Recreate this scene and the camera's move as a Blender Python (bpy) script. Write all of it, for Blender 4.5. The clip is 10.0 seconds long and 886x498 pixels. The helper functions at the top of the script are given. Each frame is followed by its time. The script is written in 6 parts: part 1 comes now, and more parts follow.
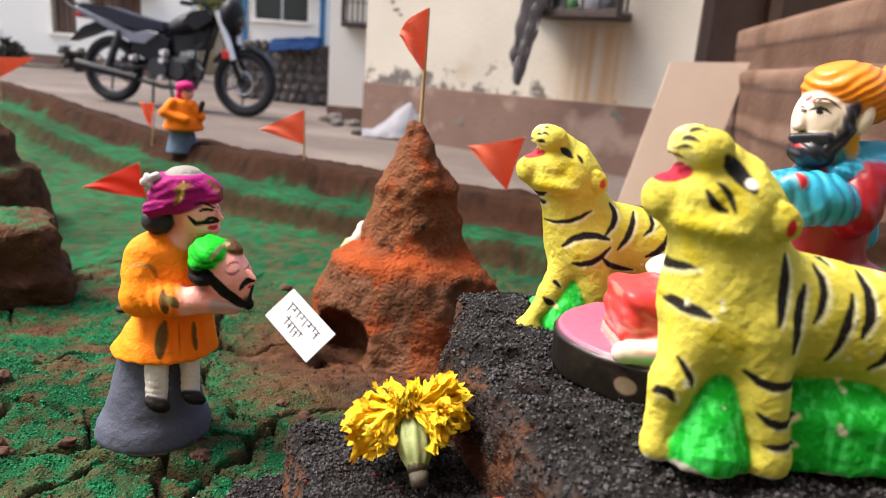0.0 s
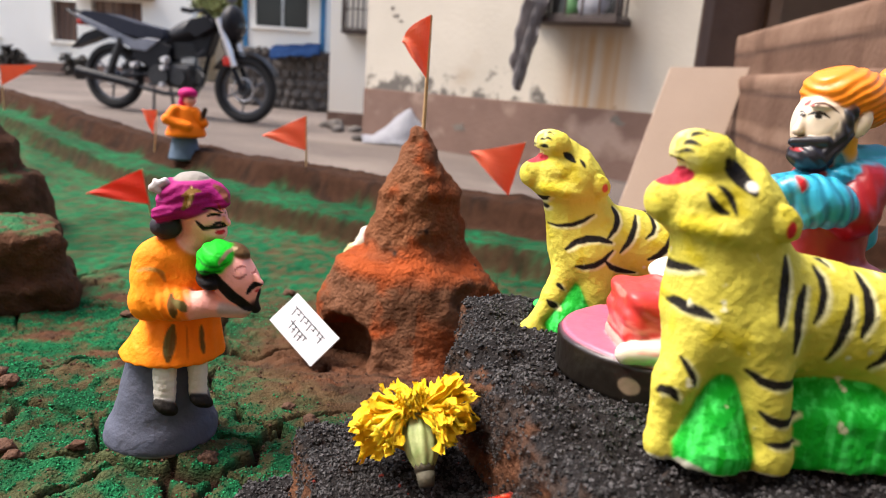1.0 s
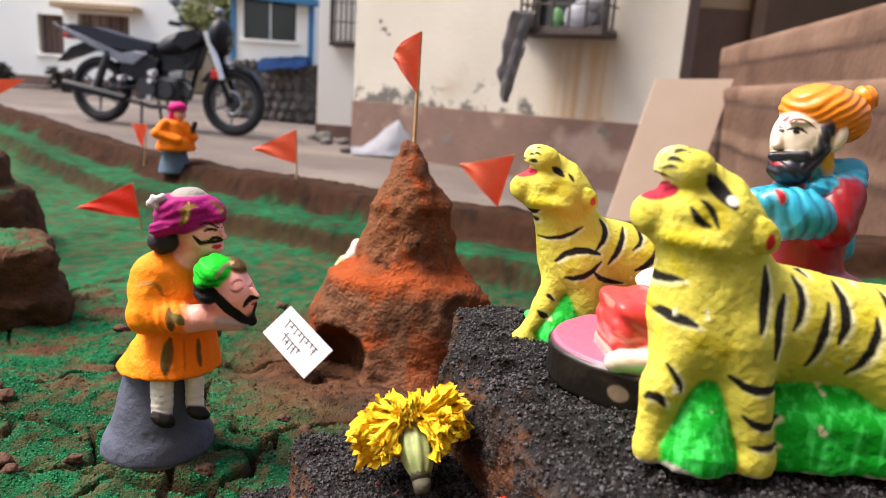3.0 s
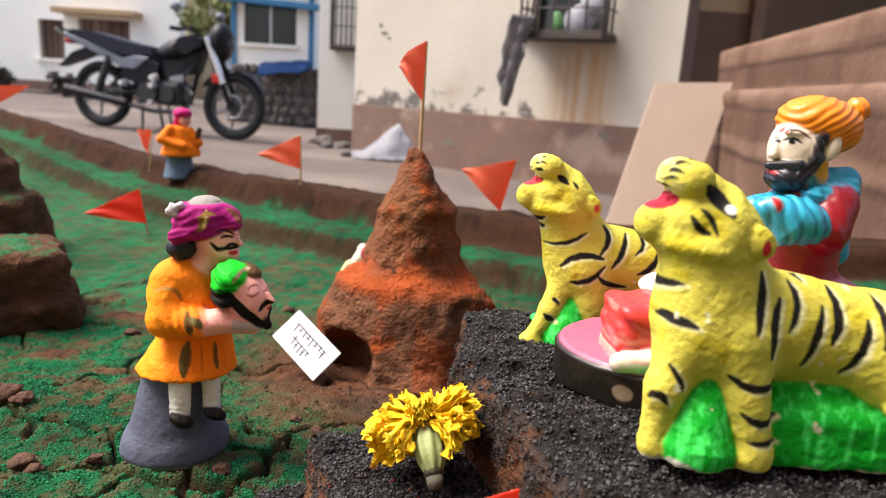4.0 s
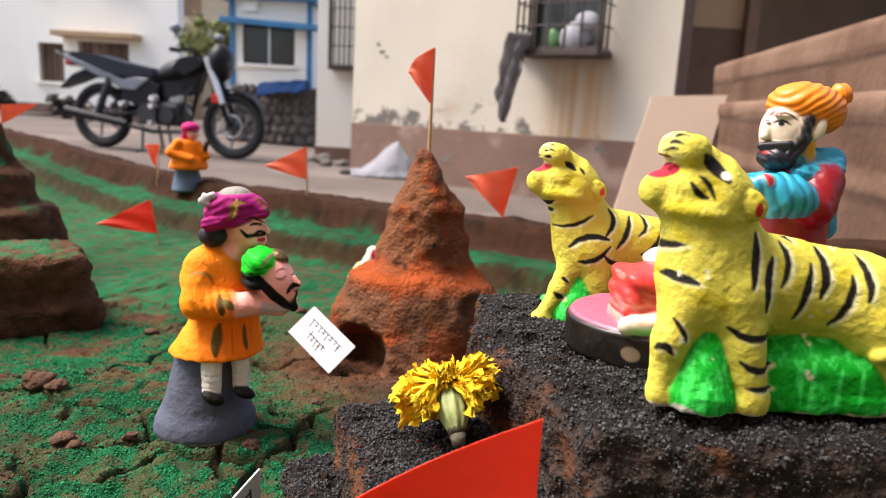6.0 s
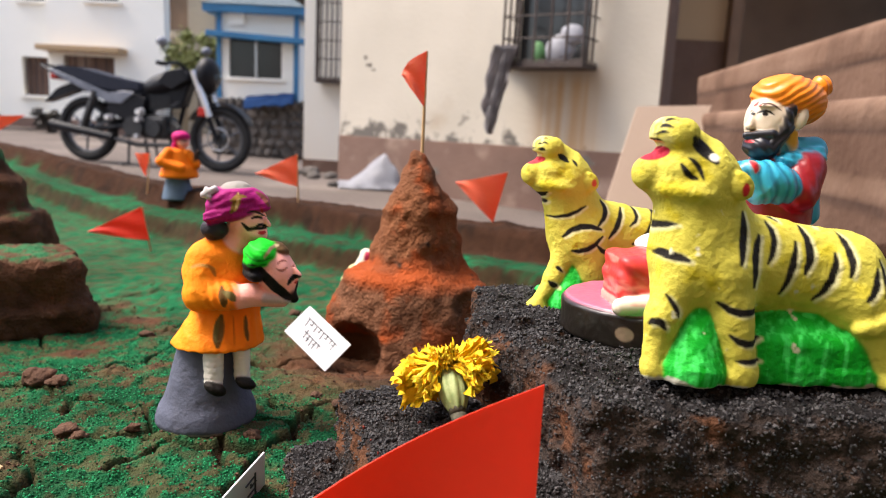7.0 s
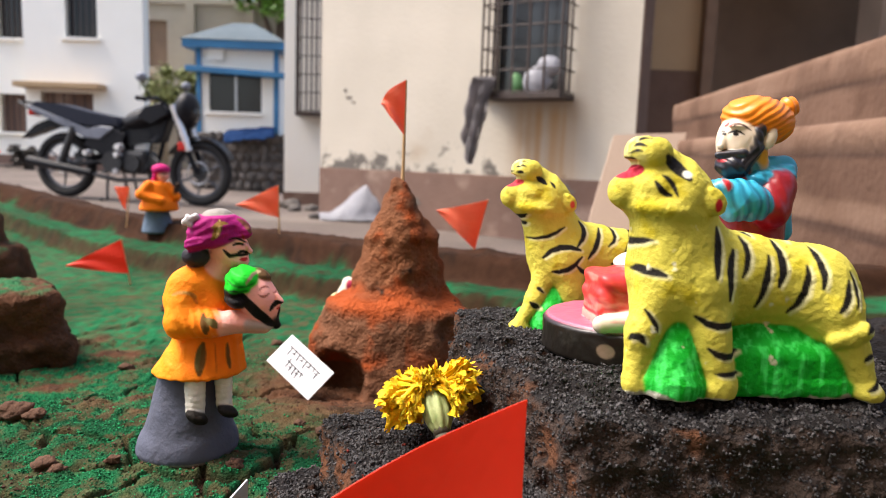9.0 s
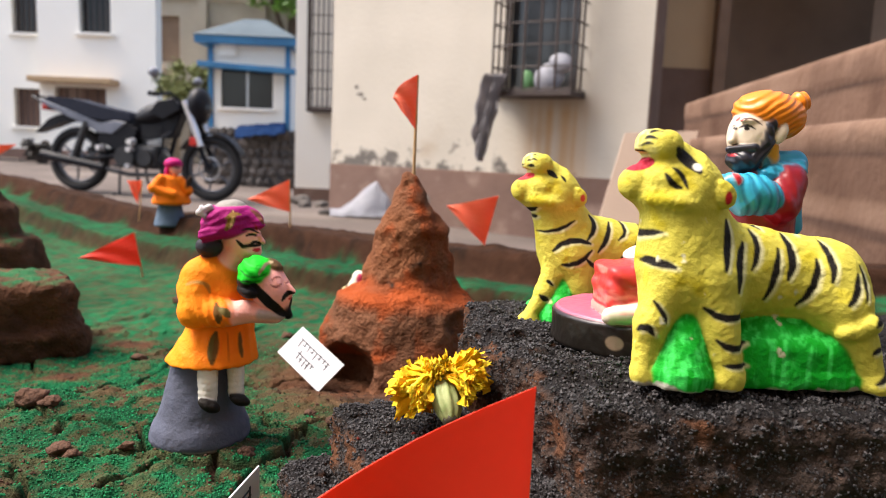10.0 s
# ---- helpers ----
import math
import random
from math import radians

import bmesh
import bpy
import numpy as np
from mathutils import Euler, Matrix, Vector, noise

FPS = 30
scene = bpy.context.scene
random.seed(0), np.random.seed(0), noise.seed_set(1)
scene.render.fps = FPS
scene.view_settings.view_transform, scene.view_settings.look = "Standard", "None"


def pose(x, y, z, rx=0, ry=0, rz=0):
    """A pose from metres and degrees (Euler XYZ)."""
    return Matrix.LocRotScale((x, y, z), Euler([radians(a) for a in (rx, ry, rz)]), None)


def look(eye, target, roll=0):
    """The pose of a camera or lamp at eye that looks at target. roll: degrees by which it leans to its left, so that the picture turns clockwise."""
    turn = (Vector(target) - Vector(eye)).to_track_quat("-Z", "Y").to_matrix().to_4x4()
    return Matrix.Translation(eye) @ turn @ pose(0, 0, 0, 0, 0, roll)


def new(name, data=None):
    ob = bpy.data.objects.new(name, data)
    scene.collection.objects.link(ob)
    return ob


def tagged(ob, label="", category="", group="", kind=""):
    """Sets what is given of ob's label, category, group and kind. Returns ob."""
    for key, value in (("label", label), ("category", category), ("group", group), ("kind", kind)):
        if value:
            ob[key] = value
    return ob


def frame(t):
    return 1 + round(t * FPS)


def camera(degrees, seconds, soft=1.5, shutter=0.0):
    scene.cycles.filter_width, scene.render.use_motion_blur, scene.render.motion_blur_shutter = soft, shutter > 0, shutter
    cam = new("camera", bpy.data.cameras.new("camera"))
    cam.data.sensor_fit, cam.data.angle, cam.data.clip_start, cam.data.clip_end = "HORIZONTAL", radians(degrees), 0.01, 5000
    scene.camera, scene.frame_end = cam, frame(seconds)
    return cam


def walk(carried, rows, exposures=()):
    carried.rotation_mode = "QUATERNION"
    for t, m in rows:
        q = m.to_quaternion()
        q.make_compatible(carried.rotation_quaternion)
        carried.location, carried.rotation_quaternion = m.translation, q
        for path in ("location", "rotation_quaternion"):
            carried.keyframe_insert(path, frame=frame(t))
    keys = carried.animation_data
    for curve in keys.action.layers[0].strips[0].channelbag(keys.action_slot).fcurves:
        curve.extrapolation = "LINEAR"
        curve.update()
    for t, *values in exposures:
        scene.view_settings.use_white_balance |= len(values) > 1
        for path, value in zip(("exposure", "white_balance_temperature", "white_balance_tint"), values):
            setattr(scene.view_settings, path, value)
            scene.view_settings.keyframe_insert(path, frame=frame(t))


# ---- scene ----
cam = camera(64.6, 10.0, soft=1.0)
PATH = [
    (0, (0.00000, 0.00000, 0.16689), (-0.0665, 1.9370, -0.3268), 4.26),
    (0.5, (-0.00030, -0.00198, 0.16589), (-0.0633, 1.9363, -0.3229), 4.36),
    (1, (-0.00151, -0.00384, 0.16694), (-0.0707, 1.9369, -0.3115), 4.06),
    (1.5, (-0.00160, -0.00483, 0.16794), (-0.0755, 1.9372, -0.3044), 3.86),
    (2, (-0.00181, -0.00682, 0.16894), (-0.0717, 1.9380, -0.2924), 3.87),
    (2.5, (-0.00199, -0.00781, 0.16794), (-0.0461, 1.9398, -0.2848), 3.97),
    (4, (-0.00647, -0.02033, 0.17207), (-0.0482, 1.9310, -0.2645), 3.67),
    (4.5, (-0.00833, -0.02614, 0.17012), (-0.0492, 1.9251, -0.2667), 3.47),
    (5, (-0.00920, -0.03208, 0.16812), (-0.0477, 1.9197, -0.2666), 3.17),
    (5.5, (-0.01110, -0.03788, 0.16517), (-0.0581, 1.9190, -0.2453), 3.08),
    (7, (-0.01686, -0.05427, 0.15233), (-0.0240, 1.9150, -0.1967), 2.79),
    (7.5, (-0.01933, -0.05698, 0.15042), (-0.0156, 1.9165, -0.1740), 2.79),
    (8, (-0.02027, -0.05685, 0.15147), (-0.0271, 1.9207, -0.1475), 2.40),
    (8.5, (-0.01833, -0.05711, 0.15038), (0.0009, 1.9266, -0.1037), 2.00),
    (9, (-0.01640, -0.05736, 0.14929), (0.0236, 1.9251, -0.1117), 2.00),
    (9.5, (-0.01653, -0.05835, 0.14929), (0.0243, 1.9238, -0.1139), 2.00),
    (10, (-0.01688, -0.06032, 0.14729), (-0.0036, 1.9214, -0.1225), 2.40),
]
walk(cam, [(t, look(eye, target, roll)) for t, eye, target, roll in PATH])

cam.data.dof.use_dof, cam.data.dof.focus_distance, cam.data.dof.aperture_fstop = True, 0.28, 16.0

# ---------------------------------------------------------------- light
world = bpy.data.worlds.new("overcast_sky")
scene.world = world
world.use_nodes = True
wn, wl = world.node_tree.nodes, world.node_tree.links
sky = wn.new("ShaderNodeTexSky")
sky.sky_type, sky.sun_disc = "NISHITA", False
SUN_EL, SUN_AZ = radians(58), radians(-88)
sky.sun_elevation, sky.sun_rotation = SUN_EL, SUN_AZ
sky.air_density, sky.dust_density = 1.0, 4.0
wn["Background"].inputs["Strength"].default_value = 0.118
wl.new(sky.outputs["Color"], wn["Background"].inputs["Color"])
sun = new("sun", bpy.data.lights.new("sun", "SUN"))
sun.data.energy, sun.data.angle, sun.data.color = 1.95, radians(28), (1.0, 0.915, 0.85)
sun_from = Vector((math.sin(SUN_AZ) * math.cos(SUN_EL), math.cos(SUN_AZ) * math.cos(SUN_EL), math.sin(SUN_EL)))
sun.matrix_world = look(sun_from * 30, (0, 0, 0))
scene.view_settings.exposure = 1.62


# ---------------------------------------------------------------- materials
def rgb(h):
    v = [int(h[i:i + 2], 16) / 255 for i in (0, 2, 4)]
    return tuple(c / 12.92 if c <= 0.04045 else ((c + 0.055) / 1.055) ** 2.4 for c in v)


def material(name, c1, c2=None, scale=20.0, rough=0.7, bump=0.2, fine=200.0, metal=0.0, paint=False, spread=0.5, stain=None, stain_scale=3.0, stain_at=0.6, relief=0.002, obj_random=0.0, island=0.0, spec=0.5, coat=0.0):
    """A node material: two colours mixed by noise, an optional stain layer, fine relief."""
    m = bpy.data.materials.new(name)
    m.use_nodes = True
    n, l = m.node_tree.nodes, m.node_tree.links
    b = n["Principled BSDF"]
    tc = n.new("ShaderNodeTexCoord")
    co = tc.outputs["Object"]

    def tex(sc, detail=5.0):
        t = n.new("ShaderNodeTexNoise")
        t.inputs["Scale"].default_value, t.inputs["Detail"].default_value = sc, detail
        l.new(co, t.inputs["Vector"])
        return t.outputs["Fac"]

    def ramp(src, a, z):
        r = n.new("ShaderNodeMapRange")
        r.inputs["From Min"].default_value, r.inputs["From Max"].default_value = a, z
        l.new(src, r.inputs["Value"])
        return r.outputs["Result"]

    def mix(fac, a, z, mode="MIX"):
        x = n.new("ShaderNodeMix")
        x.data_type, x.blend_type = "RGBA", mode
        for sock, val in ((x.inputs[0], fac), (x.inputs[6], a), (x.inputs[7], z)):
            if isinstance(val, (int, float)):
                sock.default_value = val
            elif isinstance(val, tuple):
                sock.default_value = (*val[:3], 1)
            else:
                l.new(val, sock)
        return x.outputs[2]

    c2 = c2 or tuple(c * 0.75 for c in c1)
    if paint:
        at = n.new("ShaderNodeAttribute")
        at.attribute_name = "Paint"
        col = mix(ramp(tex(scale), 0.35, 0.75), at.outputs["Color"], mix(1.0, at.outputs["Color"], c2, "MULTIPLY"))
    else:
        col = mix(ramp(tex(scale), 0.5 - spread / 2, 0.5 + spread / 2), c1, c2)
    if stain:
        col = mix(ramp(tex(stain_scale, 8.0), stain_at, stain_at + 0.12), col, stain)
    if obj_random or island:
        if obj_random:
            src = n.new("ShaderNodeObjectInfo").outputs["Random"]
        else:
            src = n.new("ShaderNodeNewGeometry").outputs["Random Per Island"]
        amount = obj_random or island
        g = n.new("ShaderNodeMapRange")
        g.inputs["To Min"].default_value, g.inputs["To Max"].default_value = 1 - amount, 1 + amount
        l.new(src, g.inputs["Value"])
        v = n.new("ShaderNodeHueSaturation")
        l.new(g.outputs["Result"], v.inputs["Value"])
        l.new(col, v.inputs["Color"])
        col = v.outputs["Color"]
    l.new(col, b.inputs["Base Color"])
    b.inputs["Metallic"].default_value = metal
    b.inputs["Specular IOR Level"].default_value = spec
    b.inputs["Coat Weight"].default_value = coat
    rr = n.new("ShaderNodeMapRange")
    rr.inputs["To Min"].default_value, rr.inputs["To Max"].default_value = max(0.03, rough - 0.12), min(1, rough + 0.12)
    l.new(tex(fine * 0.3), rr.inputs["Value"])
    l.new(rr.outputs["Result"], b.inputs["Roughness"])
    if bump:
        bp = n.new("ShaderNodeBump")
        bp.inputs["Strength"].default_value, bp.inputs["Distance"].default_value = bump, relief
        l.new(tex(fine, 8.0), bp.inputs["Height"])
        l.new(bp.outputs["Normal"], b.inputs["Normal"])
    return m


M_CLAY = material("painted_clay", (1, 1, 1), (0.93, 0.91, 0.88), 110, 0.7, 0.42, 620, paint=True, relief=0.0012, spec=0.22)
M_SATIN = material("glossy_painted_clay", (1, 1, 1), (0.88, 0.86, 0.84), 90, 0.36, 0.2, 400, paint=True, relief=0.0008, spec=0.5)
M_MUD = material("packed_mud", (1, 1, 1), (0.7, 0.66, 0.62), 60, 0.95, 0.8, 420, paint=True, relief=0.004, spec=0.1)
M_EARTH = material("powdered_earth", (1, 1, 1), (0.55, 0.55, 0.5), 70, 0.95, 1.0, 800, paint=True, relief=0.003, spec=0.1)
M_GRAIN = material("black_grit", (0.045, 0.041, 0.042), (0.016, 0.014, 0.014), 300, 0.65, 0.2, 900, island=0.85, spec=0.4)
M_GREENGRAIN = material("green_powder_grain", (0.014, 0.18, 0.066), (0.01, 0.1, 0.04), 200, 0.9, 0.3, 900, island=0.85, spec=0.15)
M_CLOD = material("dry_mud_clod", (0.11, 0.06, 0.04), (0.06, 0.034, 0.023), 90, 0.95, 0.8, 300, relief=0.004, island=0.3, spec=0.1)
M_FLAGPAPER = material("orange_red_paper", (0.95, 0.16, 0.085), (0.9, 0.125, 0.065), 40, 0.6, 0.15, 300, relief=0.0006, spec=0.3)
M_REDPAPER = material("red_paper", (0.86, 0.035, 0.014), (0.8, 0.028, 0.012), 50, 0.5, 0.2, 260, relief=0.0006, spec=0.35)
M_REDCRUMB = material("dried_red_petal", (0.22, 0.035, 0.025), (0.12, 0.025, 0.02), 200, 0.9, 0.2, 400, relief=0.0006, spec=0.1)
M_STICK = material("bamboo_stick", (0.55, 0.36, 0.18), (0.42, 0.25, 0.11), 80, 0.6, 0.3, 300, relief=0.0006)
M_CARD = material("white_card", (0.66, 0.66, 0.69), (0.6, 0.6, 0.63), 30, 0.6, 0.1, 300, relief=0.0004)
M_INK = material("black_ink", (0.02, 0.02, 0.03), (0.03, 0.03, 0.04), 100, 0.5, 0)
M_PETAL = material("marigold_petal", (0.93, 0.64, 0.02), (0.84, 0.46, 0.012), 150, 0.75, 0.8, 500, relief=0.0016, obj_random=0.16, spec=0.2)
petal_bsdf = M_PETAL.node_tree.nodes["Principled BSDF"]
petal_bsdf.inputs["Subsurface Weight"].default_value = 0.5
petal_bsdf.inputs["Subsurface Radius"].default_value = (0.004, 0.003, 0.0006)
petal_bsdf.inputs["Subsurface Scale"].default_value = 1.0
for paper in (M_FLAGPAPER, M_REDPAPER):
    pb = paper.node_tree.nodes["Principled BSDF"]
    pb.inputs["Subsurface Weight"].default_value = 0.45
    pb.inputs["Subsurface Radius"].default_value = (0.004, 0.0012, 0.0008)
    pb.inputs["Subsurface Scale"].default_value = 1.0
M_CALYX = material("flower_calyx", (0.44, 0.5, 0.22), (0.22, 0.3, 0.09), 420, 0.6, 0.4, 400, relief=0.001)
M_STEM = material("dried_stem", (0.1, 0.09, 0.055), (0.05, 0.045, 0.03), 200, 0.8, 0.5, 400, relief=0.001)
M_STREET = material("dusty_concrete", (0.125, 0.096, 0.08), (0.072, 0.054, 0.045), 1.6, 0.9, 0.6, 60, stain=(0.15, 0.12, 0.1), stain_scale=0.9, stain_at=0.52, relief=0.01)
M_CREAM = material("cream_plaster", (0.585, 0.53, 0.445), (0.47, 0.425, 0.352), 1.4, 0.9, 0.3, 30, stain=(0.42, 0.35, 0.27), stain_scale=1.6, stain_at=0.64, relief=0.01)
M_YELLOWED = material("rain_streaked_plaster", (0.62, 0.5, 0.34), (0.5, 0.34, 0.19), 1.8, 0.9, 0.3, 30, relief=0.01)
M_DADO = material("brown_plinth_paint", (0.2, 0.12, 0.09), (0.15, 0.09, 0.068), 3.0, 0.85, 0.4, 40, stain=(0.3, 0.21, 0.165), stain_scale=2.5, stain_at=0.55, relief=0.01)
M_PEEL = material("peeled_grey_plaster", (0.2, 0.17, 0.14), (0.12, 0.1, 0.085), 8, 0.9, 0.6, 60, relief=0.01)
M_BOARD = material("fibre_board", (0.47, 0.355, 0.27), (0.41, 0.305, 0.23), 4, 0.8, 0.2, 90, relief=0.003)
M_WHITEWALL = material("whitewashed_wall", (0.93, 0.9, 0.82), (0.86, 0.82, 0.73), 0.8, 0.9, 0.2, 20, stain=(0.5, 0.44, 0.35), stain_scale=0.7, stain_at=0.66, relief=0.01)
M_OLDWALL = material("weathered_grey_wall", (0.52, 0.48, 0.4), (0.34, 0.31, 0.255), 0.9, 0.9, 0.3, 20, relief=0.01)
M_TAN = material("tan_plaster", (0.52, 0.36, 0.2), (0.4, 0.27, 0.15), 1.2, 0.9, 0.2, 20, relief=0.01)
M_BLUE = material("blue_paint", (0.035, 0.19, 0.38), (0.025, 0.13, 0.27), 4, 0.5, 0.2, 60, relief=0.003)
M_BLUESHEET = material("grey_blue_roof_sheet", (0.075, 0.105, 0.125), (0.05, 0.075, 0.09), 3, 0.8, 0.3, 40, relief=0.005)
M_STONE = material("rubble_stone", (0.13, 0.11, 0.095), (0.065, 0.056, 0.05), 9, 0.9, 0.8, 30, relief=0.02, obj_random=0.4)
M_MORTAR = material("grey_mortar", (0.2, 0.175, 0.15), (0.12, 0.1, 0.088), 9, 0.95, 0.8, 40, relief=0.01)
M_DARKGLASS = material("dark_window_glass", (0.02, 0.02, 0.022), (0.03, 0.03, 0.03), 2, 0.12, 0.0)
M_PORCH = material("brown_porch_paint", (0.19, 0.11, 0.073), (0.14, 0.08, 0.054), 3.0, 0.85, 0.4, 40, stain=(0.24, 0.155, 0.11), stain_scale=2.5, stain_at=0.58, relief=0.01)
M_DARK = material("dark_interior", (0.26, 0.19, 0.14), (0.17, 0.122, 0.09), 2, 0.9, 0.1, 20)
M_RUST = material("rusty_iron", (0.06, 0.038, 0.03), (0.03, 0.02, 0.017), 25, 0.7, 0.4, 120, relief=0.003)
M_CLOTHGREY = material("faded_grey_cloth", (0.36, 0.335, 0.34), (0.19, 0.177, 0.183), 12, 0.95, 0.4, 120, relief=0.006)
M_CLOTHBLUE = material("blue_tarpaulin", (0.015, 0.05, 0.15), (0.01, 0.03, 0.09), 8, 0.85, 0.3, 60, relief=0.006, spec=0.15)
M_WHITECLOTH = material("white_plastic_sheet", (0.44, 0.44, 0.47), (0.33, 0.33, 0.37), 6, 0.6, 0.4, 40, relief=0.01)
M_POT = material("plastic_green", (0.12, 0.3, 0.1), (0.08, 0.2, 0.07), 9, 0.6, 0.1)
M_WOOD = material("door_frame_wood", (0.22, 0.13, 0.075), (0.16, 0.09, 0.05), 6, 0.7, 0.3, 60, relief=0.004)
M_TYRE = material("tyre_rubber", (0.009, 0.009, 0.01), (0.014, 0.013, 0.013), 14, 0.85, 0.4, 90, relief=0.003)
M_BIKEBLACK = material("gloss_black_paint", (0.006, 0.006, 0.009), (0.01, 0.01, 0.013), 10, 0.45, 0.0, spec=0.2)
M_BIKEGREY = material("graphite_paint", (0.2, 0.215, 0.255), (0.12, 0.13, 0.16), 10, 0.45, 0.0, spec=0.3)
M_SEAT = material("black_vinyl", (0.014, 0.017, 0.03), (0.02, 0.023, 0.036), 30, 0.7, 0.3, 300, relief=0.002, spec=0.2)
M_STEEL = material("brushed_steel", (0.55, 0.55, 0.56), (0.45, 0.45, 0.46), 30, 0.3, 0.0, metal=1.0)
M_CHROME = material("polished_chrome", (0.85, 0.85, 0.87), (0.75, 0.75, 0.77), 30, 0.22, 0.0, metal=0.55)
M_RIM = material("grey_alloy_rim", (0.12, 0.125, 0.14), (0.08, 0.083, 0.095), 20, 0.4, 0.0, metal=0.4)
M_ENGINE = material("engine_alloy", (0.035, 0.035, 0.037), (0.018, 0.018, 0.02), 25, 0.5, 0.3, 120, metal=0.3, relief=0.003)
M_REDLENS = material("red_lens", (0.5, 0.02, 0.015), (0.4, 0.015, 0.01), 20, 0.2, 0)
M_BARK = material("bark", (0.12, 0.085, 0.06), (0.07, 0.05, 0.035), 20, 0.95, 0.8, 60, relief=0.02)
M_LEAF = material("leaf_green", (0.17, 0.34, 0.04), (0.1, 0.22, 0.03), 6, 0.6, 0.0, island=0.45)
M_DRYTWIG = material("dry_shrub_leaf", (0.075, 0.062, 0.048), (0.04, 0.033, 0.027), 6, 0.8, 0.0, island=0.4)
M_LEAFDULL = material("dusty_leaf", (0.19, 0.21, 0.06), (0.12, 0.14, 0.04), 6, 0.7, 0.0, island=0.4)


# ---------------------------------------------------------------- mesh helpers
def link_mesh(name, me, mat, parent=None, label=""):
    if mat and not me.materials:
        me.materials.append(mat)
    ob = new(name, me)
    if parent:
        ob.parent = parent
    if label:
        tagged(ob, label)
    return ob


def part(name, bm, mat, parent=None, label="", smooth=False):
    """One bmesh as one mesh object, under a thing or a part."""
    me = bpy.data.meshes.new(name)
    bmesh.ops.recalc_face_normals(bm, faces=bm.faces)
    bm.to_mesh(me)
    bm.free()
    if smooth:
        me.shade_smooth()
    return link_mesh(name, me, mat, parent, label)


def empty(name, m=None):
    ob = new(name)
    ob.empty_display_size = 0.02
    if m is not None:
        ob.matrix_world = m
    return ob


def box(bm, lo, hi, bevel=0.0, m=None):
    r = bmesh.ops.create_cube(bm, size=1.0)
    vs = r["verts"]
    for v in vs:
        v.co = Vector([(lo[i] + hi[i]) / 2 + v.co[i] * (hi[i] - lo[i]) for i in range(3)])
    if bevel:
        es = list({e for v in vs for e in v.link_edges})
        out = bmesh.ops.bevel(bm, geom=es, offset=bevel, segments=2, affect="EDGES", profile=0.5)
        vs = list({v for f in out["faces"] for v in f.verts})
    if m is not None:
        bmesh.ops.transform(bm, matrix=m, verts=vs)
    return vs


def boxed(lo, hi, bevel=0.0, m=None):
    bm = bmesh.new()
    box(bm, lo, hi, bevel, m)
    return bm


def rod(bm, a, b, r, r2=None, seg=10):
    a, b = Vector(a), Vector(b)
    q = (b - a).to_track_quat("Z", "Y").to_matrix().to_4x4()
    res = bmesh.ops.create_cone(bm, cap_ends=True, segments=seg, radius1=r, radius2=r if r2 is None else r2, depth=(b - a).length)
    bmesh.ops.transform(bm, matrix=Matrix.Translation((a + b) / 2) @ q, verts=res["verts"])
    return res["verts"]


def pipe(bm, pts, r, seg=8):
    """A bent tube through pts."""
    pts = [Vector(p) for p in pts]
    rings = []
    for i, p in enumerate(pts):
        d = (pts[min(i + 1, len(pts) - 1)] - pts[max(i - 1, 0)]).normalized()
        q = d.to_track_quat("Z", "Y")
        rings.append([bm.verts.new(p + q @ Vector((r * math.cos(2 * math.pi * k / seg), r * math.sin(2 * math.pi * k / seg), 0))) for k in range(seg)])
    for a, b in zip(rings, rings[1:]):
        for k in range(seg):
            bm.faces.new((a[k], a[(k + 1) % seg], b[(k + 1) % seg], b[k]))
    bm.faces.new(rings[0][::-1])
    bm.faces.new(rings[-1])


def ring(bm, centre, axis, R, r, seg=36, tube=10):
    """A torus."""
    q = Vector(axis).to_track_quat("Z", "Y")
    vs = []
    for i in range(seg):
        a = 2 * math.pi * i / seg
        vs.append([bm.verts.new(Vector(centre) + q @ Vector(((R + r * math.cos(b)) * math.cos(a), (R + r * math.cos(b)) * math.sin(a), r * math.sin(b)))) for b in (2 * math.pi * k / tube for k in range(tube))])
    for i in range(seg):
        a, b = vs[i], vs[(i + 1) % seg]
        for k in range(tube):
            bm.faces.new((a[k], b[k], b[(k + 1) % tube], a[(k + 1) % tube]))


def ball(bm, c, r, seg=16):
    res = bmesh.ops.create_uvsphere(bm, u_segments=seg, v_segments=seg // 2 + 2, radius=1)
    r = (r, r, r) if isinstance(r, (int, float)) else r
    for v in res["verts"]:
        v.co = Vector([c[i] + v.co[i] * r[i] for i in range(3)])
    return res["verts"]


def prism(bm, pts, depth, plane="xz", at=0.0):
    """A flat outline with thickness: pts in the plane, extruded by depth along the third axis from at."""
    def place(p, d):
        return Vector((p[0], d, p[1])) if plane == "xz" else Vector((p[0], p[1], d))
    a = [bm.verts.new(place(p, at)) for p in pts]
    b = [bm.verts.new(place(p, at + depth)) for p in pts]
    bm.faces.new(a)
    bm.faces.new(b[::-1])
    for i in range(len(pts)):
        j = (i + 1) % len(pts)
        bm.faces.new((a[i], b[i], b[j], a[j]))


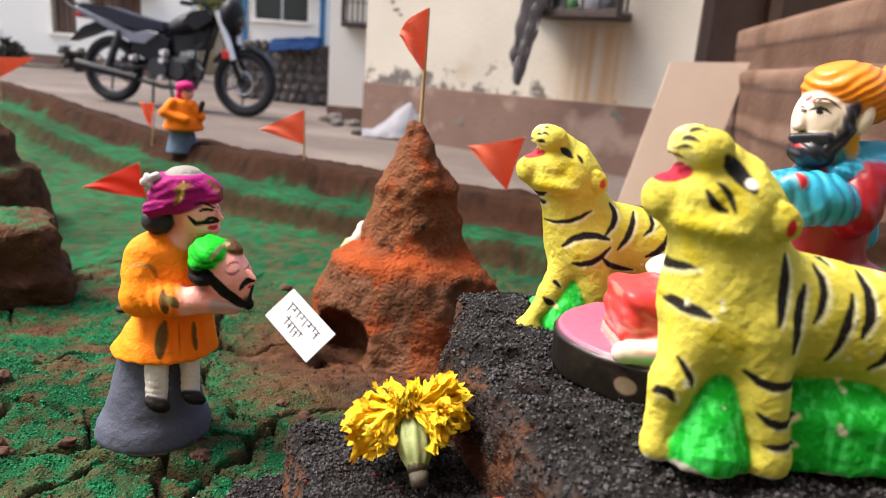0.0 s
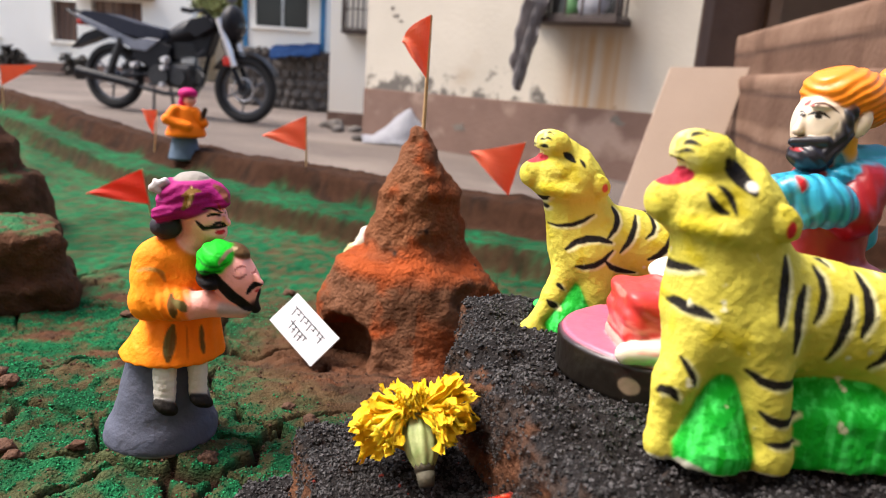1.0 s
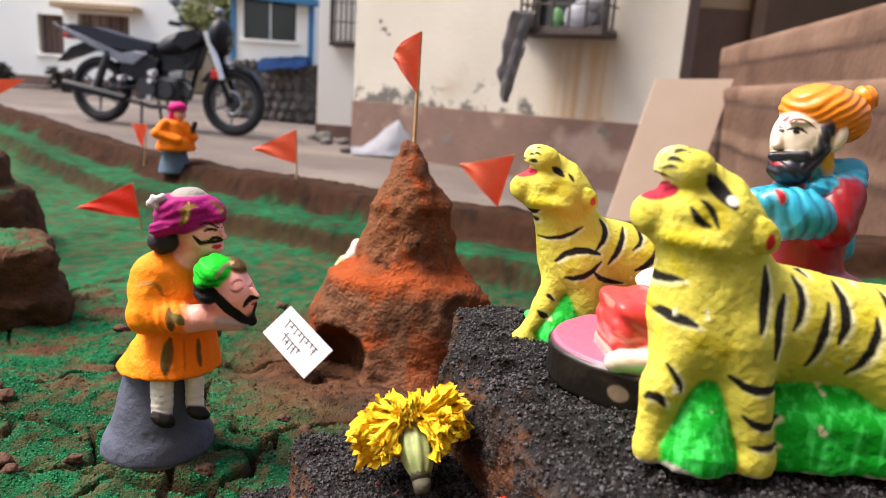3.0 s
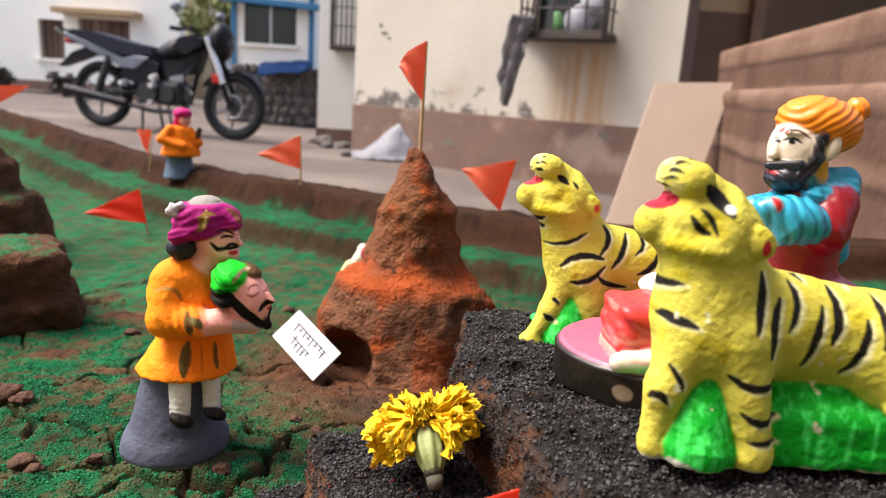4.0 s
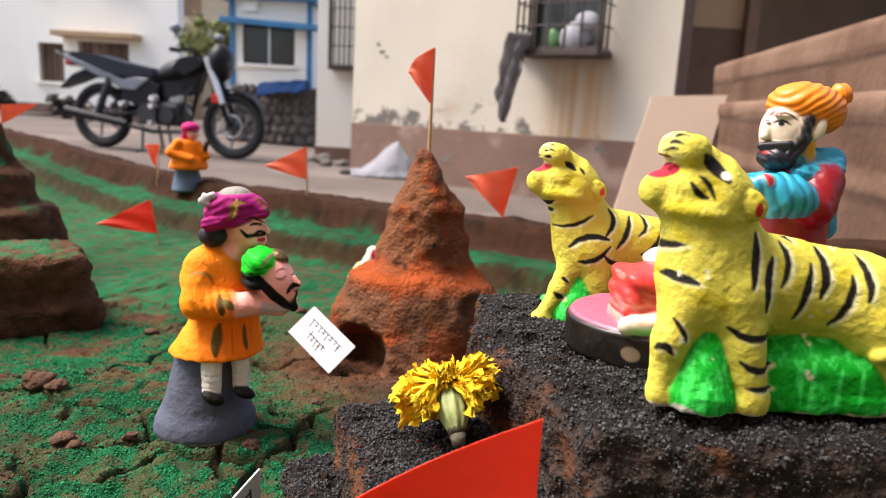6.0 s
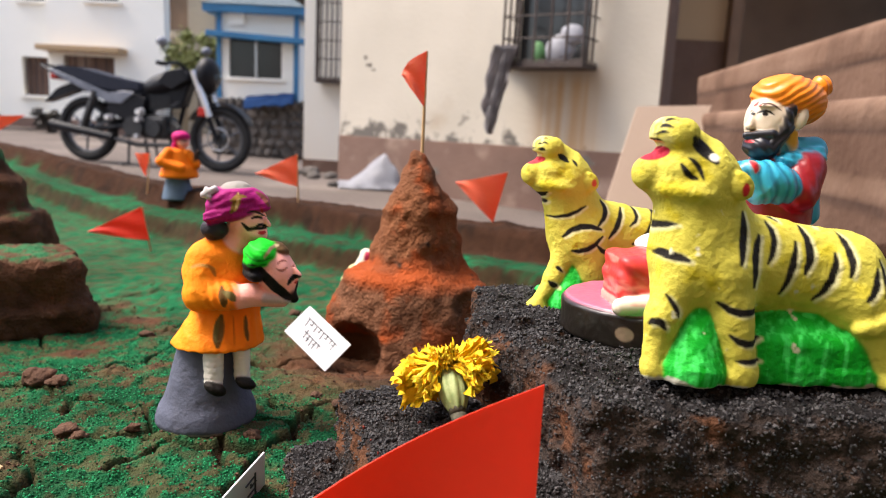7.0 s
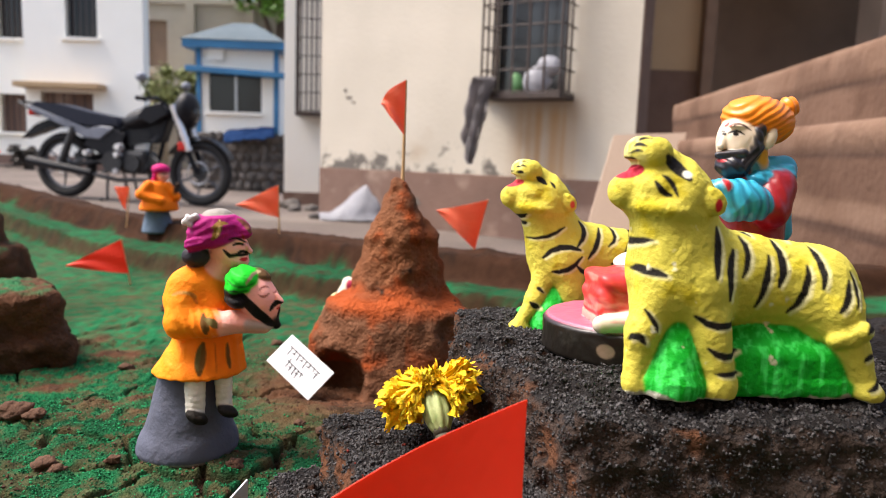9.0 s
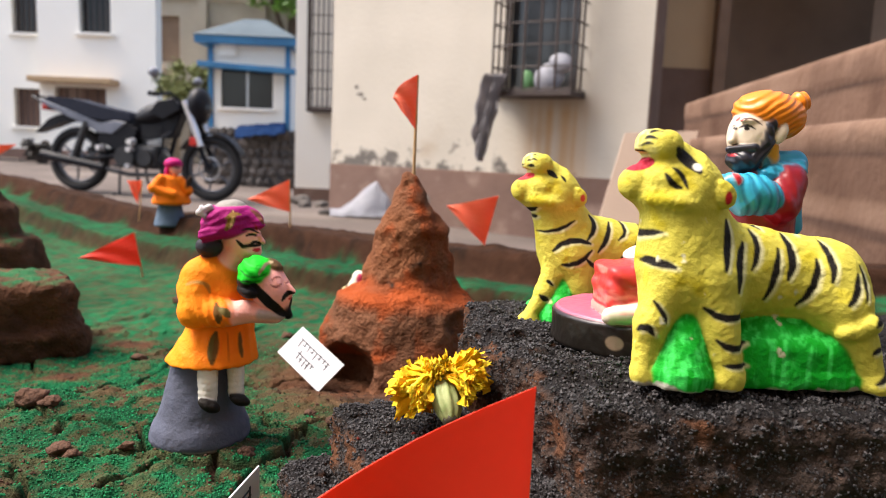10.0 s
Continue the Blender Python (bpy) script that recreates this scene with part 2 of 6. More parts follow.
# ---------------------------------------------------------------- sculpting: smooth solids on a grid
def vnoise(p, seed=0):
    """Value noise in -1..1 at points p (N x 3)."""
    i = np.floor(p).astype(np.int64)
    f = (p - i).astype(np.float32)
    f = f * f * (3 - 2 * f)
    out = np.zeros(len(p), np.float32)
    for dx in (0, 1):
        for dy in (0, 1):
            for dz in (0, 1):
                h = ((i[:, 0] + dx) * 73856093) ^ ((i[:, 1] + dy) * 19349663) ^ ((i[:, 2] + dz) * 83492791) ^ (seed * 2654435761)
                h = (h ^ (h >> 13)) * 1274126177 & 0xFFFFFFFF
                h = (h ^ (h >> 16)) & 0xFFFF
                w = (f[:, 0] if dx else 1 - f[:, 0]) * (f[:, 1] if dy else 1 - f[:, 1]) * (f[:, 2] if dz else 1 - f[:, 2])
                out += w * (h / 32767.5 - 1)
    return out


def fbm(p, octaves=4, seed=0):
    out, amp, total = 0, 1.0, 0.0
    for o in range(octaves):
        out = out + amp * vnoise(p * (2.03 ** o) + o * 17.3, seed + o)
        total += amp
        amp *= 0.5
    return out / total


def ell(c, r, tilt=(0, 0, 0)):
    c, r = np.array(c, np.float32), np.array(r, np.float32)
    R = np.array(Euler([radians(a) for a in tilt]).to_matrix(), np.float32)

    def d(p):
        q = (p - c) @ R
        q = q / r
        k0 = np.sqrt(np.einsum("ij,ij->i", q, q)) + 1e-6
        q /= r
        k1 = np.sqrt(np.einsum("ij,ij->i", q, q)) + 1e-6
        return k0 * (k0 - 1) / k1
    return d


def limb(a, b, ra, rb, flat=1.0):
    """A capsule that tapers from a to b; flat squeezes it along y."""
    a, b = np.array(a, np.float32), np.array(b, np.float32)
    s = np.array((1, 1 / flat, 1), np.float32)
    ab = (b - a) * s

    def d(p):
        q = (p - a) * s
        t = np.clip(q @ ab / (ab @ ab), 0, 1)
        q = q - t[:, None] * ab
        return np.sqrt(np.einsum("ij,ij->i", q, q)) - (ra + (rb - ra) * t)
    return d


def tub(c0, c1, r0, r1, flat=1.0, rad=1.0):
    """An upright frustum with flat ends, from c0 (radius r0) to c1 (radius r1)."""
    def d(p):
        t = np.clip((p[:, 2] - c0[2]) / (c1[2] - c0[2]), 0, 1)
        r = np.sqrt((p[:, 0] - c0[0] - (c1[0] - c0[0]) * t) ** 2 + ((p[:, 1] - c0[1] - (c1[1] - c0[1]) * t) / flat) ** 2)
        a = r - (r0 + (r1 - r0) * t) + rad
        b = np.abs(p[:, 2] - (c0[2] + c1[2]) / 2) - (c1[2] - c0[2]) / 2 + rad
        return np.sqrt(np.maximum(a, 0) ** 2 + np.maximum(b, 0) ** 2) + np.minimum(np.maximum(a, b), 0) - rad
    return d


def slab(c, half, rad, turn=0.0):
    c, half = np.array(c, np.float32), np.array(half, np.float32)
    R = np.array(Euler((0, 0, radians(turn))).to_matrix(), np.float32)

    def d(p):
        q = np.abs((p - c) @ R) - (half - rad)
        out = np.maximum(q, 0)
        return np.sqrt(np.einsum("ij,ij->i", out, out)) + np.minimum(np.maximum(np.maximum(q[:, 0], q[:, 1]), q[:, 2]), 0) - rad
    return d


def drum(c, rx, ry, z0, z1, rad=1.0):
    """An upright oval disc."""
    def d(p):
        q = np.sqrt(((p[:, 0] - c[0]) / rx) ** 2 + ((p[:, 1] - c[1]) / ry) ** 2)
        a = (q - 1) * min(rx, ry) + rad
        b = np.abs(p[:, 2] - (z0 + z1) / 2) - (z1 - z0) / 2 + rad
        return np.sqrt(np.maximum(a, 0) ** 2 + np.maximum(b, 0) ** 2) + np.minimum(np.maximum(a, b), 0) - rad
    return d


def field(prims, p):
    f = None
    for d, k, _ in prims:
        v = d(p)
        if f is None:
            f = v
        elif k < 0:
            v = -v
            h = np.clip(0.5 + 0.5 * (v - f) / -k, 0, 1)
            f = f * (1 - h) + v * h - k * h * (1 - h)
        else:
            h = np.clip(0.5 + 0.5 * (f - v) / k, 0, 1)
            f = f * (1 - h) + v * h - k * h * (1 - h)
    return f


def nets(F, lo, step):
    """Surface nets: the zero surface of the grid F as vertices and quads."""
    s = F < 0
    c = np.zeros(tuple(n - 1 for n in F.shape), np.int8)
    for dx in (0, 1):
        for dy in (0, 1):
            for dz in (0, 1):
                c += s[dx:s.shape[0] - 1 + dx, dy:s.shape[1] - 1 + dy, dz:s.shape[2] - 1 + dz]
    cells = np.argwhere((c > 0) & (c < 8))
    index = np.full(c.shape, -1, np.int64)
    index[tuple(cells.T)] = np.arange(len(cells))
    acc, cnt = np.zeros((len(cells), 3)), np.zeros(len(cells))
    for ax in range(3):
        u, w = [a for a in range(3) if a != ax]
        for du in (0, 1):
            for dw in (0, 1):
                o = np.zeros(3, int)
                o[u], o[w] = du, dw
                e = np.eye(3, dtype=int)[ax]
                A, B = F[tuple((cells + o).T)], F[tuple((cells + o + e).T)]
                cross = (A < 0) != (B < 0)
                t = np.where(cross, A / np.where(A == B, 1, A - B), 0)
                acc += np.where(cross[:, None], o + e * t[:, None], 0)
                cnt += cross
    verts = np.array(lo) + step * (cells + acc / cnt[:, None])
    quads = []
    for ax in range(3):
        u, w = [(1, 2), (2, 0), (0, 1)][ax]
        e = np.eye(3, dtype=int)
        lo_s = [slice(1, -1)] * 3
        hi_s = [slice(1, -1)] * 3
        lo_s[ax], hi_s[ax] = slice(0, -1), slice(1, None)
        A, B = s[tuple(lo_s)], s[tuple(hi_s)]
        ed = np.argwhere(A != B)
        flip = A[tuple(ed.T)]
        ed = ed + 1 - e[ax]
        q = np.stack([index[tuple((ed - e[u] - e[w]).T)], index[tuple((ed - e[w]).T)], index[tuple(ed.T)], index[tuple((ed - e[u]).T)]], 1)
        q[~flip] = q[~flip][:, ::-1]
        quads.append(q)
    quads = np.concatenate(quads)
    return verts, quads[(quads >= 0).all(1)]


def quad_mesh(name, verts, quads, colours=None):
    me = bpy.data.meshes.new(name)
    me.vertices.add(len(verts))
    me.vertices.foreach_set("co", np.asarray(verts, np.float32).ravel())
    n = quads.shape[1]
    me.loops.add(len(quads) * n)
    me.loops.foreach_set("vertex_index", quads.astype(np.int32).ravel())
    me.polygons.add(len(quads))
    me.polygons.foreach_set("loop_start", np.arange(0, len(quads) * n, n, dtype=np.int32))
    me.update(calc_edges=True)
    me.shade_smooth()
    if colours is not None:
        at = me.color_attributes.new("Paint", "FLOAT_COLOR", "POINT")
        at.data.foreach_set("color", np.concatenate([colours, np.ones((len(colours), 1))], 1).astype(np.float32).ravel())
    return me


def sculpt(prims, lo, hi, step, coat=(), rough=(), soft=0.35):
    """Solid from prims (distance, blend, colour) in millimetres; coat: (distance, colour, softness) painted on; rough: (amount, scale).
    Returns vertices (mm), quads, colours."""
    ax = [np.arange(a, b + step, step, dtype=np.float32) for a, b in zip(lo, hi)]
    n = [len(a) for a in ax]
    big = 5 * step
    cax = [np.arange(a - big / 2, b + 1.5 * big, big, dtype=np.float32) for a, b in zip(lo, hi)]
    coarse = field(prims, np.stack(np.meshgrid(*cax, indexing="ij"), -1).reshape(-1, 3)).reshape([len(a) for a in cax])
    pick = [np.clip(np.rint((a - c[0]) / big).astype(int), 0, len(c) - 1) for a, c in zip(ax, cax)]
    F = coarse[np.ix_(*pick)].astype(np.float32).ravel()
    close = np.flatnonzero(np.abs(F) < 1.25 * big + 2 * sum([r[0] for r in rough]))
    i, j, k = np.unravel_index(close, n)
    grid = np.stack([ax[0][i], ax[1][j], ax[2][k]], 1)
    f = field(prims, grid)
    for amount, scale in rough:
        near = np.abs(f) < 3 * step + 2 * amount
        f[near] += amount * fbm(grid[near] / scale, 3, int(scale * 7))
    F[close] = f
    v, q = nets(F.reshape([len(a) for a in ax]), lo, step)
    p = v.astype(np.float32)
    ds = np.stack([d(p) if k >= 0 else np.full(len(p), 99.0) for d, k, _ in prims], 1)
    w = np.exp(-(ds - ds.min(1, keepdims=True)) / soft)
    w /= w.sum(1, keepdims=True)
    col = w @ np.array([c for _, _, c in prims], np.float64)
    for d, c, sft, *only in coat:
        a = np.clip(0.5 - d(p) / sft, 0, 1)[:, None]
        if only:
            a = a * (np.abs(col - np.array(only[0])).max(1, keepdims=True) < 0.12)
        col = col * (1 - a) + np.array(c) * a
    return v, q, col


def stroke(pts, width, axes=(0, 2), gate=None):
    """A brush stroke that tapers at both ends, seen along the third axis; gate: (axis, limit, sign) keeps it to one side."""
    pts = np.array(pts, np.float32)
    if len(pts) == 3:
        mid = 2 * pts[1] - (pts[0] + pts[2]) / 2
        u = np.linspace(0, 1, 5, dtype=np.float32)[:, None]
        pts = pts[0] * (1 - u) ** 2 + 2 * mid * u * (1 - u) + pts[2] * u ** 2

    lo, hi = pts.min(0) - width - 2, pts.max(0) + width + 2

    def d(p):
        out = np.full(len(p), 99.0, np.float32)
        flat = p[:, list(axes)]
        inside = (flat > lo).all(1) & (flat < hi).all(1)
        if gate:
            inside &= (p[:, gate[0]] - gate[1]) * gate[2] > 0
        ids = np.flatnonzero(inside)
        if not len(ids):
            return out
        p, q = p[ids], flat[ids]
        q = q + 0.22 * np.stack([vnoise(p / 2.6, 3), vnoise(p / 2.6 + 31, 5)], 1)
        best = np.full(len(p), 99.0, np.float32)
        n = len(pts) - 1
        for i in range(n):
            a, b = pts[i], pts[i + 1]
            ab = b - a
            t = np.clip((q - a) @ ab / (ab @ ab), 0, 1)
            s = (i + t) / n
            best = np.minimum(best, np.hypot(*(q - a - t[:, None] * ab).T) - width * (0.3 + 0.7 * np.sin(np.pi * np.clip(s, 0.02, 0.98)) ** 0.6))
        out[ids] = best
        return out
    return d


def blotch(scale, level, seed, width=1.0, gate=None):
    """Irregular chips and patches: negative inside."""
    def d(p):
        v = (level - fbm(p / scale, 4, seed)) * width
        if gate:
            v = np.where((p[:, gate[0]] - gate[1]) * gate[2] > 0, v, 99)
        return v
    return d


def clay_thing(name, data, mat, m, label, category, group=""):
    v, q, c = data
    ob = link_mesh(name, quad_mesh(name, v * 0.001, q, c), mat)
    ob.matrix_world = m
    return tagged(ob, label, category, group)


# ---------------------------------------------------------------- colours of paint
YELLOW, BLACK, GREEN = rgb("c9be4a"), rgb("17120d"), rgb("0aa226")
ORANGE, MAGENTA, SKIN, WHITE, GREY = (1.0, 0.22, 0.004), rgb("970a68"), rgb("ffb6ab"), rgb("d9d5cc"), rgb("545869")
BROWNCHIP, RED = rgb("6b4a1c"), rgb("c8232b")
MUD, MUDDARK, POWDER, GREENPOW = (0.17, 0.076, 0.041), (0.075, 0.038, 0.023), (0.32, 0.068, 0.018), (0.012, 0.165, 0.062)

# ---------------------------------------------------------------- street and buildings
SLOPE = -0.025


def street_z(x):
    return -0.38 + SLOPE * (x + 2.14)


bm = bmesh.new()
bmesh.ops.create_grid(bm, x_segments=60, y_segments=60, size=150)
for v in bm.verts:
    v.co.z = street_z(max(-14, min(v.co.x, 8)))
tagged(part("ground", bm, M_STREET), "dusty grey-brown concrete yard in front of the buildings", "ground", kind="structure")

WALL_A, WALL_B = Vector((-1.0, 6.2, 0)), Vector((1.36, 4.75, 0))
WALL_DIR = (WALL_B - WALL_A).normalized()
WALL_M = Matrix.Translation(WALL_A) @ Matrix.Rotation(math.atan2(WALL_DIR.y, WALL_DIR.x), 4, "Z")
WLEN = (WALL_B - WALL_A).length

def streaks(mat, x0, width, colour, top, bottom):
    """Adds a rain streak to a wall's material: a band round x0 along the wall, ragged, from top down to bottom."""
    n, l = mat.node_tree.nodes, mat.node_tree.links
    b = n["Principled BSDF"]
    old = b.inputs["Base Color"].links[0].from_socket
    tc = n.new("ShaderNodeTexCoord")
    sep = n.new("ShaderNodeSeparateXYZ")
    l.new(tc.outputs["Object"], sep.inputs[0])
    mp = n.new("ShaderNodeMapping")
    mp.inputs["Scale"].default_value = (14, 1, 0.6)
    l.new(tc.outputs["Object"], mp.inputs["Vector"])
    no = n.new("ShaderNodeTexNoise")
    no.inputs["Scale"].default_value = 1.0
    l.new(mp.outputs["Vector"], no.inputs["Vector"])

    def calc(op, a, c):
        x = n.new("ShaderNodeMath")
        x.operation, x.use_clamp = op, op == "MULTIPLY"
        for sock, val in zip(x.inputs, (a, c)):
            if isinstance(val, (int, float)):
                sock.default_value = val
            else:
                l.new(val, sock)
        return x.outputs[0]

    def fade(src, a, z):
        r = n.new("ShaderNodeMapRange")
        r.inputs["From Min"].default_value, r.inputs["From Max"].default_value = a, z
        l.new(src, r.inputs["Value"])
        return r.outputs["Result"]

    dist = calc("ABSOLUTE", calc("SUBTRACT", sep.outputs[0], x0), 0)
    near = fade(dist, width, width * 0.3)
    drop = fade(sep.outputs[2], top, top - 0.15)
    fac = calc("MULTIPLY", calc("MULTIPLY", near, drop), fade(no.outputs["Fac"], 0.2, 0.62))
    x = n.new("ShaderNodeMix")
    x.data_type = "RGBA"
    l.new(fac, x.inputs[0])
    l.new(old, x.inputs[6])
    x.inputs[7].default_value = (*colour, 1)
    l.new(x.outputs[2], b.inputs["Base Color"])


def damp_band(mat, z0, height, colour, scale):
    """Blackened, peeling dampness that climbs a wall from z0, ragged and broken."""
    n, l = mat.node_tree.nodes, mat.node_tree.links
    b = n["Principled BSDF"]
    old = b.inputs["Base Color"].links[0].from_socket
    tc = n.new("ShaderNodeTexCoord")
    sep = n.new("ShaderNodeSeparateXYZ")
    l.new(tc.outputs["Object"], sep.inputs[0])
    no = n.new("ShaderNodeTexNoise")
    no.inputs["Scale"].default_value, no.inputs["Detail"].default_value, no.inputs["Roughness"].default_value = scale, 9.0, 0.68
    l.new(tc.outputs["Object"], no.inputs["Vector"])
    lim = n.new("ShaderNodeMapRange")
    lim.inputs["From Min"].default_value, lim.inputs["From Max"].default_value = z0, z0 + height
    lim.inputs["To Min"].default_value, lim.inputs["To Max"].default_value = 0.43, 0.66
    l.new(sep.outputs[2], lim.inputs["Value"])
    over = n.new("ShaderNodeMath")
    over.operation = "SUBTRACT"
    dry = n.new("ShaderNodeMapRange")
    dry.inputs["From Min"].default_value, dry.inputs["From Max"].default_value = 1.55, 1.9
    dry.inputs["To Max"].default_value = 0.16
    l.new(sep.outputs[0], dry.inputs["Value"])
    both = n.new("ShaderNodeMath")
    l.new(lim.outputs["Result"], both.inputs[0])
    l.new(dry.outputs["Result"], both.inputs[1])
    l.new(no.outputs["Fac"], over.inputs[0])
    l.new(both.outputs[0], over.inputs[1])
    fac = n.new("ShaderNodeMapRange")
    fac.inputs["From Max"].default_value = 0.07
    l.new(over.outputs[0], fac.inputs["Value"])
    x = n.new("ShaderNodeMix")
    x.data_type = "RGBA"
    l.new(fac.outputs["Result"], x.inputs[0])
    l.new(old, x.inputs[6])
    x.inputs[7].default_value = (*colour, 1)
    l.new(x.outputs[2], b.inputs["Base Color"])


damp_band(M_CREAM, 0.02, 0.32, (0.13, 0.115, 0.1), 5.0)
streaks(M_CREAM, 2.12, 0.34, (0.44, 0.27, 0.13), 0.62, -0.5)

wall = empty("wall_main", WALL_M)
tagged(wall, "cream plastered house wall with rain streaks and brown plinth", "wall", kind="structure")
WX0, WX1, WZ0, WZ1 = 1.66, 2.24, 0.62, 1.95
for lo, hi in (((0, 0, 0.02), (WX0, 0.25, 4.6)), ((WX1, 0, 0.02), (WLEN, 0.25, 4.6)), ((WX0, 0, 0.02), (WX1, 0.25, WZ0)), ((WX0, 0, WZ1), (WX1, 0.25, 4.6))):
    part("plaster", boxed(lo, hi), M_CREAM, wall)
part("plinth_band", boxed((-0.006, -0.008, -0.75), (WLEN + 0.004, 0.26, 0.02), 0.004), M_DADO, wall, "brown painted plinth")
part("end_face", boxed((WLEN + 0.001, 0.006, 0.022), (WLEN + 0.01, 0.24, 4.6)), M_PORCH, wall, "brown painted wall end")
part("window_glass", boxed((WX0, 0.12, WZ0), (WX1, 0.14, WZ1)), M_DARKGLASS, wall, "dark window pane")
part("window_sill", boxed((WX0 - 0.05, -0.06, WZ0 - 0.04), (WX1 + 0.05, 0.11, WZ0), 0.006), M_CREAM, wall)
rng = random.Random(4)
spots = [(0.32, 0.62, 0.045), (0.27, 0.68, 0.03), (0.36, 0.58, 0.025), (0.55, -0.2, 0.07), (1.0, -0.22, 0.08), (2.3, -0.05, 0.08)]
for sx, sz, sr in spots:
    bm = bmesh.new()
    pts = []
    for k in range(13):
        a = 2 * math.pi * k / 13
        r = sr * rng.uniform(0.35, 1.1)
        pts.append((sx + r * math.cos(a), max(0.028, sz + 0.55 * r * math.sin(a)) if sz > 0 else sz + 0.5 * r * math.sin(a)))
    y0 = -0.003 if sz > 0 else -0.011
    prism(bm, pts, 0.002, at=y0)
    part("peeled_patch", bm, M_PEEL, wall)


def window_cage(name, m, w, d, h, label):
    cage = empty(name, m)
    tagged(cage, label, "window grille")
    for z in [h * k / 9 for k in range(10)]:
        bm = bmesh.new()
        pipe(bm, [(0, 0, z), (0, -d, z), (w, -d, z), (w, 0, z)], 0.006, 6)
        part("cross_bar", bm, M_RUST, cage)
    spots = [(w * k / 5, -d) for k in range(6)] + [(x, y) for x in (0, w) for y in (-d / 3, -2 * d / 3)]
    for x, y in spots:
        bm = bmesh.new()
        rod(bm, (x, y, 0), (x, y, h), 0.009, seg=6)
        part("upright_bar", bm, M_RUST, cage)
    part("bottom_tray", boxed((-0.01, -d - 0.01, -0.05), (w + 0.01, 0, -0.01), 0.004), M_RUST, cage, "rusty sheet tray")
    return cage


cage_m = WALL_M @ Matrix.Translation((WX0 + 0.05, -0.004, WZ0))
window_cage("window_grille", cage_m, 0.6, 0.26, 1.35, "rusty projecting iron window grille on the cream wall")
for name, cx, cz, r, mat, lab in (("plastic_bag", 0.38, 0.1, (0.11, 0.07, 0.1), M_WHITECLOTH, "crumpled white plastic bag in the window grille"), ("plastic_tub", 0.22, 0.08, (0.05, 0.05, 0.08), M_POT, "small green plastic tub in the window grille"), ("cloth_bundle", 0.47, 0.2, (0.09, 0.06, 0.07), M_WHITECLOTH, "white cloth bundle in the window grille")):
    bm = bmesh.new()
    ball(bm, (0, 0, 0), r, 14)
    for v in bm.verts:
        v.co *= 1 + 0.25 * noise.noise(v.co * 18)
    ob = part(name, bm, mat, smooth=True)
    ob.matrix_world = cage_m @ Matrix.Translation((cx, -0.13, cz - 0.02))
    tagged(ob, lab, name.split("_")[1])

# cloth that hangs from the grille's corner
bm = bmesh.new()
cols = []
for i in range(15):
    u = i / 14
    row = []
    for j in range(22):
        t = j / 21
        wd = 0.075 + 0.045 * math.sin(t * 2.2) - 0.05 * t + 0.012 * math.sin(t * 17)
        row.append(bm.verts.new(((u - 0.5) * wd * 2 * (1 - 0.45 * t * u) - 0.1 * t, -0.02 - 0.035 * math.sin(u * 12 + t * 4) - 0.02 * math.sin(u * 25 + t * 9), -0.62 * t * (0.8 + 0.2 * math.sin(u * 3)))))
    cols.append(row)
for a, b in zip(cols, cols[1:]):
    for k in range(21):
        bm.faces.new((a[k], a[k + 1], b[k + 1], b[k]))
bmesh.ops.solidify(bm, geom=bm.faces[:], thickness=0.004)
ob = part("hanging_cloth", bm, M_CLOTHGREY, smooth=True)
ob.matrix_world = WALL_M @ Matrix.Translation((WX0 + 0.1, -0.29, WZ0 + 0.1))
tagged(ob, "faded grey cloth hanging from the window grille", "cloth")

# wing of the house behind the corner
wing = empty("wall_wing")
tagged(wing, "white plastered side wing of the house", "wall", kind="structure")
part("plaster", boxed((-1.55, 7.3, -0.27), (-0.7, 7.6, 4.6)), M_WHITEWALL, wing)
part("plinth_band", boxed((-1.557, 7.29, -0.8), (-0.7, 7.61, -0.27)), M_DADO, wing)
window_cage("window_grille", pose(-1.39, 7.296, 0.56), 0.25, 0.2, 1.6, "rusty iron window grille on the white side wing")
for k, (x, y, r) in enumerate(((-1.35, 6.75, 0.1), (-1.15, 6.65, 0.07), (-1.5, 6.9, 0.06), (-1.0, 5.9, 0.05), (-1.28, 6.5, 0.06))):
    bm = bmesh.new()
    bmesh.ops.create_icosphere(bm, subdivisions=2, radius=r)
    for v in bm.verts:
        v.co += v.co * 0.4 * noise.noise(v.co * 14 + Vector((k, 0, 0)))
        v.co.z *= 0.6
    ob = part("rubble_stone", bm, M_STONE)
    ob.location = (x, y, street_z(x) + r * 0.35)
    tagged(ob, "grey lump of rubble lying by the wall corner", "stone", "rubble by the wall")

# porch recess beside the cream wall
alc = empty("wall_porch")
tagged(alc, "shaded brown porch recess with a dark doorway", "wall", kind="structure")
part("back_wall", boxed((1.45, 5.6, 0.89), (2.06, 5.8, 3.0)), M_TAN, alc)
part("back_dado", boxed((1.45, 5.59, -0.8), (2.06, 5.81, 0.89)), M_PORCH, alc)
part("side_wall", boxed((1.37, 4.9, -0.8), (1.45, 5.8, 3.0)), M_PORCH, alc)
part("door_post", boxed((2.06, 5.5, -0.6), (2.15, 5.82, 2.4), 0.006), M_WOOD, alc, "brown wooden door post")
part("doorway_back", boxed((2.15, 6.6, -0.8), (4.0, 6.7, 3.0)), M_DARK, alc)
part("doorway_side", boxed((3.3, 5.3, -0.8), (5.2, 5.6, 3.2)), M_DARK, alc)
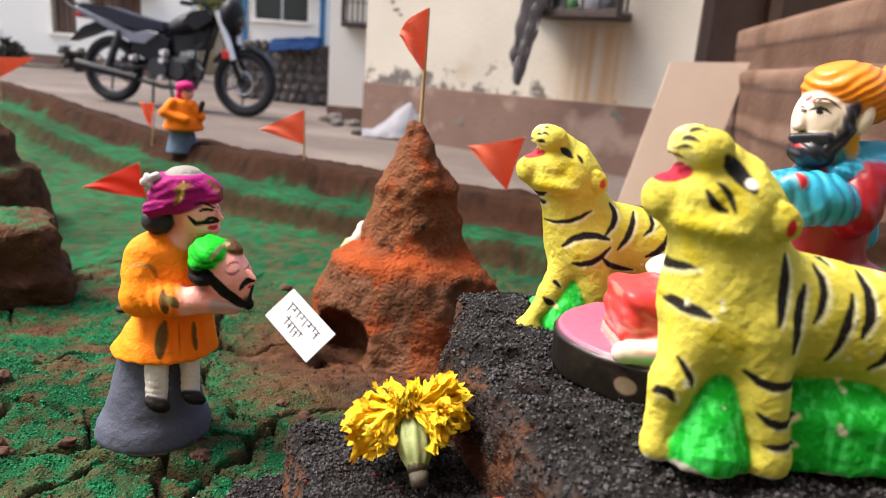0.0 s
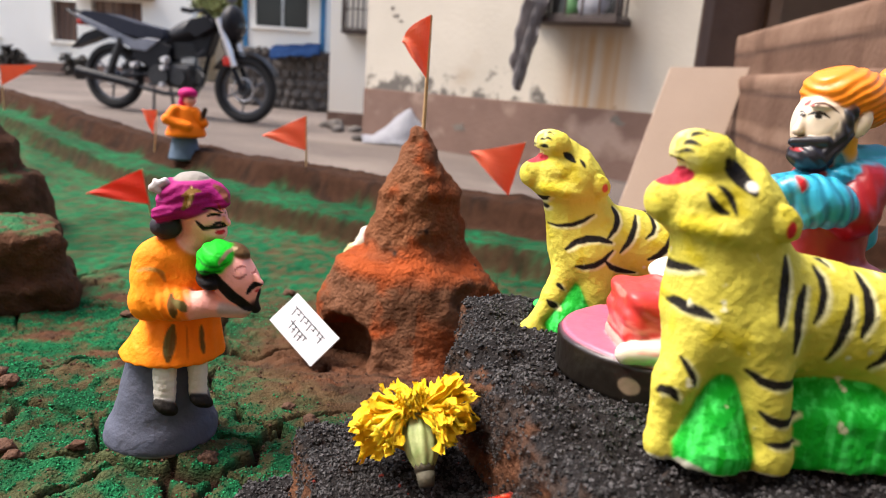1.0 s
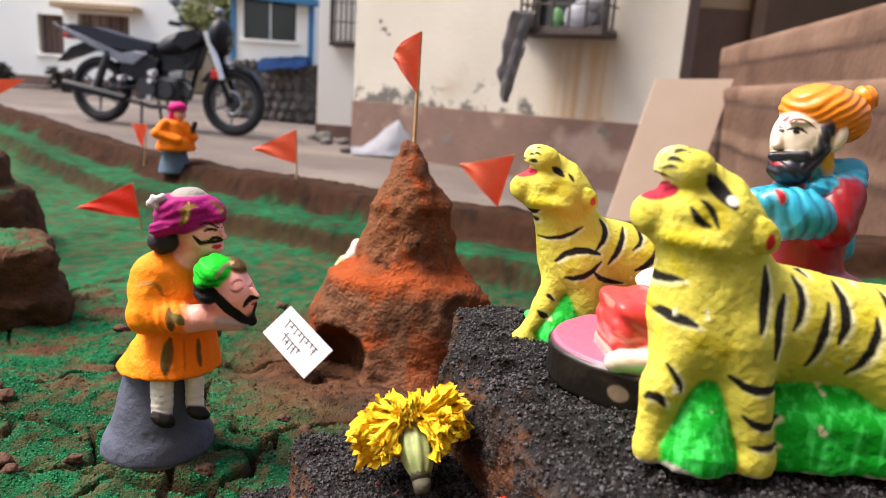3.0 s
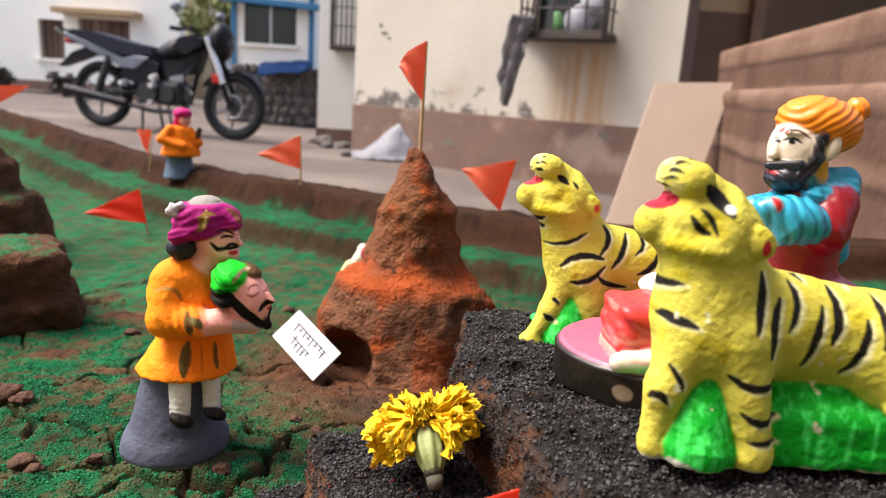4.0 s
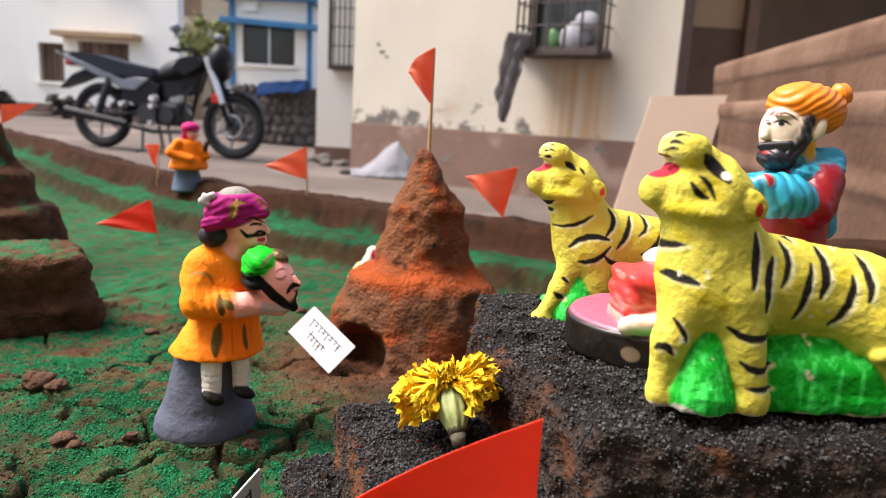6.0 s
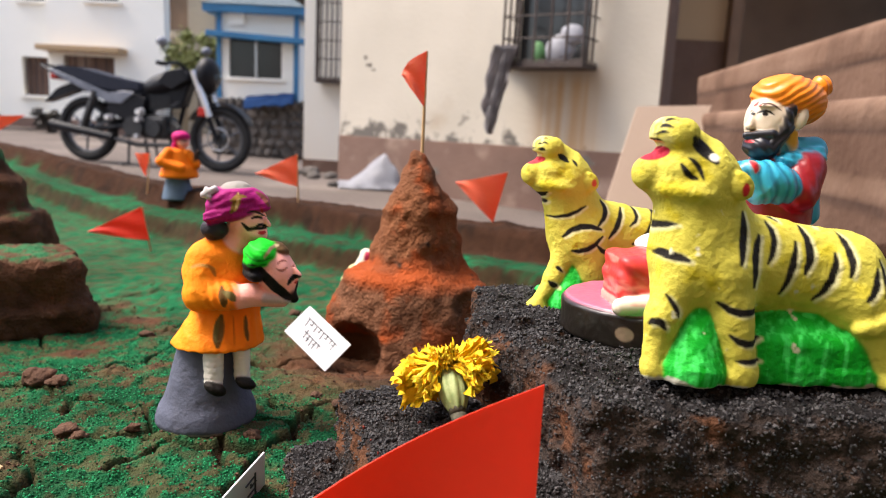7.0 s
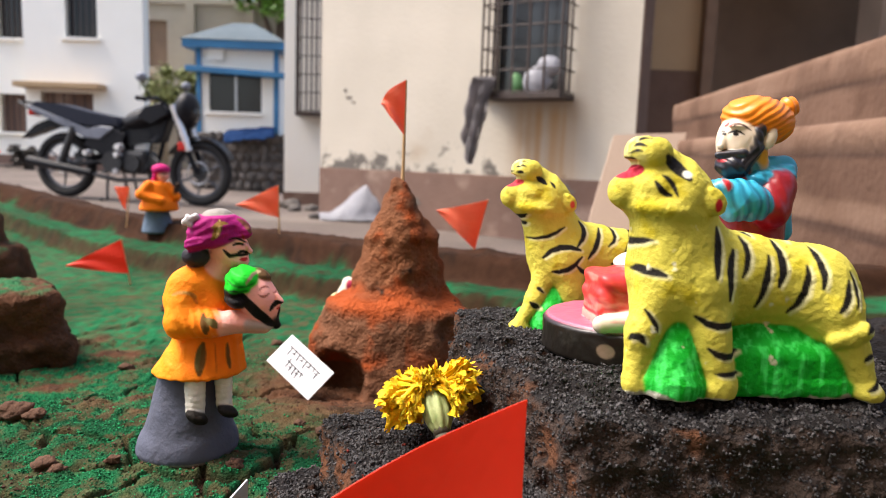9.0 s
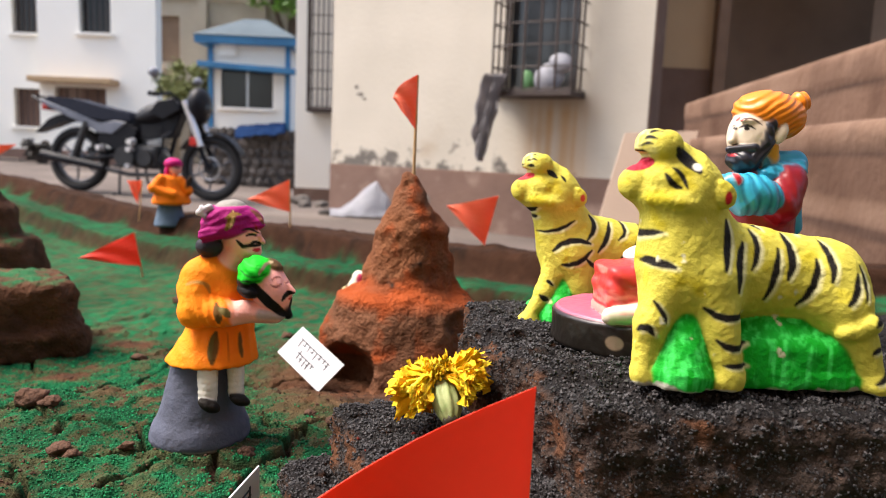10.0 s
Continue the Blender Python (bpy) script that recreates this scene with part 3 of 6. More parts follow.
# Slab added above the visible porch to darken the recess.
tagged(part("porch_roof", boxed((1.42, 4.9, 2.7), (5.2, 6.9, 2.85), 0.01), M_CREAM), "plain slab added unseen over the porch for shade", "roof", kind="structure")

# kiosk on a stone plinth
kiosk = empty("kiosk", pose(-3.0, 9.0, street_z(-2.5)))
tagged(kiosk, "small blue and white guard kiosk on a stone plinth", "kiosk")
r2 = random.Random(9)
for j in range(6):
    x = -0.05 + 0.05 * (j % 2)
    while x < 1.08:
        w, h = r2.uniform(0.07, 0.15), r2.uniform(0.055, 0.085)
        bm = bmesh.new()
        bmesh.ops.create_icosphere(bm, subdivisions=2, radius=1)
        o = Vector((x * 9, j * 5.0, 0))
        for v in bm.verts:
            v.co *= 1 + 0.35 * noise.noise(v.co * 1.3 + o)
            v.co = Vector((v.co.x * w * 0.62 + x + w / 2, v.co.y * 0.05 + r2.uniform(-0.004, 0.004), v.co.z * h + 0.06 + j * 0.122))
        part("stone", bm, M_STONE, kiosk)
        x += w + 0.02
part("plinth_core", boxed((-0.03, 0.0, 0), (1.12, 1.1, 0.72)), M_MORTAR, kiosk)
part("corner_pier", boxed((1.12, -0.03, 0), (1.26, 0.12, 0.72), 0.01), M_DADO, kiosk)
for lo, hi in (((0.02, 0.03, 0.72), (0.98, 0.1, 0.99)), ((0.02, 0.03, 0.99), (0.14, 0.1, 1.5)), ((0.8, 0.03, 0.99), (0.98, 0.1, 1.5)), ((0.02, 0.1, 0.72), (0.08, 1.0, 1.9)), ((0.92, 0.1, 0.72), (0.98, 1.0, 1.9)), ((0.02, 0.03, 1.5), (0.98, 0.1, 1.85))):
    part("panel", boxed(lo, hi, 0.004), M_WHITEWALL, kiosk)
part("window_pane", boxed((0.14, 0.07, 0.99), (0.8, 0.08, 1.5)), M_DARKGLASS, kiosk, "dark sliding glass")
part("mullion", boxed((0.46, 0.05, 0.99), (0.49, 0.085, 1.5)), M_STEEL, kiosk)
part("window_sill", boxed((0.1, -0.02, 0.95), (0.84, 0.028, 0.99), 0.004), M_WHITEWALL, kiosk)
for x in (-0.01, 0.96):
    part("corner_post", boxed((x, 0.0, 0.72), (x + 0.06, 0.06, 1.86), 0.004), M_BLUE, kiosk, "blue corner post")
part("awning", boxed((-0.16, -0.16, 1.46), (1.16, 0.0, 1.53), 0.006, pose(0, 0, 0, 0, 2.5, 0)), M_BLUE, kiosk, "blue sheet awning")
bm = bmesh.new()
prism(bm, [(-0.14, -0.13), (1.12, -0.13), (1.12, 1.13), (-0.14, 1.13)], 0.09, "xy", 1.76)
part("eaves_board", bm, M_BLUE, kiosk)
bm = bmesh.new()
base = [bm.verts.new(p) for p in ((-0.16, -0.15, 1.854), (1.14, -0.15, 1.854), (1.14, 1.15, 1.854), (-0.16, 1.15, 1.854))]
top = [bm.verts.new(p) for p in ((0.35, 0.35, 2.14), (0.63, 0.35, 2.14), (0.63, 0.65, 2.14), (0.35, 0.65, 2.14))]
for k in range(4):
    bm.faces.new((base[k], base[(k + 1) % 4], top[(k + 1) % 4], top[k]))
bm.faces.new(top)
bm.faces.new(base[::-1])
part("hip_roof", bm, M_BLUESHEET, kiosk, "grey-blue sheet hip roof")
part("notice_board", boxed((0.14, -0.02, 1.62), (0.34, 0.02, 1.78), 0.004), M_WHITEWALL, kiosk)
bm = bmesh.new()
bmesh.ops.create_grid(bm, x_segments=20, y_segments=10, size=0.5)
for v in bm.verts:
    v.co = Vector((v.co.x * 0.62, v.co.y * 0.3, 0.05 * noise.noise(Vector((v.co.x * 6, v.co.y * 6, 2))) - 0.06 * max(0, -v.co.y * 4 - 0.6)))
bmesh.ops.solidify(bm, geom=bm.faces[:], thickness=0.012)
ob = part("tarpaulin", bm, M_CLOTHBLUE, smooth=True)
ob.matrix_world = pose(-2.32, 8.93, street_z(-2.3) + 0.77, 12, -7, 4)
tagged(ob, "folded blue tarpaulin on the kiosk plinth", "tarpaulin")

# apartment house
house = empty("apartment_house", pose(-4.87, 12.0, street_z(-6)))
tagged(house, "whitewashed apartment house with shuttered windows and a ledge", "building")


def facade(x0, x1, z0, z1, holes, y, mat, name):
    """A wall of boxes round window holes (x0, x1, z0, z1)."""
    xs = sorted({x0, x1, *[h[0] for h in holes], *[h[1] for h in holes]})
    for a, b in zip(xs, xs[1:]):
        zs = [z0]
        for h in sorted([h for h in holes if h[0] <= a and h[1] >= b], key=lambda h: h[2]):
            part(name, boxed((a, y, zs[-1]), (b, y + 0.25, h[2])), mat, house)
            zs.append(h[3])
        part(name, boxed((a, y, zs[-1]), (b, y + 0.25, z1)), mat, house)


HOLES = [(-1.72, -0.85, 0.95, 1.28), (-1.27, -0.75, 2.18, 2.95)]
facade(-1.97, 0.0, 0.0, 7.5, HOLES, 0, M_WHITEWALL, "wall")
HOLES2 = [(-2.62, -2.12, 0.6, 1.25), (-2.6, -2.15, 2.18, 2.95), (-4.6, -3.6, 0.6, 1.25), (-4.6, -3.6, 2.18, 2.95)]
facade(-7.5, -1.97, 0.0, 7.5, HOLES2, 0.35, M_WHITEWALL, "wall")
for h, y in [(h, 0) for h in HOLES] + [(h, 0.35) for h in HOLES2]:
    win = part("window", boxed((h[0], y + 0.14, h[2]), (h[1], y + 0.16, h[3])), M_DARKGLASS if h[2] > 2 else M_DADO, house)
    n = 5
    for k in range(n + 1):
        x = h[0] + (h[1] - h[0]) * k / n
        bm = bmesh.new()
        rod(bm, (x, y + 0.08, h[2]), (x, y + 0.08, h[3]), 0.012, seg=6)
        part("bar", bm, M_RUST, win)
    part("sill", boxed((h[0] - 0.06, y - 0.06, h[2] - 0.05), (h[1] + 0.06, y - 0.002, h[2])), M_WHITEWALL, win)
part("ledge", boxed((-2.0, -0.32, 1.33), (-0.62, -0.002, 1.42), 0.01), M_TAN, house, "tan concrete ledge over the window")
part("plinth_band", boxed((-7.5, -0.05, -0.3), (0.01, -0.003, 0.22), 0.005), M_DADO, house)
part("plinth_step", boxed((-7.5, -0.6, -0.3), (-2.0, -0.06, 0.06), 0.01), M_STREET, house)

old = empty("old_building", pose(-6.6, 16.0, street_z(-6)))
tagged(old, "weathered grey building behind the apartment house", "building")
for lo, hi in (((0, 0, 0), (3.9, 0.3, 2.2)), ((0, 0, 2.2), (0.15, 0.3, 3.2)), ((0.65, 0, 2.2), (3.9, 0.3, 3.2)), ((0, 0, 3.2), (3.9, 0.3, 3.55))):
    part("wall", boxed(lo, hi), M_OLDWALL, old)
part("window", boxed((0.15, 0.1, 2.2), (0.65, 0.12, 3.2)), M_DARK, old)
part("parapet", boxed((-0.05, -0.08, 3.55), (3.95, 0.38, 3.68), 0.01), M_OLDWALL, old)
for x in (1.1, 2.4, 3.3):
    part("pilaster", boxed((x, -0.1, 0), (x + 0.18, -0.003, 3.55)), M_OLDWALL, old)
part("tan_annexe", boxed((-0.2, -1.2, 0), (0.75, -0.3, 1.95), 0.01), M_YELLOWED, old)


def foliage(name, centre, radius, count, leaf, mat, trunk, label, seed, limbs=5):
    """A tree or bush: tapered trunk and limbs, and a crown of separate leaves in clumps."""
    r = random.Random(seed)
    c = Vector(centre)
    t = empty(name, Matrix.Translation((c.x, c.y, street_z(c.x))))
    tagged(t, label, "tree" if trunk else "bush")
    ch = c.z - street_z(c.x)
    bm = bmesh.new()
    rod(bm, (0, 0, 0), (0.05, 0, ch * 0.8), 0.12 * radius, 0.06 * radius, 9)
    ends = []
    for k in range(limbs):
        a = 2 * math.pi * k / limbs + r.uniform(-0.3, 0.3)
        e = Vector((radius * 0.6 * math.cos(a), radius * 0.6 * math.sin(a), ch + radius * r.uniform(-0.3, 0.6)))
        rod(bm, (0.04, 0, ch * r.uniform(0.5, 0.78)), e, 0.045 * radius, 0.015 * radius, 6)
        ends.append(e)
    part("trunk", bm, M_BARK, t)
    clumps = [e + Vector((r.gauss(0, 0.25), r.gauss(0, 0.25), r.gauss(0, 0.22))) * radius for e in ends for _ in range(7)]
    vs, fs = [], []
    for _ in range(count):
        p = r.choice(clumps) + Vector((r.gauss(0, 0.13), r.gauss(0, 0.13), r.gauss(0, 0.11))) * radius
        q = Euler((r.uniform(-1, 1), r.uniform(-1, 1), r.uniform(0, 6.3))).to_matrix()
        n0 = len(vs)
        s = leaf * r.uniform(0.6, 1.3)
        for o in ((-1, 0, 0), (-0.2, 0.45, 0.12), (1, 0, -0.1), (-0.2, -0.45, 0.12)):
            vs.append(p + q @ (Vector(o) * s))
        fs += [(n0, n0 + 1, n0 + 2, n0 + 3)]
    me = bpy.data.meshes.new("crown")
    me.from_pydata([tuple(v) for v in vs], [], fs)
    link_mesh("crown", me, mat, t)


foliage("tree", (-3.3, 15.0, 3.6), 1.3, 5000, 0.1, M_LEAF, True, "green leafy tree behind the kiosk", 1)
foliage("bush", (-3.82, 10.6, 0.85), 0.42, 2200, 0.05, M_LEAFDULL, False, "dusty green bush beside the kiosk", 2, 7)

# Two brown shrubs added in place of undefined dark clutter.
foliage("shrub", (-7.3, 11.0, -0.1), 0.2, 900, 0.05, M_DRYTWIG, False, "small brown shrub standing in for dark clutter by the apartment house", 3, 6)
foliage("shrub", (-6.4, 11.2, -0.1), 0.18, 700, 0.05, M_DRYTWIG, False, "low brown shrub standing in for dark clutter by the apartment house", 5, 6)
# white sheet on the yard, bunched up into a ridge
bm = bmesh.new()
rows = []
for i in range(33):
    u = i / 32
    ridge = 0.03 + 0.2 * max(0.0, min(1.0, (u - 0.12) / 0.38)) ** 1.3 * (1 - 0.25 * max(0, u - 0.7))
    row = []
    for j in range(25):
        v = j / 24
        h = ridge * math.sin(math.pi * v) ** 0.75
        wob = noise.noise(Vector((u * 7, v * 6, 1)))
        row.append(bm.verts.new((-0.3 + 0.55 * u + 0.05 * h + 0.02 * wob, -0.16 + 0.32 * v + 0.03 * noise.noise(Vector((u * 6, v * 3, 5))), h * (1 + 0.18 * wob) + 0.012 + 0.015 * abs(wob))))
    rows.append(row)
for r0, r1 in zip(rows, rows[1:]):
    for j in range(24):
        bm.faces.new((r0[j], r0[j + 1], r1[j + 1], r1[j]))
bmesh.ops.solidify(bm, geom=bm.faces[:], thickness=0.006)
ob = part("plastic_sheet", bm, M_WHITECLOTH, smooth=True)
ob.matrix_world = pose(-0.57, 6.0, street_z(-0.57), 0, 0, 12) @ Matrix.Scale(1.35, 4)
tagged(ob, "crumpled white plastic sheet lying on the yard", "sheet")

# plain wall added unseen behind the yard, to shade surfaces that face the camera
back_wall = empty("shade_wall_south", pose(0, -2.6, 0))
tagged(back_wall, "plain plastered wall added unseen behind the yard for shade", "wall", kind="structure")
part("plaster", boxed((-5, -0.3, 0.3), (6, 0, 6.5)), M_TAN, back_wall)
part("plinth_band", boxed((-5, -0.31, -0.8), (6, 0.008, 0.3)), M_DADO, back_wall)

# ---------------------------------------------------------------- brown steps and board
M_STEPPAINT = material("dusty_brown_steps", (1, 1, 1), (0.68, 0.62, 0.58), 5.0, 0.92, 0.6, 45, paint=True, relief=0.008, spec=0.15)
STEP_M = pose(0.72, 1.1, 0, 0, 0, -6.5)
C_STEP, C_EDGE = (0.108, 0.063, 0.044), (0.19, 0.119, 0.084)


def long_step(name, x0, x1, y0, y1, z0, z1, lip, label):
    pr = [(slab(((x0 + x1) / 2, (y0 + y1) / 2, (z0 + z1 - lip) / 2), ((x1 - x0) / 2, (y1 - y0) / 2, (z1 - lip - z0) / 2), 12), 0, C_STEP),
          (slab(((x0 + x1) / 2, (y0 + y1) / 2, z1 - lip / 2), ((x1 - x0) / 2 + 4, (y1 - y0) / 2 + 4, lip / 2), 16), 12, C_EDGE)]
    # Shadow lines painted below the lip and below the lower pale band.
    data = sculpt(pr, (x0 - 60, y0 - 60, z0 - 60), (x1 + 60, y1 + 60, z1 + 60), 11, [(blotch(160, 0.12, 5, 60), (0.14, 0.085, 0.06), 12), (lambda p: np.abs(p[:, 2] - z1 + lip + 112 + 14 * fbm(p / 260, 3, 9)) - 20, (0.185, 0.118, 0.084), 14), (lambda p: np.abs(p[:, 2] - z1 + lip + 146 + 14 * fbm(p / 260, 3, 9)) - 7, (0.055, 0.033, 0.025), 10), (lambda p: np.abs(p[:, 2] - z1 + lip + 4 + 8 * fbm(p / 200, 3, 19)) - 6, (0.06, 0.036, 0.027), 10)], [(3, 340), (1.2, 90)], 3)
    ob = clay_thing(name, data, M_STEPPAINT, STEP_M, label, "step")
    return tagged(ob, kind="structure")


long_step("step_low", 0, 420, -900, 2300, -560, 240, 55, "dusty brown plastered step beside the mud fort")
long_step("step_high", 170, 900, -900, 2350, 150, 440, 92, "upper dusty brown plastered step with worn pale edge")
bm = bmesh.new()
tl, tr = Vector((0.646, 2.54, 0.245)), Vector((0.914, 2.545, 0.262))
bl, br = Vector((0.415, 2.24, -0.445)), Vector((0.66, 2.24, -0.445))
thick = (tr - tl).cross(bl - tl).normalized() * 0.014
front = [bm.verts.new(p) for p in (tl, tr, br, bl)]
back = [bm.verts.new(p - thick) for p in (tl, tr, br, bl)]
bm.faces.new(front)
bm.faces.new(back[::-1])
for k in range(4):
    bm.faces.new((front[k], back[k], back[(k + 1) % 4], front[(k + 1) % 4]))
ob = part("fibre_board", bm, M_BOARD)
tagged(ob, "plain tan fibre board leaning against the brown step", "board")

# ---------------------------------------------------------------- motorcycle
bike = empty("motorcycle")
tagged(bike, "black commuter motorcycle parked on its stand in the yard", "motorcycle")
WB, WR = 1.335, 0.302


def wheel(name, x):
    w = empty(name)
    w.parent = bike
    w.location = (x, 0, WR)
    bm = bmesh.new()
    ring(bm, (0, 0, 0), (0, 1, 0), WR - 0.042, 0.042, 44, 10)
    part("tyre", bm, M_TYRE, w, smooth=True)
    bm = bmesh.new()
    ring(bm, (0, 0, 0), (0, 1, 0), WR - 0.09, 0.014, 40, 8)
    part("rim", bm, M_RIM, w, smooth=True)
    for k in range(6):
        a = 2 * math.pi * k / 6 + 0.3
        bm = bmesh.new()
        rod(bm, (0.03 * math.cos(a), 0, 0.03 * math.sin(a)), ((WR - 0.09) * math.cos(a + 0.12), 0, (WR - 0.09) * math.sin(a + 0.12)), 0.013, 0.009, 8)
        part("spoke", bm, M_RIM, w)
    bm = bmesh.new()
    rod(bm, (0, -0.06, 0), (0, 0.06, 0), 0.055, seg=20)
    part("hub", bm, M_ENGINE, w)
    bm = bmesh.new()
    ring(bm, (0, -0.05, 0), (0, 1, 0), 0.1 if x else 0.07, 0.008, 32, 6)
    part("brake_disc", bm, M_STEEL, w, smooth=True)


wheel("rear_wheel", 0)
wheel("front_wheel", WB)
bm = bmesh.new()
pipe(bm, [(0.0, -0.09, WR), (0.45, -0.1, 0.36), (0.5, -0.08, 0.62), (0.95, -0.05, 0.8), (1.06, 0, 0.86)], 0.02)
pipe(bm, [(0.0, 0.09, WR), (0.45, 0.1, 0.36), (0.5, 0.08, 0.62), (0.95, 0.05, 0.8), (1.06, 0, 0.86)], 0.02)
pipe(bm, [(0.5, 0, 0.62), (0.62, 0, 0.28), (0.9, 0, 0.3), (1.03, 0, 0.8)], 0.022)
part("frame", bm, M_BIKEBLACK, bike)
for y in (-0.075, 0.075):
    bm = bmesh.new()
    rod(bm, (WB, y, WR), (WB - 0.19, y, 0.72), 0.024, seg=12)
    part("fork_slider", bm, M_BIKEBLACK, bike)
    bm = bmesh.new()
    rod(bm, (WB - 0.06, y * 1.35, 0.5), (WB - 0.225, y * 1.35, 0.9), 0.03, seg=12)
    part("fork_tube", bm, M_CHROME, bike, "chrome fork tube")
    bm = bmesh.new()
    rod(bm, (0.03, y * 1.6, WR + 0.02), (0.16, y * 1.5, 0.66), 0.034, seg=12)
    part("shock_absorber", bm, M_ENGINE, bike)
bm = bmesh.new()
pts = [(WB + (WR + 0.03) * math.cos(a), WR + (WR + 0.03) * math.sin(a)) for a in [radians(d) for d in range(25, 160, 9)]]
inner = [(WB + (WR + 0.018) * math.cos(a), WR + (WR + 0.018) * math.sin(a)) for a in [radians(d) for d in range(151, 20, -9)]]
prism(bm, pts + inner, 0.12, at=-0.06)
part("front_mudguard", bm, M_BIKEBLACK, bike)
bm = bmesh.new()
prism(bm, [(-0.42, 0.52), (-0.28, 0.66), (-0.08, 0.74), (0.16, 0.72), (0.14, 0.64), (-0.1, 0.66), (-0.26, 0.58)], 0.14, at=-0.07)
bmesh.ops.bevel(bm, geom=bm.edges[:], offset=0.012, segments=2, affect="EDGES")
part("rear_mudguard", bm, M_BIKEBLACK, bike)
bm = bmesh.new()
prism(bm, [(-0.3, 0.83), (-0.26, 0.76), (0.1, 0.7), (0.34, 0.66), (0.62, 0.68), (0.6, 0.76), (0.3, 0.8), (0.0, 0.86), (-0.26, 0.87)], 0.24, at=-0.12)
bmesh.ops.bevel(bm, geom=bm.edges[:], offset=0.02, segments=2, affect="EDGES")
part("seat", bm, M_SEAT, bike, "black vinyl dual seat")
bm = bmesh.new()
ball(bm, (0, 0, 0), (0.27, 0.135, 0.12), 20)
for v in bm.verts:
    v.co.z += 0.28 * v.co.x + (0.02 if v.co.z < -0.04 else 0)
    v.co.x += 0.82
    v.co.z += 0.765
part("fuel_tank", bm, M_BIKEBLACK, bike, smooth=True)
for y in (-0.135, 0.11):
    bm = bmesh.new()
    prism(bm, [(-0.3, 0.84), (-0.27, 0.79), (0.08, 0.655), (0.28, 0.565), (0.42, 0.56), (0.56, 0.67), (0.44, 0.68), (0.3, 0.64), (0.08, 0.72)], 0.025, at=y)
    bmesh.ops.bevel(bm, geom=bm.edges[:], offset=0.006, segments=1, affect="EDGES")
    part("side_panel", bm, M_BIKEGREY, bike, "graphite tail panel")
    bm = bmesh.new()
    prism(bm, [(0.78, 0.78), (0.92, 0.72), (1.08, 0.82), (1.02, 0.92), (0.86, 0.88)], 0.022, at=y)
    bmesh.ops.bevel(bm, geom=bm.edges[:], offset=0.006, segments=1, affect="EDGES")
    part("tank_shroud", bm, M_BIKEBLACK, bike)
for y in (-0.12, 0.1):
    bm = bmesh.new()
    prism(bm, [(0.26, 0.5), (0.42, 0.42), (0.6, 0.44), (0.66, 0.62), (0.5, 0.68), (0.34, 0.66)], 0.02, at=y)
    bmesh.ops.bevel(bm, geom=bm.edges[:], offset=0.005, segments=1, affect="EDGES")
    part("side_cover", bm, M_BIKEBLACK, bike)
bm = bmesh.new()
prism(bm, [(0.6, 0.52), (0.98, 0.56), (1.06, 0.78), (0.6, 0.74)], 0.14, at=-0.07)
bmesh.ops.bevel(bm, geom=bm.edges[:], offset=0.012, segments=2, affect="EDGES")
part("engine_cowl", bm, M_BIKEBLACK, bike)
bm = bmesh.new()
pipe(bm, [(0.98, -0.1, 0.62), (1.0, -0.26, 0.56), (0.98, -0.28, 0.34), (0.92, -0.14, 0.24)], 0.013)
part("leg_guard", bm, M_BIKEBLACK, bike)
bm = bmesh.new()
box(bm, (0.5, -0.12, 0.26), (0.86, 0.12, 0.48), 0.04)
rod(bm, (0.56, -0.17, 0.36), (0.56, 0.15, 0.36), 0.095, seg=24)
rod(bm, (0.74, -0.15, 0.36), (0.74, 0.15, 0.36), 0.075, seg=24)
part("engine_case", bm, M_ENGINE, bike)
for k in range(7):
    part("cooling_fin", boxed((0.68, -0.08, 0.49 + k * 0.026), (0.88, 0.08, 0.502 + k * 0.026), 0.003, pose(0, 0, 0)), M_ENGINE, bike)
for x, z, r in ((0.31, 0.43, 0.026), (0.62, 0.5, 0.03), (0.61, 0.43, 0.026), (0.6, 0.28, 0.024)):
    bm = bmesh.new()
    rod(bm, (x, -0.19, z), (x, -0.12, z), r * 0.85, r * 1.25, seg=16)
    part("cover_cap", bm, M_CHROME, bike, "bright round cover")
bm = bmesh.new()
pipe(bm, [(0.88, -0.05, 0.45), (0.98, -0.1, 0.38), (0.92, -0.13, 0.22), (0.6, -0.14, 0.2), (0.3, -0.15, 0.25)], 0.02)
part("exhaust_pipe", bm, M_ENGINE, bike)
bm = bmesh.new()
rod(bm, (0.36, -0.16, 0.25), (-0.26, -0.17, 0.33), 0.036, 0.044, 16)
part("silencer", bm, M_BIKEBLACK, bike)
part("chain_guard", boxed((0.0, 0.1, 0.36), (0.5, 0.12, 0.42), 0.01), M_BIKEBLACK, bike)
bm = bmesh.new()
pipe(bm, [(0.98, -0.36, 0.930), (1.02, -0.2, 0.950), (1.06, -0.06, 0.880), (1.06, 0.06, 0.880), (1.02, 0.2, 0.950), (0.98, 0.36, 0.930)], 0.014)
part("handlebar", bm, M_BIKEBLACK, bike)
for y in (-0.38, 0.38):
    bm = bmesh.new()
    rod(bm, (0.97, y - 0.06, 0.930), (0.98, y + 0.06, 0.930), 0.02, seg=10)
    part("grip", bm, M_TYRE, bike)
    bm = bmesh.new()
    pipe(bm, [(1.0, y * 0.75, 0.940), (1.0, y * 0.95, 1.030), (0.98, y * 1.0, 1.070)], 0.007)
    stalk = part("mirror_stalk", bm, M_BIKEBLACK, bike)
    bm = bmesh.new()
    ball(bm, (0.98, y * 1.02, 1.110), (0.045, 0.055, 0.04), 14)
    part("mirror", bm, M_BIKEGREY, stalk)
bm = bmesh.new()
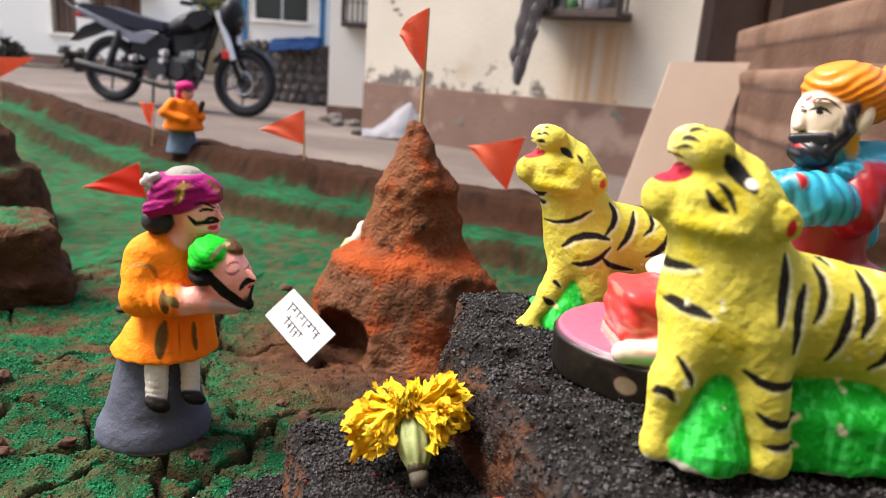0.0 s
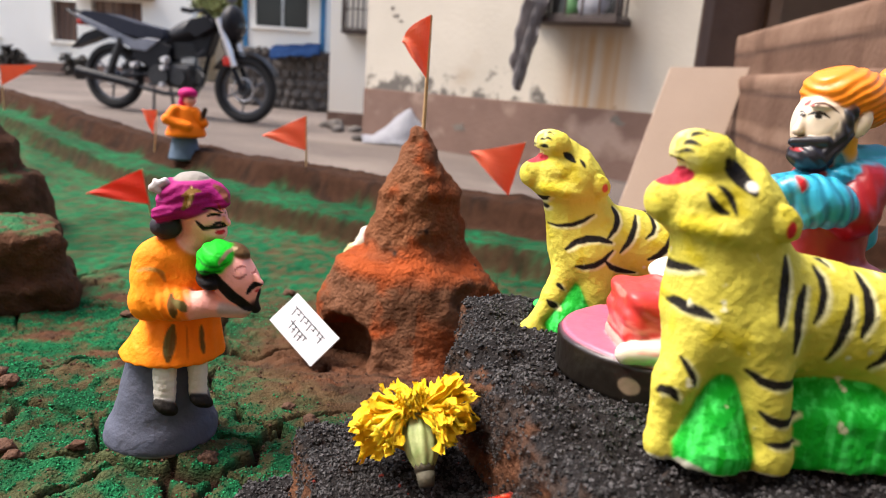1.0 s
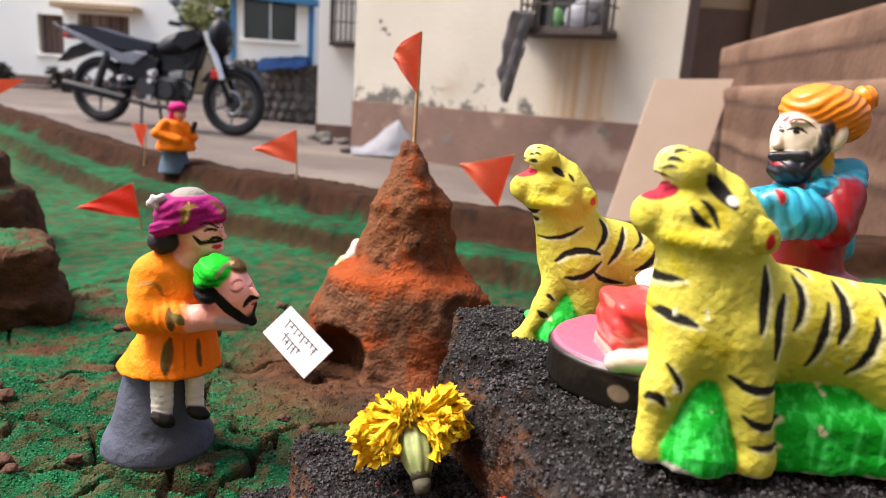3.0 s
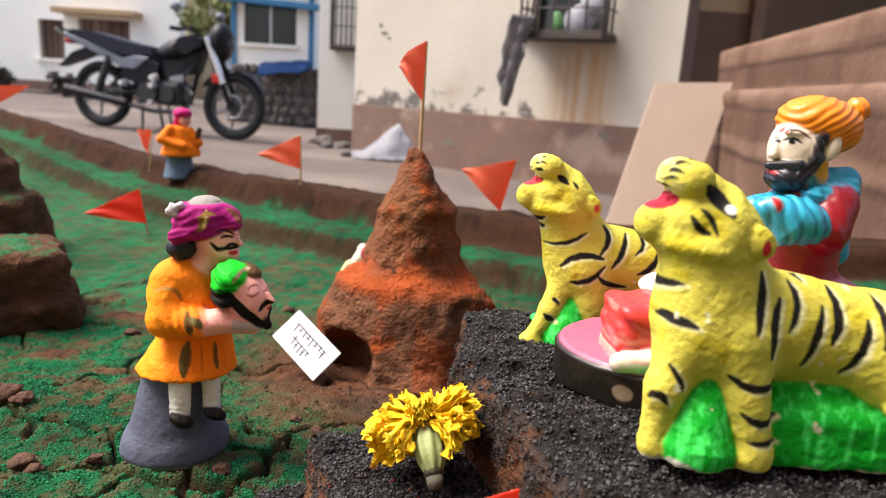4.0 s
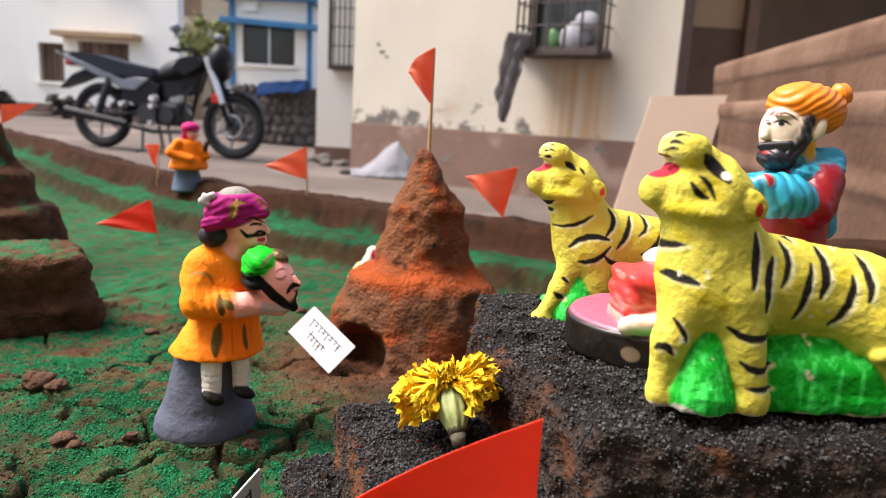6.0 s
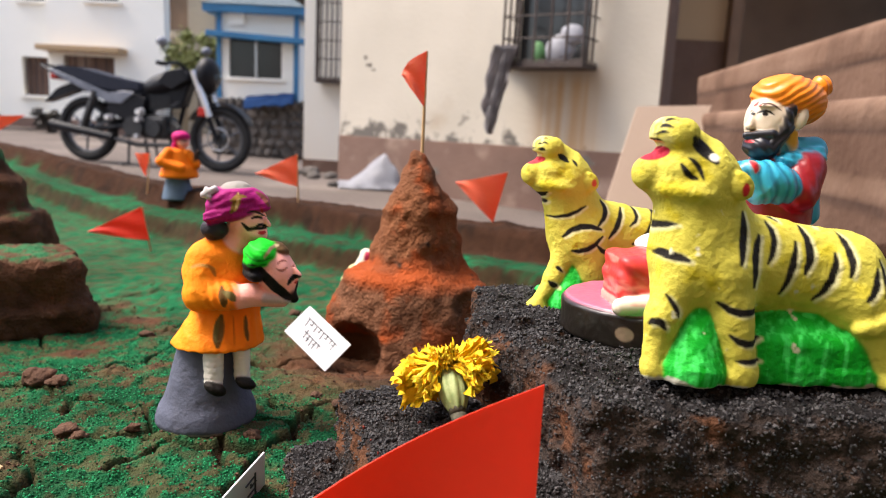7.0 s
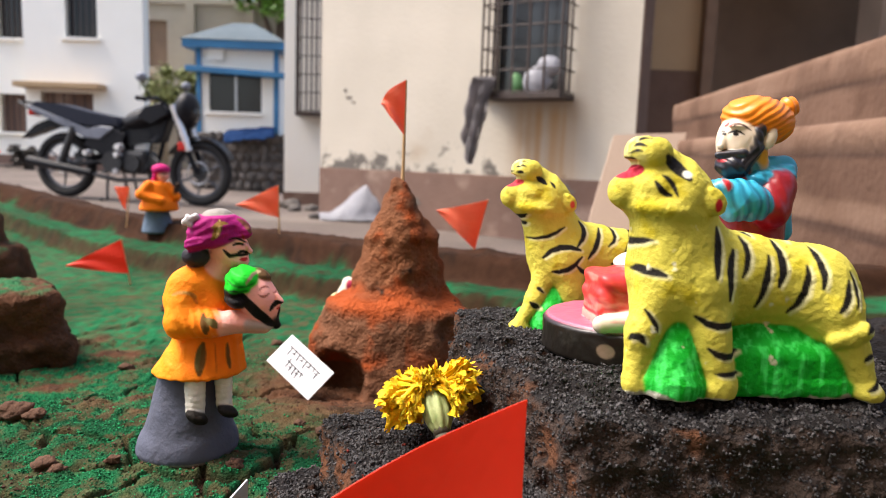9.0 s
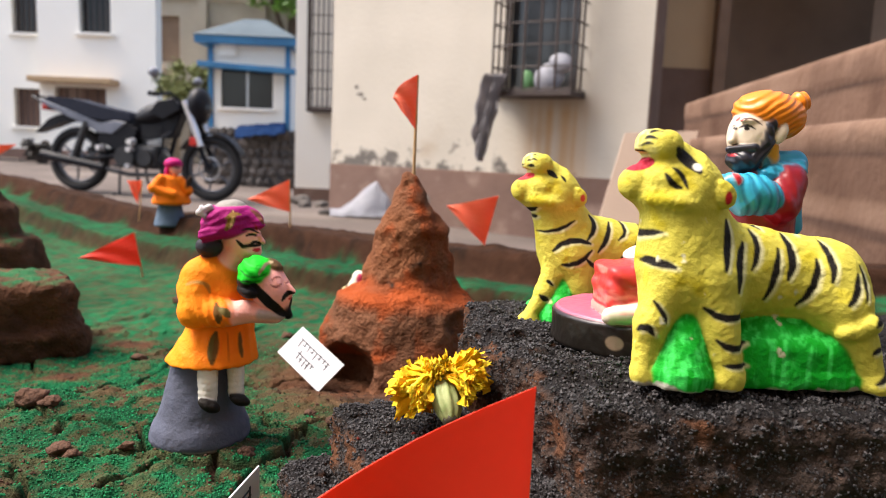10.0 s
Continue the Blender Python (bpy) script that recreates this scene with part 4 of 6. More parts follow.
ball(bm, (1.2, 0, 0.86), (0.11, 0.14, 0.17), 18)
part("headlamp_cowl", bm, M_BIKEBLACK, bike, smooth=True)
bm = bmesh.new()
ball(bm, (1.265, 0, 0.84), (0.05, 0.09, 0.09), 16)
part("headlamp_glass", bm, M_DARKGLASS, bike)
part("tail_lamp", boxed((-0.35, -0.06, 0.74), (-0.28, 0.06, 0.8), 0.015), M_REDLENS, bike)
part("side_reflector", boxed((1.17, -0.13, 0.5), (1.25, -0.09, 0.58), 0.012), M_REDLENS, bike)
bm = bmesh.new()
pipe(bm, [(0.45, -0.14, 0.27), (0.55, -0.2, 0.27), (0.56, -0.27, 0.28)], 0.012)
part("foot_peg", bm, M_ENGINE, bike)
bm = bmesh.new()
pipe(bm, [(0.62, 0.08, 0.27), (0.6, 0.2, 0.02), (0.66, 0.22, 0.015)], 0.012)
part("side_stand", bm, M_ENGINE, bike)
for y in (-1, 1):
    bm = bmesh.new()
    pipe(bm, [(0.5, 0.13 * y, 0.24), (0.52, 0.17 * y, 0.02), (0.46, 0.18 * y, 0.015)], 0.014)
    part("centre_stand_leg", bm, M_ENGINE, bike)
bm = bmesh.new()
pipe(bm, [(-0.28, -0.12, 0.8), (-0.42, -0.08, 0.86), (-0.42, 0.08, 0.86), (-0.28, 0.12, 0.8)], 0.012)
part("grab_rail", bm, M_BIKEBLACK, bike)
bike.matrix_world = pose(-3.46, 6.65, street_z(-3.46) - 0.002, 0, math.degrees(math.atan(0.025)), math.degrees(math.atan2(-0.2, 1.32)))

# ---------------------------------------------------------------- mud fort: terrain
def graded(*spans):
    out = []
    for a, b, s in spans:
        out.append(np.arange(a, b - s * 0.5, s))
    return np.concatenate(out + [np.array([spans[-1][1]])])


def smooth(a, b, x):
    t = np.clip((x - a) / (b - a), 0, 1)
    return t * t * (3 - 2 * t)


BORDER_X = [-3.0, -1.4, -0.8, -0.52, -0.3, -0.12, 0.04, 0.1, 0.3, 0.6, 1.0]
BORDER_Y = [3.4, 2.03, 1.43, 1.20, 1.045, 0.955, 0.88, 0.84, 0.82, 0.86, 0.9]


def crack_lines(x, y, cell, seed):
    """Distance to the nearest border between jittered cells, in metres."""
    p = np.stack([x / cell, y / cell, np.zeros_like(x)], 1)
    p[:, 0] += 0.22 * fbm(p * 1.7, 3, seed + 5) + 0.05 * vnoise(p * 9, seed + 1)
    p[:, 1] += 0.22 * fbm(p * 1.7 + 40, 3, seed + 6) + 0.05 * vnoise(p * 9 + 9, seed + 2)
    i = np.floor(p[:, :2])
    d1, d2 = np.full(len(x), 9.0), np.full(len(x), 9.0)
    for dx in (-1, 0, 1):
        for dy in (-1, 0, 1):
            c = i + (dx, dy)
            z = np.zeros(len(x))
            hx = vnoise(np.stack([c[:, 0] * 3.0, c[:, 1] * 5.0, z + 1], 1), seed) * 0.45
            hy = vnoise(np.stack([c[:, 0] * 5.0, c[:, 1] * 3.0, z + 7], 1), seed + 3) * 0.45
            d = np.hypot(c[:, 0] + 0.5 + hx - p[:, 0], c[:, 1] + 0.5 + hy - p[:, 1])
            d2 = np.minimum(d2, np.maximum(d, d1))
            d1 = np.minimum(d1, d)
    return (d2 - d1) * 0.5 * cell


FISSURES = [[(-0.218, 0.299), (-0.201, 0.299), (-0.184, 0.292), (-0.17, 0.288), (-0.16, 0.274), (-0.156, 0.262)], [(-0.159, 0.225), (-0.151, 0.237), (-0.146, 0.248), (-0.139, 0.254)], [(-0.12, 0.264), (-0.118, 0.251), (-0.117, 0.243), (-0.108, 0.232)], [(-0.109, 0.283), (-0.092, 0.284), (-0.086, 0.298), (-0.075, 0.309)], [(-0.186, 0.252), (-0.173, 0.249), (-0.16, 0.257), (-0.154, 0.267)]]


def fissure(x, y, p):
    """Distance to the main drying cracks, wandering a little."""
    q = np.stack([x + 0.004 * fbm(p * 60, 3, 71), y + 0.004 * fbm(p * 60 + 30, 3, 72)], 1)
    best = np.full(len(x), 9.0)
    for line in FISSURES:
        for a, b in zip(line, line[1:]):
            a, b = np.array(a), np.array(b)
            t = np.clip((q - a) @ (b - a) / ((b - a) @ (b - a)), 0, 1)
            best = np.minimum(best, np.hypot(*(q - a - t[:, None] * (b - a)).T))
    return best


def land(x, y):
    """Height of the fort's ground, and what shows of its powder: (z, green, bare)."""
    p = np.stack([x, y, np.zeros_like(x)], 1)
    edge = np.interp(x, BORDER_X, BORDER_Y) + 0.02 * fbm(p * 5, 2, 31)
    z = -0.03 * smooth(0.3, 0.43, y + 0.05 * vnoise(p * 6, 3))
    z = z + 0.028 * smooth(-0.188, -0.168, y - edge) + 0.03 * smooth(-0.085, -0.06, y - edge)
    z = z + 0.02 * smooth(0.1, 0.5, -x - 0.45)
    z = z + 0.005 * fbm(p * 14, 3, 2) + 0.0024 * fbm(p * 70, 3, 4) + 0.0021 * fbm(p * 240, 3, 6) * smooth(0.8, 0.4, y)
    near = smooth(0.75, 0.5, y)
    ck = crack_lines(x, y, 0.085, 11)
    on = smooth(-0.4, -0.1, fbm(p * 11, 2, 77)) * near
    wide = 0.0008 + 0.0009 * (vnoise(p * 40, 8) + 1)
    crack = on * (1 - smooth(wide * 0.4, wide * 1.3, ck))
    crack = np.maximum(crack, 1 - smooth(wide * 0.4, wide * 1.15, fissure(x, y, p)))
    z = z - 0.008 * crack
    far = 0.3 * smooth(0.5, 0.7, y)
    green = smooth(-0.45 - far, -0.05 - far, fbm(p * 24, 4, 21)) * (0.42 + 0.58 * smooth(-0.3, 0.2, fbm(p * 160, 3, 25)))
    tower = np.hypot(x + 0.04, (y - 0.47) * 0.85)
    green = green * smooth(0.07, 0.16, tower - 0.02 * fbm(p * 30, 3, 5))
    green = green * (1 - 0.75 * np.exp(-((x + 0.06) ** 2 + (y - 0.36) ** 2) / 0.0035))
    green = green * (1 - crack) * (1 - smooth(-0.1, -0.085, y - edge + 0.03 * fbm(p * 22, 3, 35)))
    green = green * (1 - 0.45 * np.exp(-((x + 0.27) ** 2 + (y - 0.19) ** 2) / 0.006))
    band = smooth(-0.19, -0.184, y - edge) * (1 - smooth(-0.172, -0.166, y - edge))
    green = green * (1 - 0.85 * band)
    drop = smooth(0.0, 0.09, y - edge)
    z = z + drop * (-0.55 - z)
    return z, green, crack


xs = graded((-3.0, -1.7, 0.03), (-1.7, -0.8, 0.012), (-0.8, -0.36, 0.006), (-0.36, 0.06, 0.00115), (0.06, 1.0, 0.012))
ys = graded((-0.25, 0.14, 0.012), (0.14, 0.36, 0.00115), (0.36, 0.52, 0.0016), (0.52, 1.25, 0.006), (1.25, 2.2, 0.012), (2.2, 3.6, 0.03))
X, Y = [a.ravel() for a in np.meshgrid(xs, ys, indexing="ij")]
Z, GRN, CRK = land(X, Y)
PX = np.stack([X, Y, np.zeros_like(X)], 1)
speck = smooth(0.2, 0.5, fbm(PX * 60, 3, 90))[:, None]
soil = np.array(MUD) * 0.75 * (1 - speck) + np.array(MUDDARK) * speck
# Cracks darkened, their inner shade put into the soil colour.
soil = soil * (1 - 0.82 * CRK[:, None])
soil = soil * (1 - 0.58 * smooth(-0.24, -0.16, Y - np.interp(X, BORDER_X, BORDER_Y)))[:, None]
orange_dust = (np.exp(-((X + 0.05) ** 2 + (Y - 0.36) ** 2) / 0.003) * smooth(-0.1, 0.3, fbm(PX * 45, 3, 92)))[:, None]
soil = soil * (1 - 0.7 * orange_dust) + np.array((0.25, 0.065, 0.025)) * 0.7 * orange_dust
gr = np.array(GREENPOW) * (0.75 + 0.5 * fbm(PX * 20, 3, 60)[:, None])
# Ragged patch on the near left ground, up to 40 percent darker.
dark_patch = smooth(0.1, -0.1, np.hypot(X + 0.3, Y - 0.17) - 0.11 + 0.06 * fbm(PX * 22, 3, 95))[:, None]
col = (soil * (1 - GRN[:, None]) + gr * GRN[:, None]) * (1 - 0.4 * dark_patch)
nx, ny = len(xs), len(ys)
idx = np.arange(nx * ny).reshape(nx, ny)
quads = np.stack([idx[:-1, :-1], idx[1:, :-1], idx[1:, 1:], idx[:-1, 1:]], -1).reshape(-1, 4)
quads = quads[(Z[quads].max(1) > -0.5)]
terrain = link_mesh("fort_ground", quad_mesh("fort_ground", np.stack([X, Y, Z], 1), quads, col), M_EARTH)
tagged(terrain, "cracked mud platform dusted with green powder", "mud ground", kind="structure")


def ground_at(x, y):
    return float(land(np.array([float(x)]), np.array([float(y)]))[0][0])


def grains(name, pos, size, mat, label, seed, kind="stuff"):
    """Many small angular grains as one mesh."""
    r = np.random.RandomState(seed)
    base = np.array([(1, 0, 0), (-1, 0, 0), (0, 1, 0), (0, -1, 0), (0, 0, 1), (0, 0, -1)], float)
    tri = np.array([(0, 2, 4), (2, 1, 4), (1, 3, 4), (3, 0, 4), (2, 0, 5), (1, 2, 5), (3, 1, 5), (0, 3, 5)])
    n = len(pos)
    a = r.normal(size=(n, 3, 3))
    q, _ = np.linalg.qr(a)
    s = size * r.uniform(0.5, 1.35, (n, 1, 1)) * r.uniform(0.55, 1.1, (n, 1, 3))
    v = np.einsum("nij,kj->nki", q, base) * r.uniform(0.8, 1.2, (n, 6, 1)) * s + pos[:, None, :]
    f = (tri[None] + 6 * np.arange(n)[:, None, None]).reshape(-1, 3)
    me = quad_mesh(name, v.reshape(-1, 3), f)
    me.shade_flat()
    return tagged(link_mesh(name, me, mat), label, "grit", kind=kind)


rs = np.random.RandomState(5)
gx, gy = rs.uniform(-0.36, 0.06, 90000), 0.15 + 0.4 * rs.uniform(0, 1, 90000) ** 1.6
gz, gg, gc = land(gx, gy)
keep = (gg > rs.uniform(0.25, 1.0, len(gg))) & (gc < 0.2)
grains("green_powder", np.stack([gx, gy, gz + 0.0001], 1)[keep], 0.0007, M_GREENGRAIN, "loose green colour powder on the mud ground", 3)
sx, sy = rs.uniform(-0.36, 0.06, 3000), rs.uniform(0.15, 0.6, 3000)
sz, sg, _ = land(sx, sy)
keep = sg < 0.5
grains("mud_crumbs", np.stack([sx, sy, sz + 0.0003], 1)[keep], 0.0011, M_CLOD, "loose brown mud crumbs on the ground", 4)


def clod(x, y, r, seed, label="dry brown mud clod on the green ground"):
    bm = bmesh.new()
    bmesh.ops.create_icosphere(bm, subdivisions=3, radius=r)
    o = Vector((seed * 3.1, seed * 1.7, 0))
    for v in bm.verts:
        v.co *= 1 + 0.6 * noise.noise(v.co / r * 1.2 + o) + 0.3 * noise.noise(v.co / r * 3.0 + o)
        v.co.z *= 0.55
    ob = part("mud_clod", bm, M_CLOD, smooth=True)
    ob.location = (x, y, ground_at(x, y) + 0.35 * r)
    return tagged(ob, label, "clod", "mud clods")


for k, (x, y, r) in enumerate(((-0.1055, 0.263, 0.004), (-0.104, 0.248, 0.0038), (-0.240, 0.315, 0.0078), (-0.227, 0.311, 0.005), (-0.190, 0.252, 0.0052), (-0.182, 0.249, 0.0036), (-0.163, 0.262, 0.0034), (-0.085, 0.315, 0.0030), (-0.07, 0.3, 0.0037), (-0.185, 0.46, 0.0060), (-0.11, 0.56, 0.0045), (-0.26, 0.5, 0.0053), (-0.155, 0.58, 0.0053), (-0.3, 0.7, 0.0090), (0.06, 0.6, 0.0045), (0.0, 0.7, 0.0060))):
    clod(x, y, r, k)

# ---------------------------------------------------------------- mud steps with black grit
BLACKTOP = (0.018, 0.016, 0.016)


def mud_step(name, prims, lo, hi, label, seed, count, bounds):
    v, q, c = sculpt(prims, lo, hi, 1.5, (), [(4.0, 22), (3.4, 8), (2.2, 3.6)], 0.3)
    n = np.zeros_like(v)
    e = np.cross(v[q[:, 2]] - v[q[:, 0]], v[q[:, 3]] - v[q[:, 1]])
    for k in range(4):
        np.add.at(n, q[:, k], e)
    n /= np.linalg.norm(n, axis=1, keepdims=True) + 1e-9
    up = smooth(0.45, 0.8, n[:, 2] + 0.25 * fbm(v / 9, 3, seed))[:, None]
    left = np.exp(-((v[:, 0] - lo[0]) / 66) ** 2) * 0.6
    # Side mud: grit and brown patches, with the front's shade darkened into the colour.
    dk = smooth(-0.25, 0.1, fbm(v / 11, 4, seed + 4) + 0.36 - 0.95 * left)[:, None]
    side = np.array(MUD) * 0.62 * (1 - dk) + np.array((0.05, 0.036, 0.03)) * dk
    ob = clay_thing(name, (v, q, side * (1 - up) + np.array(BLACKTOP) * up), M_MUD, Matrix(), label, "mud step", "mud steps of the throne")
    ok = (up[:, 0] > 0.4) & (v[:, 0] > bounds[0]) & (v[:, 0] < bounds[1]) & (v[:, 1] > bounds[2]) & (v[:, 1] < bounds[3])
    ids = np.flatnonzero(ok)
    r = np.random.RandomState(seed)
    take = r.choice(ids, count)
    pos = v[take] + r.normal(0, 0.7, (count, 3)) * (1, 1, 0.12)
    grains("black_grit", pos * 0.001 + (0, 0, 0.0002), 0.00085, M_GRAIN, "coarse black grit strewn on the mud step", seed)
    side_ids = np.flatnonzero((up[:, 0] < 0.3) & (v[:, 0] > bounds[0] - 10) & (v[:, 0] < 190) & (n[:, 1] < 0.1) & (v[:, 2] > lo[2] + 12))
    weight = 0.12 + dk[side_ids, 0]
    take = r.choice(side_ids, int(count * 0.8), p=weight / weight.sum())
    grains("black_grit", (v[take] + r.normal(0, 0.5, (len(take), 3))) * 0.001, 0.0006, M_GRAIN, "black grit stuck to the mud step's side", seed + 50)
    return ob


mud_step("mud_step", [(slab((128, 232, 20), (130, 84, 51), 8, 1), 0, MUD), (slab((20, 215, 25), (22, 36, 43), 10, 28), 10, MUD), (ell((98, 203, 64), (78, 42, 10.5)), 8, MUD), (slab((-43.5, 174.5, 30), (60, 100, 95), 8, 21.8), -6, MUD)], (-20, 140, -34), (272, 330, 84), "tall dark mud step strewn with black grit", 21, 17000, (-20, 175, 140, 330))
mud_step("mud_step", [(slab((-3, 199, 5), (44, 52, 33), 7, 17), 0, MUD)], (-80, 120, -26), (60, 290, 50), "middle mud step strewn with black grit", 22, 9000, (-80, 40, 120, 300))
mud_step("mud_step", [(slab((-27, 203, -10), (45, 45, 21), 6, 17), 0, MUD)], (-100, 130, -34), (40, 275, 24), "lowest mud step strewn with black grit", 23, 5000, (-110, 10, 130, 270))

# ---------------------------------------------------------------- mud hills
def mud_hill(name, prims, lo, hi, step, coat, m, label, rough=((5.0, 34), (2.4, 11), (1.0, 4))):
    return clay_thing(name, sculpt(prims, lo, hi, step, coat, rough, 1.5), M_MUD, m, label, "mud hill")


hill = [(tub((-3, 0, -55), (-6, 0, 40), 79, 52, 1.0, 9), 0, MUD),
        (tub((-2, 1, 34), (-1, 0, 92), 39.5, 25.5, 1.0, 6), 3, MUD),
        (tub((-1, 0, 86), (-3, 0, 120), 26.5, 11.5, 1.0, 4), 6, MUD),
        (limb((-4, 0, 112), (-4, 0, 126), 10.5, 8.8), 5, MUD),
        (ell((-12, -4, 36), (46, 45, 9)), 5, MUD),
        (ell((24, -14, 34), (25, 28, 9), (0, 10, 0)), 4, MUD),
        (limb((12, -38, 20), (14, -58, -35), 15, 20), 11, MUD),
        (limb((46, -14, 20), (58, -20, -30), 13, 20), 10, MUD),
        (limb((-46, -14, 22), (-54, -14, 6), 14, 13), 9, MUD),
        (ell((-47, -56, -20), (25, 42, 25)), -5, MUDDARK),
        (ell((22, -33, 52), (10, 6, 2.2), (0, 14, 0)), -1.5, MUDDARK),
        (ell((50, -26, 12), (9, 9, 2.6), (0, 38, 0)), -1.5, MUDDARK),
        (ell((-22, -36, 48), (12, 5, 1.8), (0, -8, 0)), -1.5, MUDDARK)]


def shelf(z0, thick, seed):
    return lambda p: (np.abs(p[:, 2] - z0 - 7 * fbm(p / 25, 3, seed)) - thick) * 0.12 - 0.35 * fbm(p / 9, 3, seed + 1)


dust = [(blotch(30, 0.22, 40, 6), (0.12, 0.055, 0.03), 2.5),
        (blotch(40, 0.05, 61, 6, (2, 44, 1)), (0.21, 0.085, 0.04), 3.0),
        (shelf(41, 8, 3), POWDER, 1.2),
        (blotch(18, 0.3, 44, 6, (2, -10, 1)), POWDER, 2.2),
        (blotch(22, 0.22, 52, 6, (0, 6, 1)), (0.24, 0.064, 0.022), 2.4),
        (blotch(8, 0.55, 48, 5), (0.045, 0.026, 0.018), 1.0)]
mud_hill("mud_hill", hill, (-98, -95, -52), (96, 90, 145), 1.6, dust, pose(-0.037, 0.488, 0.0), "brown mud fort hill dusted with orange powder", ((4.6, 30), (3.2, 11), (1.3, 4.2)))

# Mud tone between MUD and MUDDARK, for the mound and the tower.
MUDMID = (0.115, 0.054, 0.031)
low = [(slab((0, 0, 2), (72, 42, 33), 14, 3), 0, MUDMID), (slab((4, -2, -18), (76, 45, 15), 9, 2), 6, MUDMID), (ell((44, -16, 18), (26, 22, 15)), 8, MUDMID), (ell((-30, -24, 12), (34, 20, 20)), 8, MUDMID)]
moss = [(blotch(24, 0.1, 60, 6), MUDDARK, 2.0), (lambda p: (34 - p[:, 2] - 16 * fbm(p / 12, 3, 9)) * 0.4, (0.03, 0.14, 0.055), 2.5), (blotch(8, 0.12, 66, 5, (2, 22, 1)), MUDMID, 1.4)]
mud_hill("mud_mound", low, (-100, -80, -50), (100, 70, 60), 2.0, moss, pose(-0.396, 0.505, -0.004, 0, 0, 30), "squat brown mud mound with green powder on top", ((5, 30), (3.4, 10), (2.0, 4.5)))
keep_t = [(tub((0, 0, -60), (0, 0, 40), 76, 58, 1.0, 14), 0, MUDMID), (tub((0, 0, 30), (0, 0, 78), 42, 34, 1.0, 9), 6, MUDMID), (limb((0, 0, 70), (0, 0, 122), 28, 9), 6, MUDMID)]
mud_hill("mud_hill", keep_t, (-92, -92, -60), (92, 92, 140), 2.6, [(blotch(24, 0.05, 70, 6), MUDDARK, 2.0), (blotch(14, 0.3, 71, 6, (2, 30, 1)), (0.03, 0.14, 0.055), 2.0)], pose(-0.535, 0.73, -0.004), "small brown mud tower behind the mound", ((5, 34), (3.0, 11), (1.6, 4)))

# ---------------------------------------------------------------- flags and cards
def paper_flag(m, stick_len, outline, mat, label, stick_from=-0.01, fold=0.006, group="paper flags", bow=0.0):
    """A stick along z with a pennant; outline in the flag's own x (away from the stick) and z."""
    flag = empty("paper_flag", m)
    tagged(flag, label, "flag", group)
    bm = bmesh.new()
    rod(bm, (0, 0, stick_from), (0, 0, stick_len), 0.0014, 0.0011, 8)
    part("stick", bm, M_STICK, flag)
    bm = bmesh.new()
    (x0, z0), (x1, z1), (x2, z2) = outline
    n = 14
    rows = []
    for i in range(n + 1):
        t = i / n
        a = Vector((x0 + (x2 - x0) * t, 0, z0 + (z2 - z0) * t + bow * math.sin(math.pi * t)))
        b = Vector((x1 + (x2 - x1) * t, 0, z1 + (z2 - z1) * t))
        row = []
        for j in range(7):
            p = a.lerp(b, j / 6)
            p.y = -0.0022 + fold * math.sin(2.4 * t) * (0.6 + 0.4 * j / 6)
            row.append(bm.verts.new(p))
        rows.append(row)
    for r0, r1 in zip(rows, rows[1:]):
        for j in range(6):
            if (r0[j].co - r1[j].co).length > 1e-7:
                bm.faces.new((r0[j], r0[j + 1], r1[j + 1], r1[j]))
    bmesh.ops.remove_doubles(bm, verts=bm.verts[:], dist=1e-5)
    bmesh.ops.solidify(bm, geom=bm.faces[:], thickness=0.0004)
    part("pennant", bm, mat, flag, smooth=False)
    return flag


def pennant(y, top, bottom, tip, foot, mat, label, bulge=0.0, fold=0.006):
    """A paper pennant on a stick at the depth y: its hinge edge from top to bottom, its point and the stick's foot, each (x, z)."""
    flag = empty("paper_flag", pose(foot[0], y, foot[1]))
    tagged(flag, label, "flag", "paper flags")
    at = Vector((foot[0], 0, foot[1]))
    a, b, c = [Vector((p[0], 0, p[1])) - at for p in (top, bottom, tip)]
    bm = bmesh.new()
    rod(bm, (0, 0.0012, -0.008), a + Vector((0, 0.0012, 0)), 0.0014, 0.0011, 8)
    part("stick", bm, M_STICK, flag)
    bm = bmesh.new()
    rows = []
    for i in range(15):
        t = i / 14
        p, q = a.lerp(c, t), b.lerp(c, t)
        away = (c - (a + b) / 2).normalized()
        row = []
        for j in range(9):
            v = p.lerp(q, j / 8)
            v = v + away * bulge * math.sin(math.pi * t) * (1 - j / 8)
            v.y = -0.0016 - fold * math.sin(2.6 * t + 0.5 * j / 8) * (0.5 + 0.5 * j / 8) + 0.0008 * math.sin(9 * t + j)
            row.append(bm.verts.new(v))
        rows.append(row)
    for r0, r1 in zip(rows, rows[1:]):
        for j in range(8):
            bm.faces.new((r0[j], r0[j + 1], r1[j + 1], r1[j]))
    bmesh.ops.remove_doubles(bm, verts=bm.verts[:], dist=1e-5)
    bmesh.ops.solidify(bm, geom=bm.faces[:], thickness=0.0004)
    part("pennant", bm, mat, flag)
    return flag


pennant(0.486, (-0.0381, 0.2058), (-0.0384, 0.1648), (-0.0556, 0.187), (-0.0384, 0.13), M_FLAGPAPER, "orange paper flag on a stick on the mud hill", 0.004, 0.007)
pennant(0.98, (-0.241, 0.0995), (-0.2394, 0.0522), (-0.3018, 0.068), (-0.239, ground_at(-0.239, 0.98)), M_FLAGPAPER, "orange paper pennant at the platform's far edge")
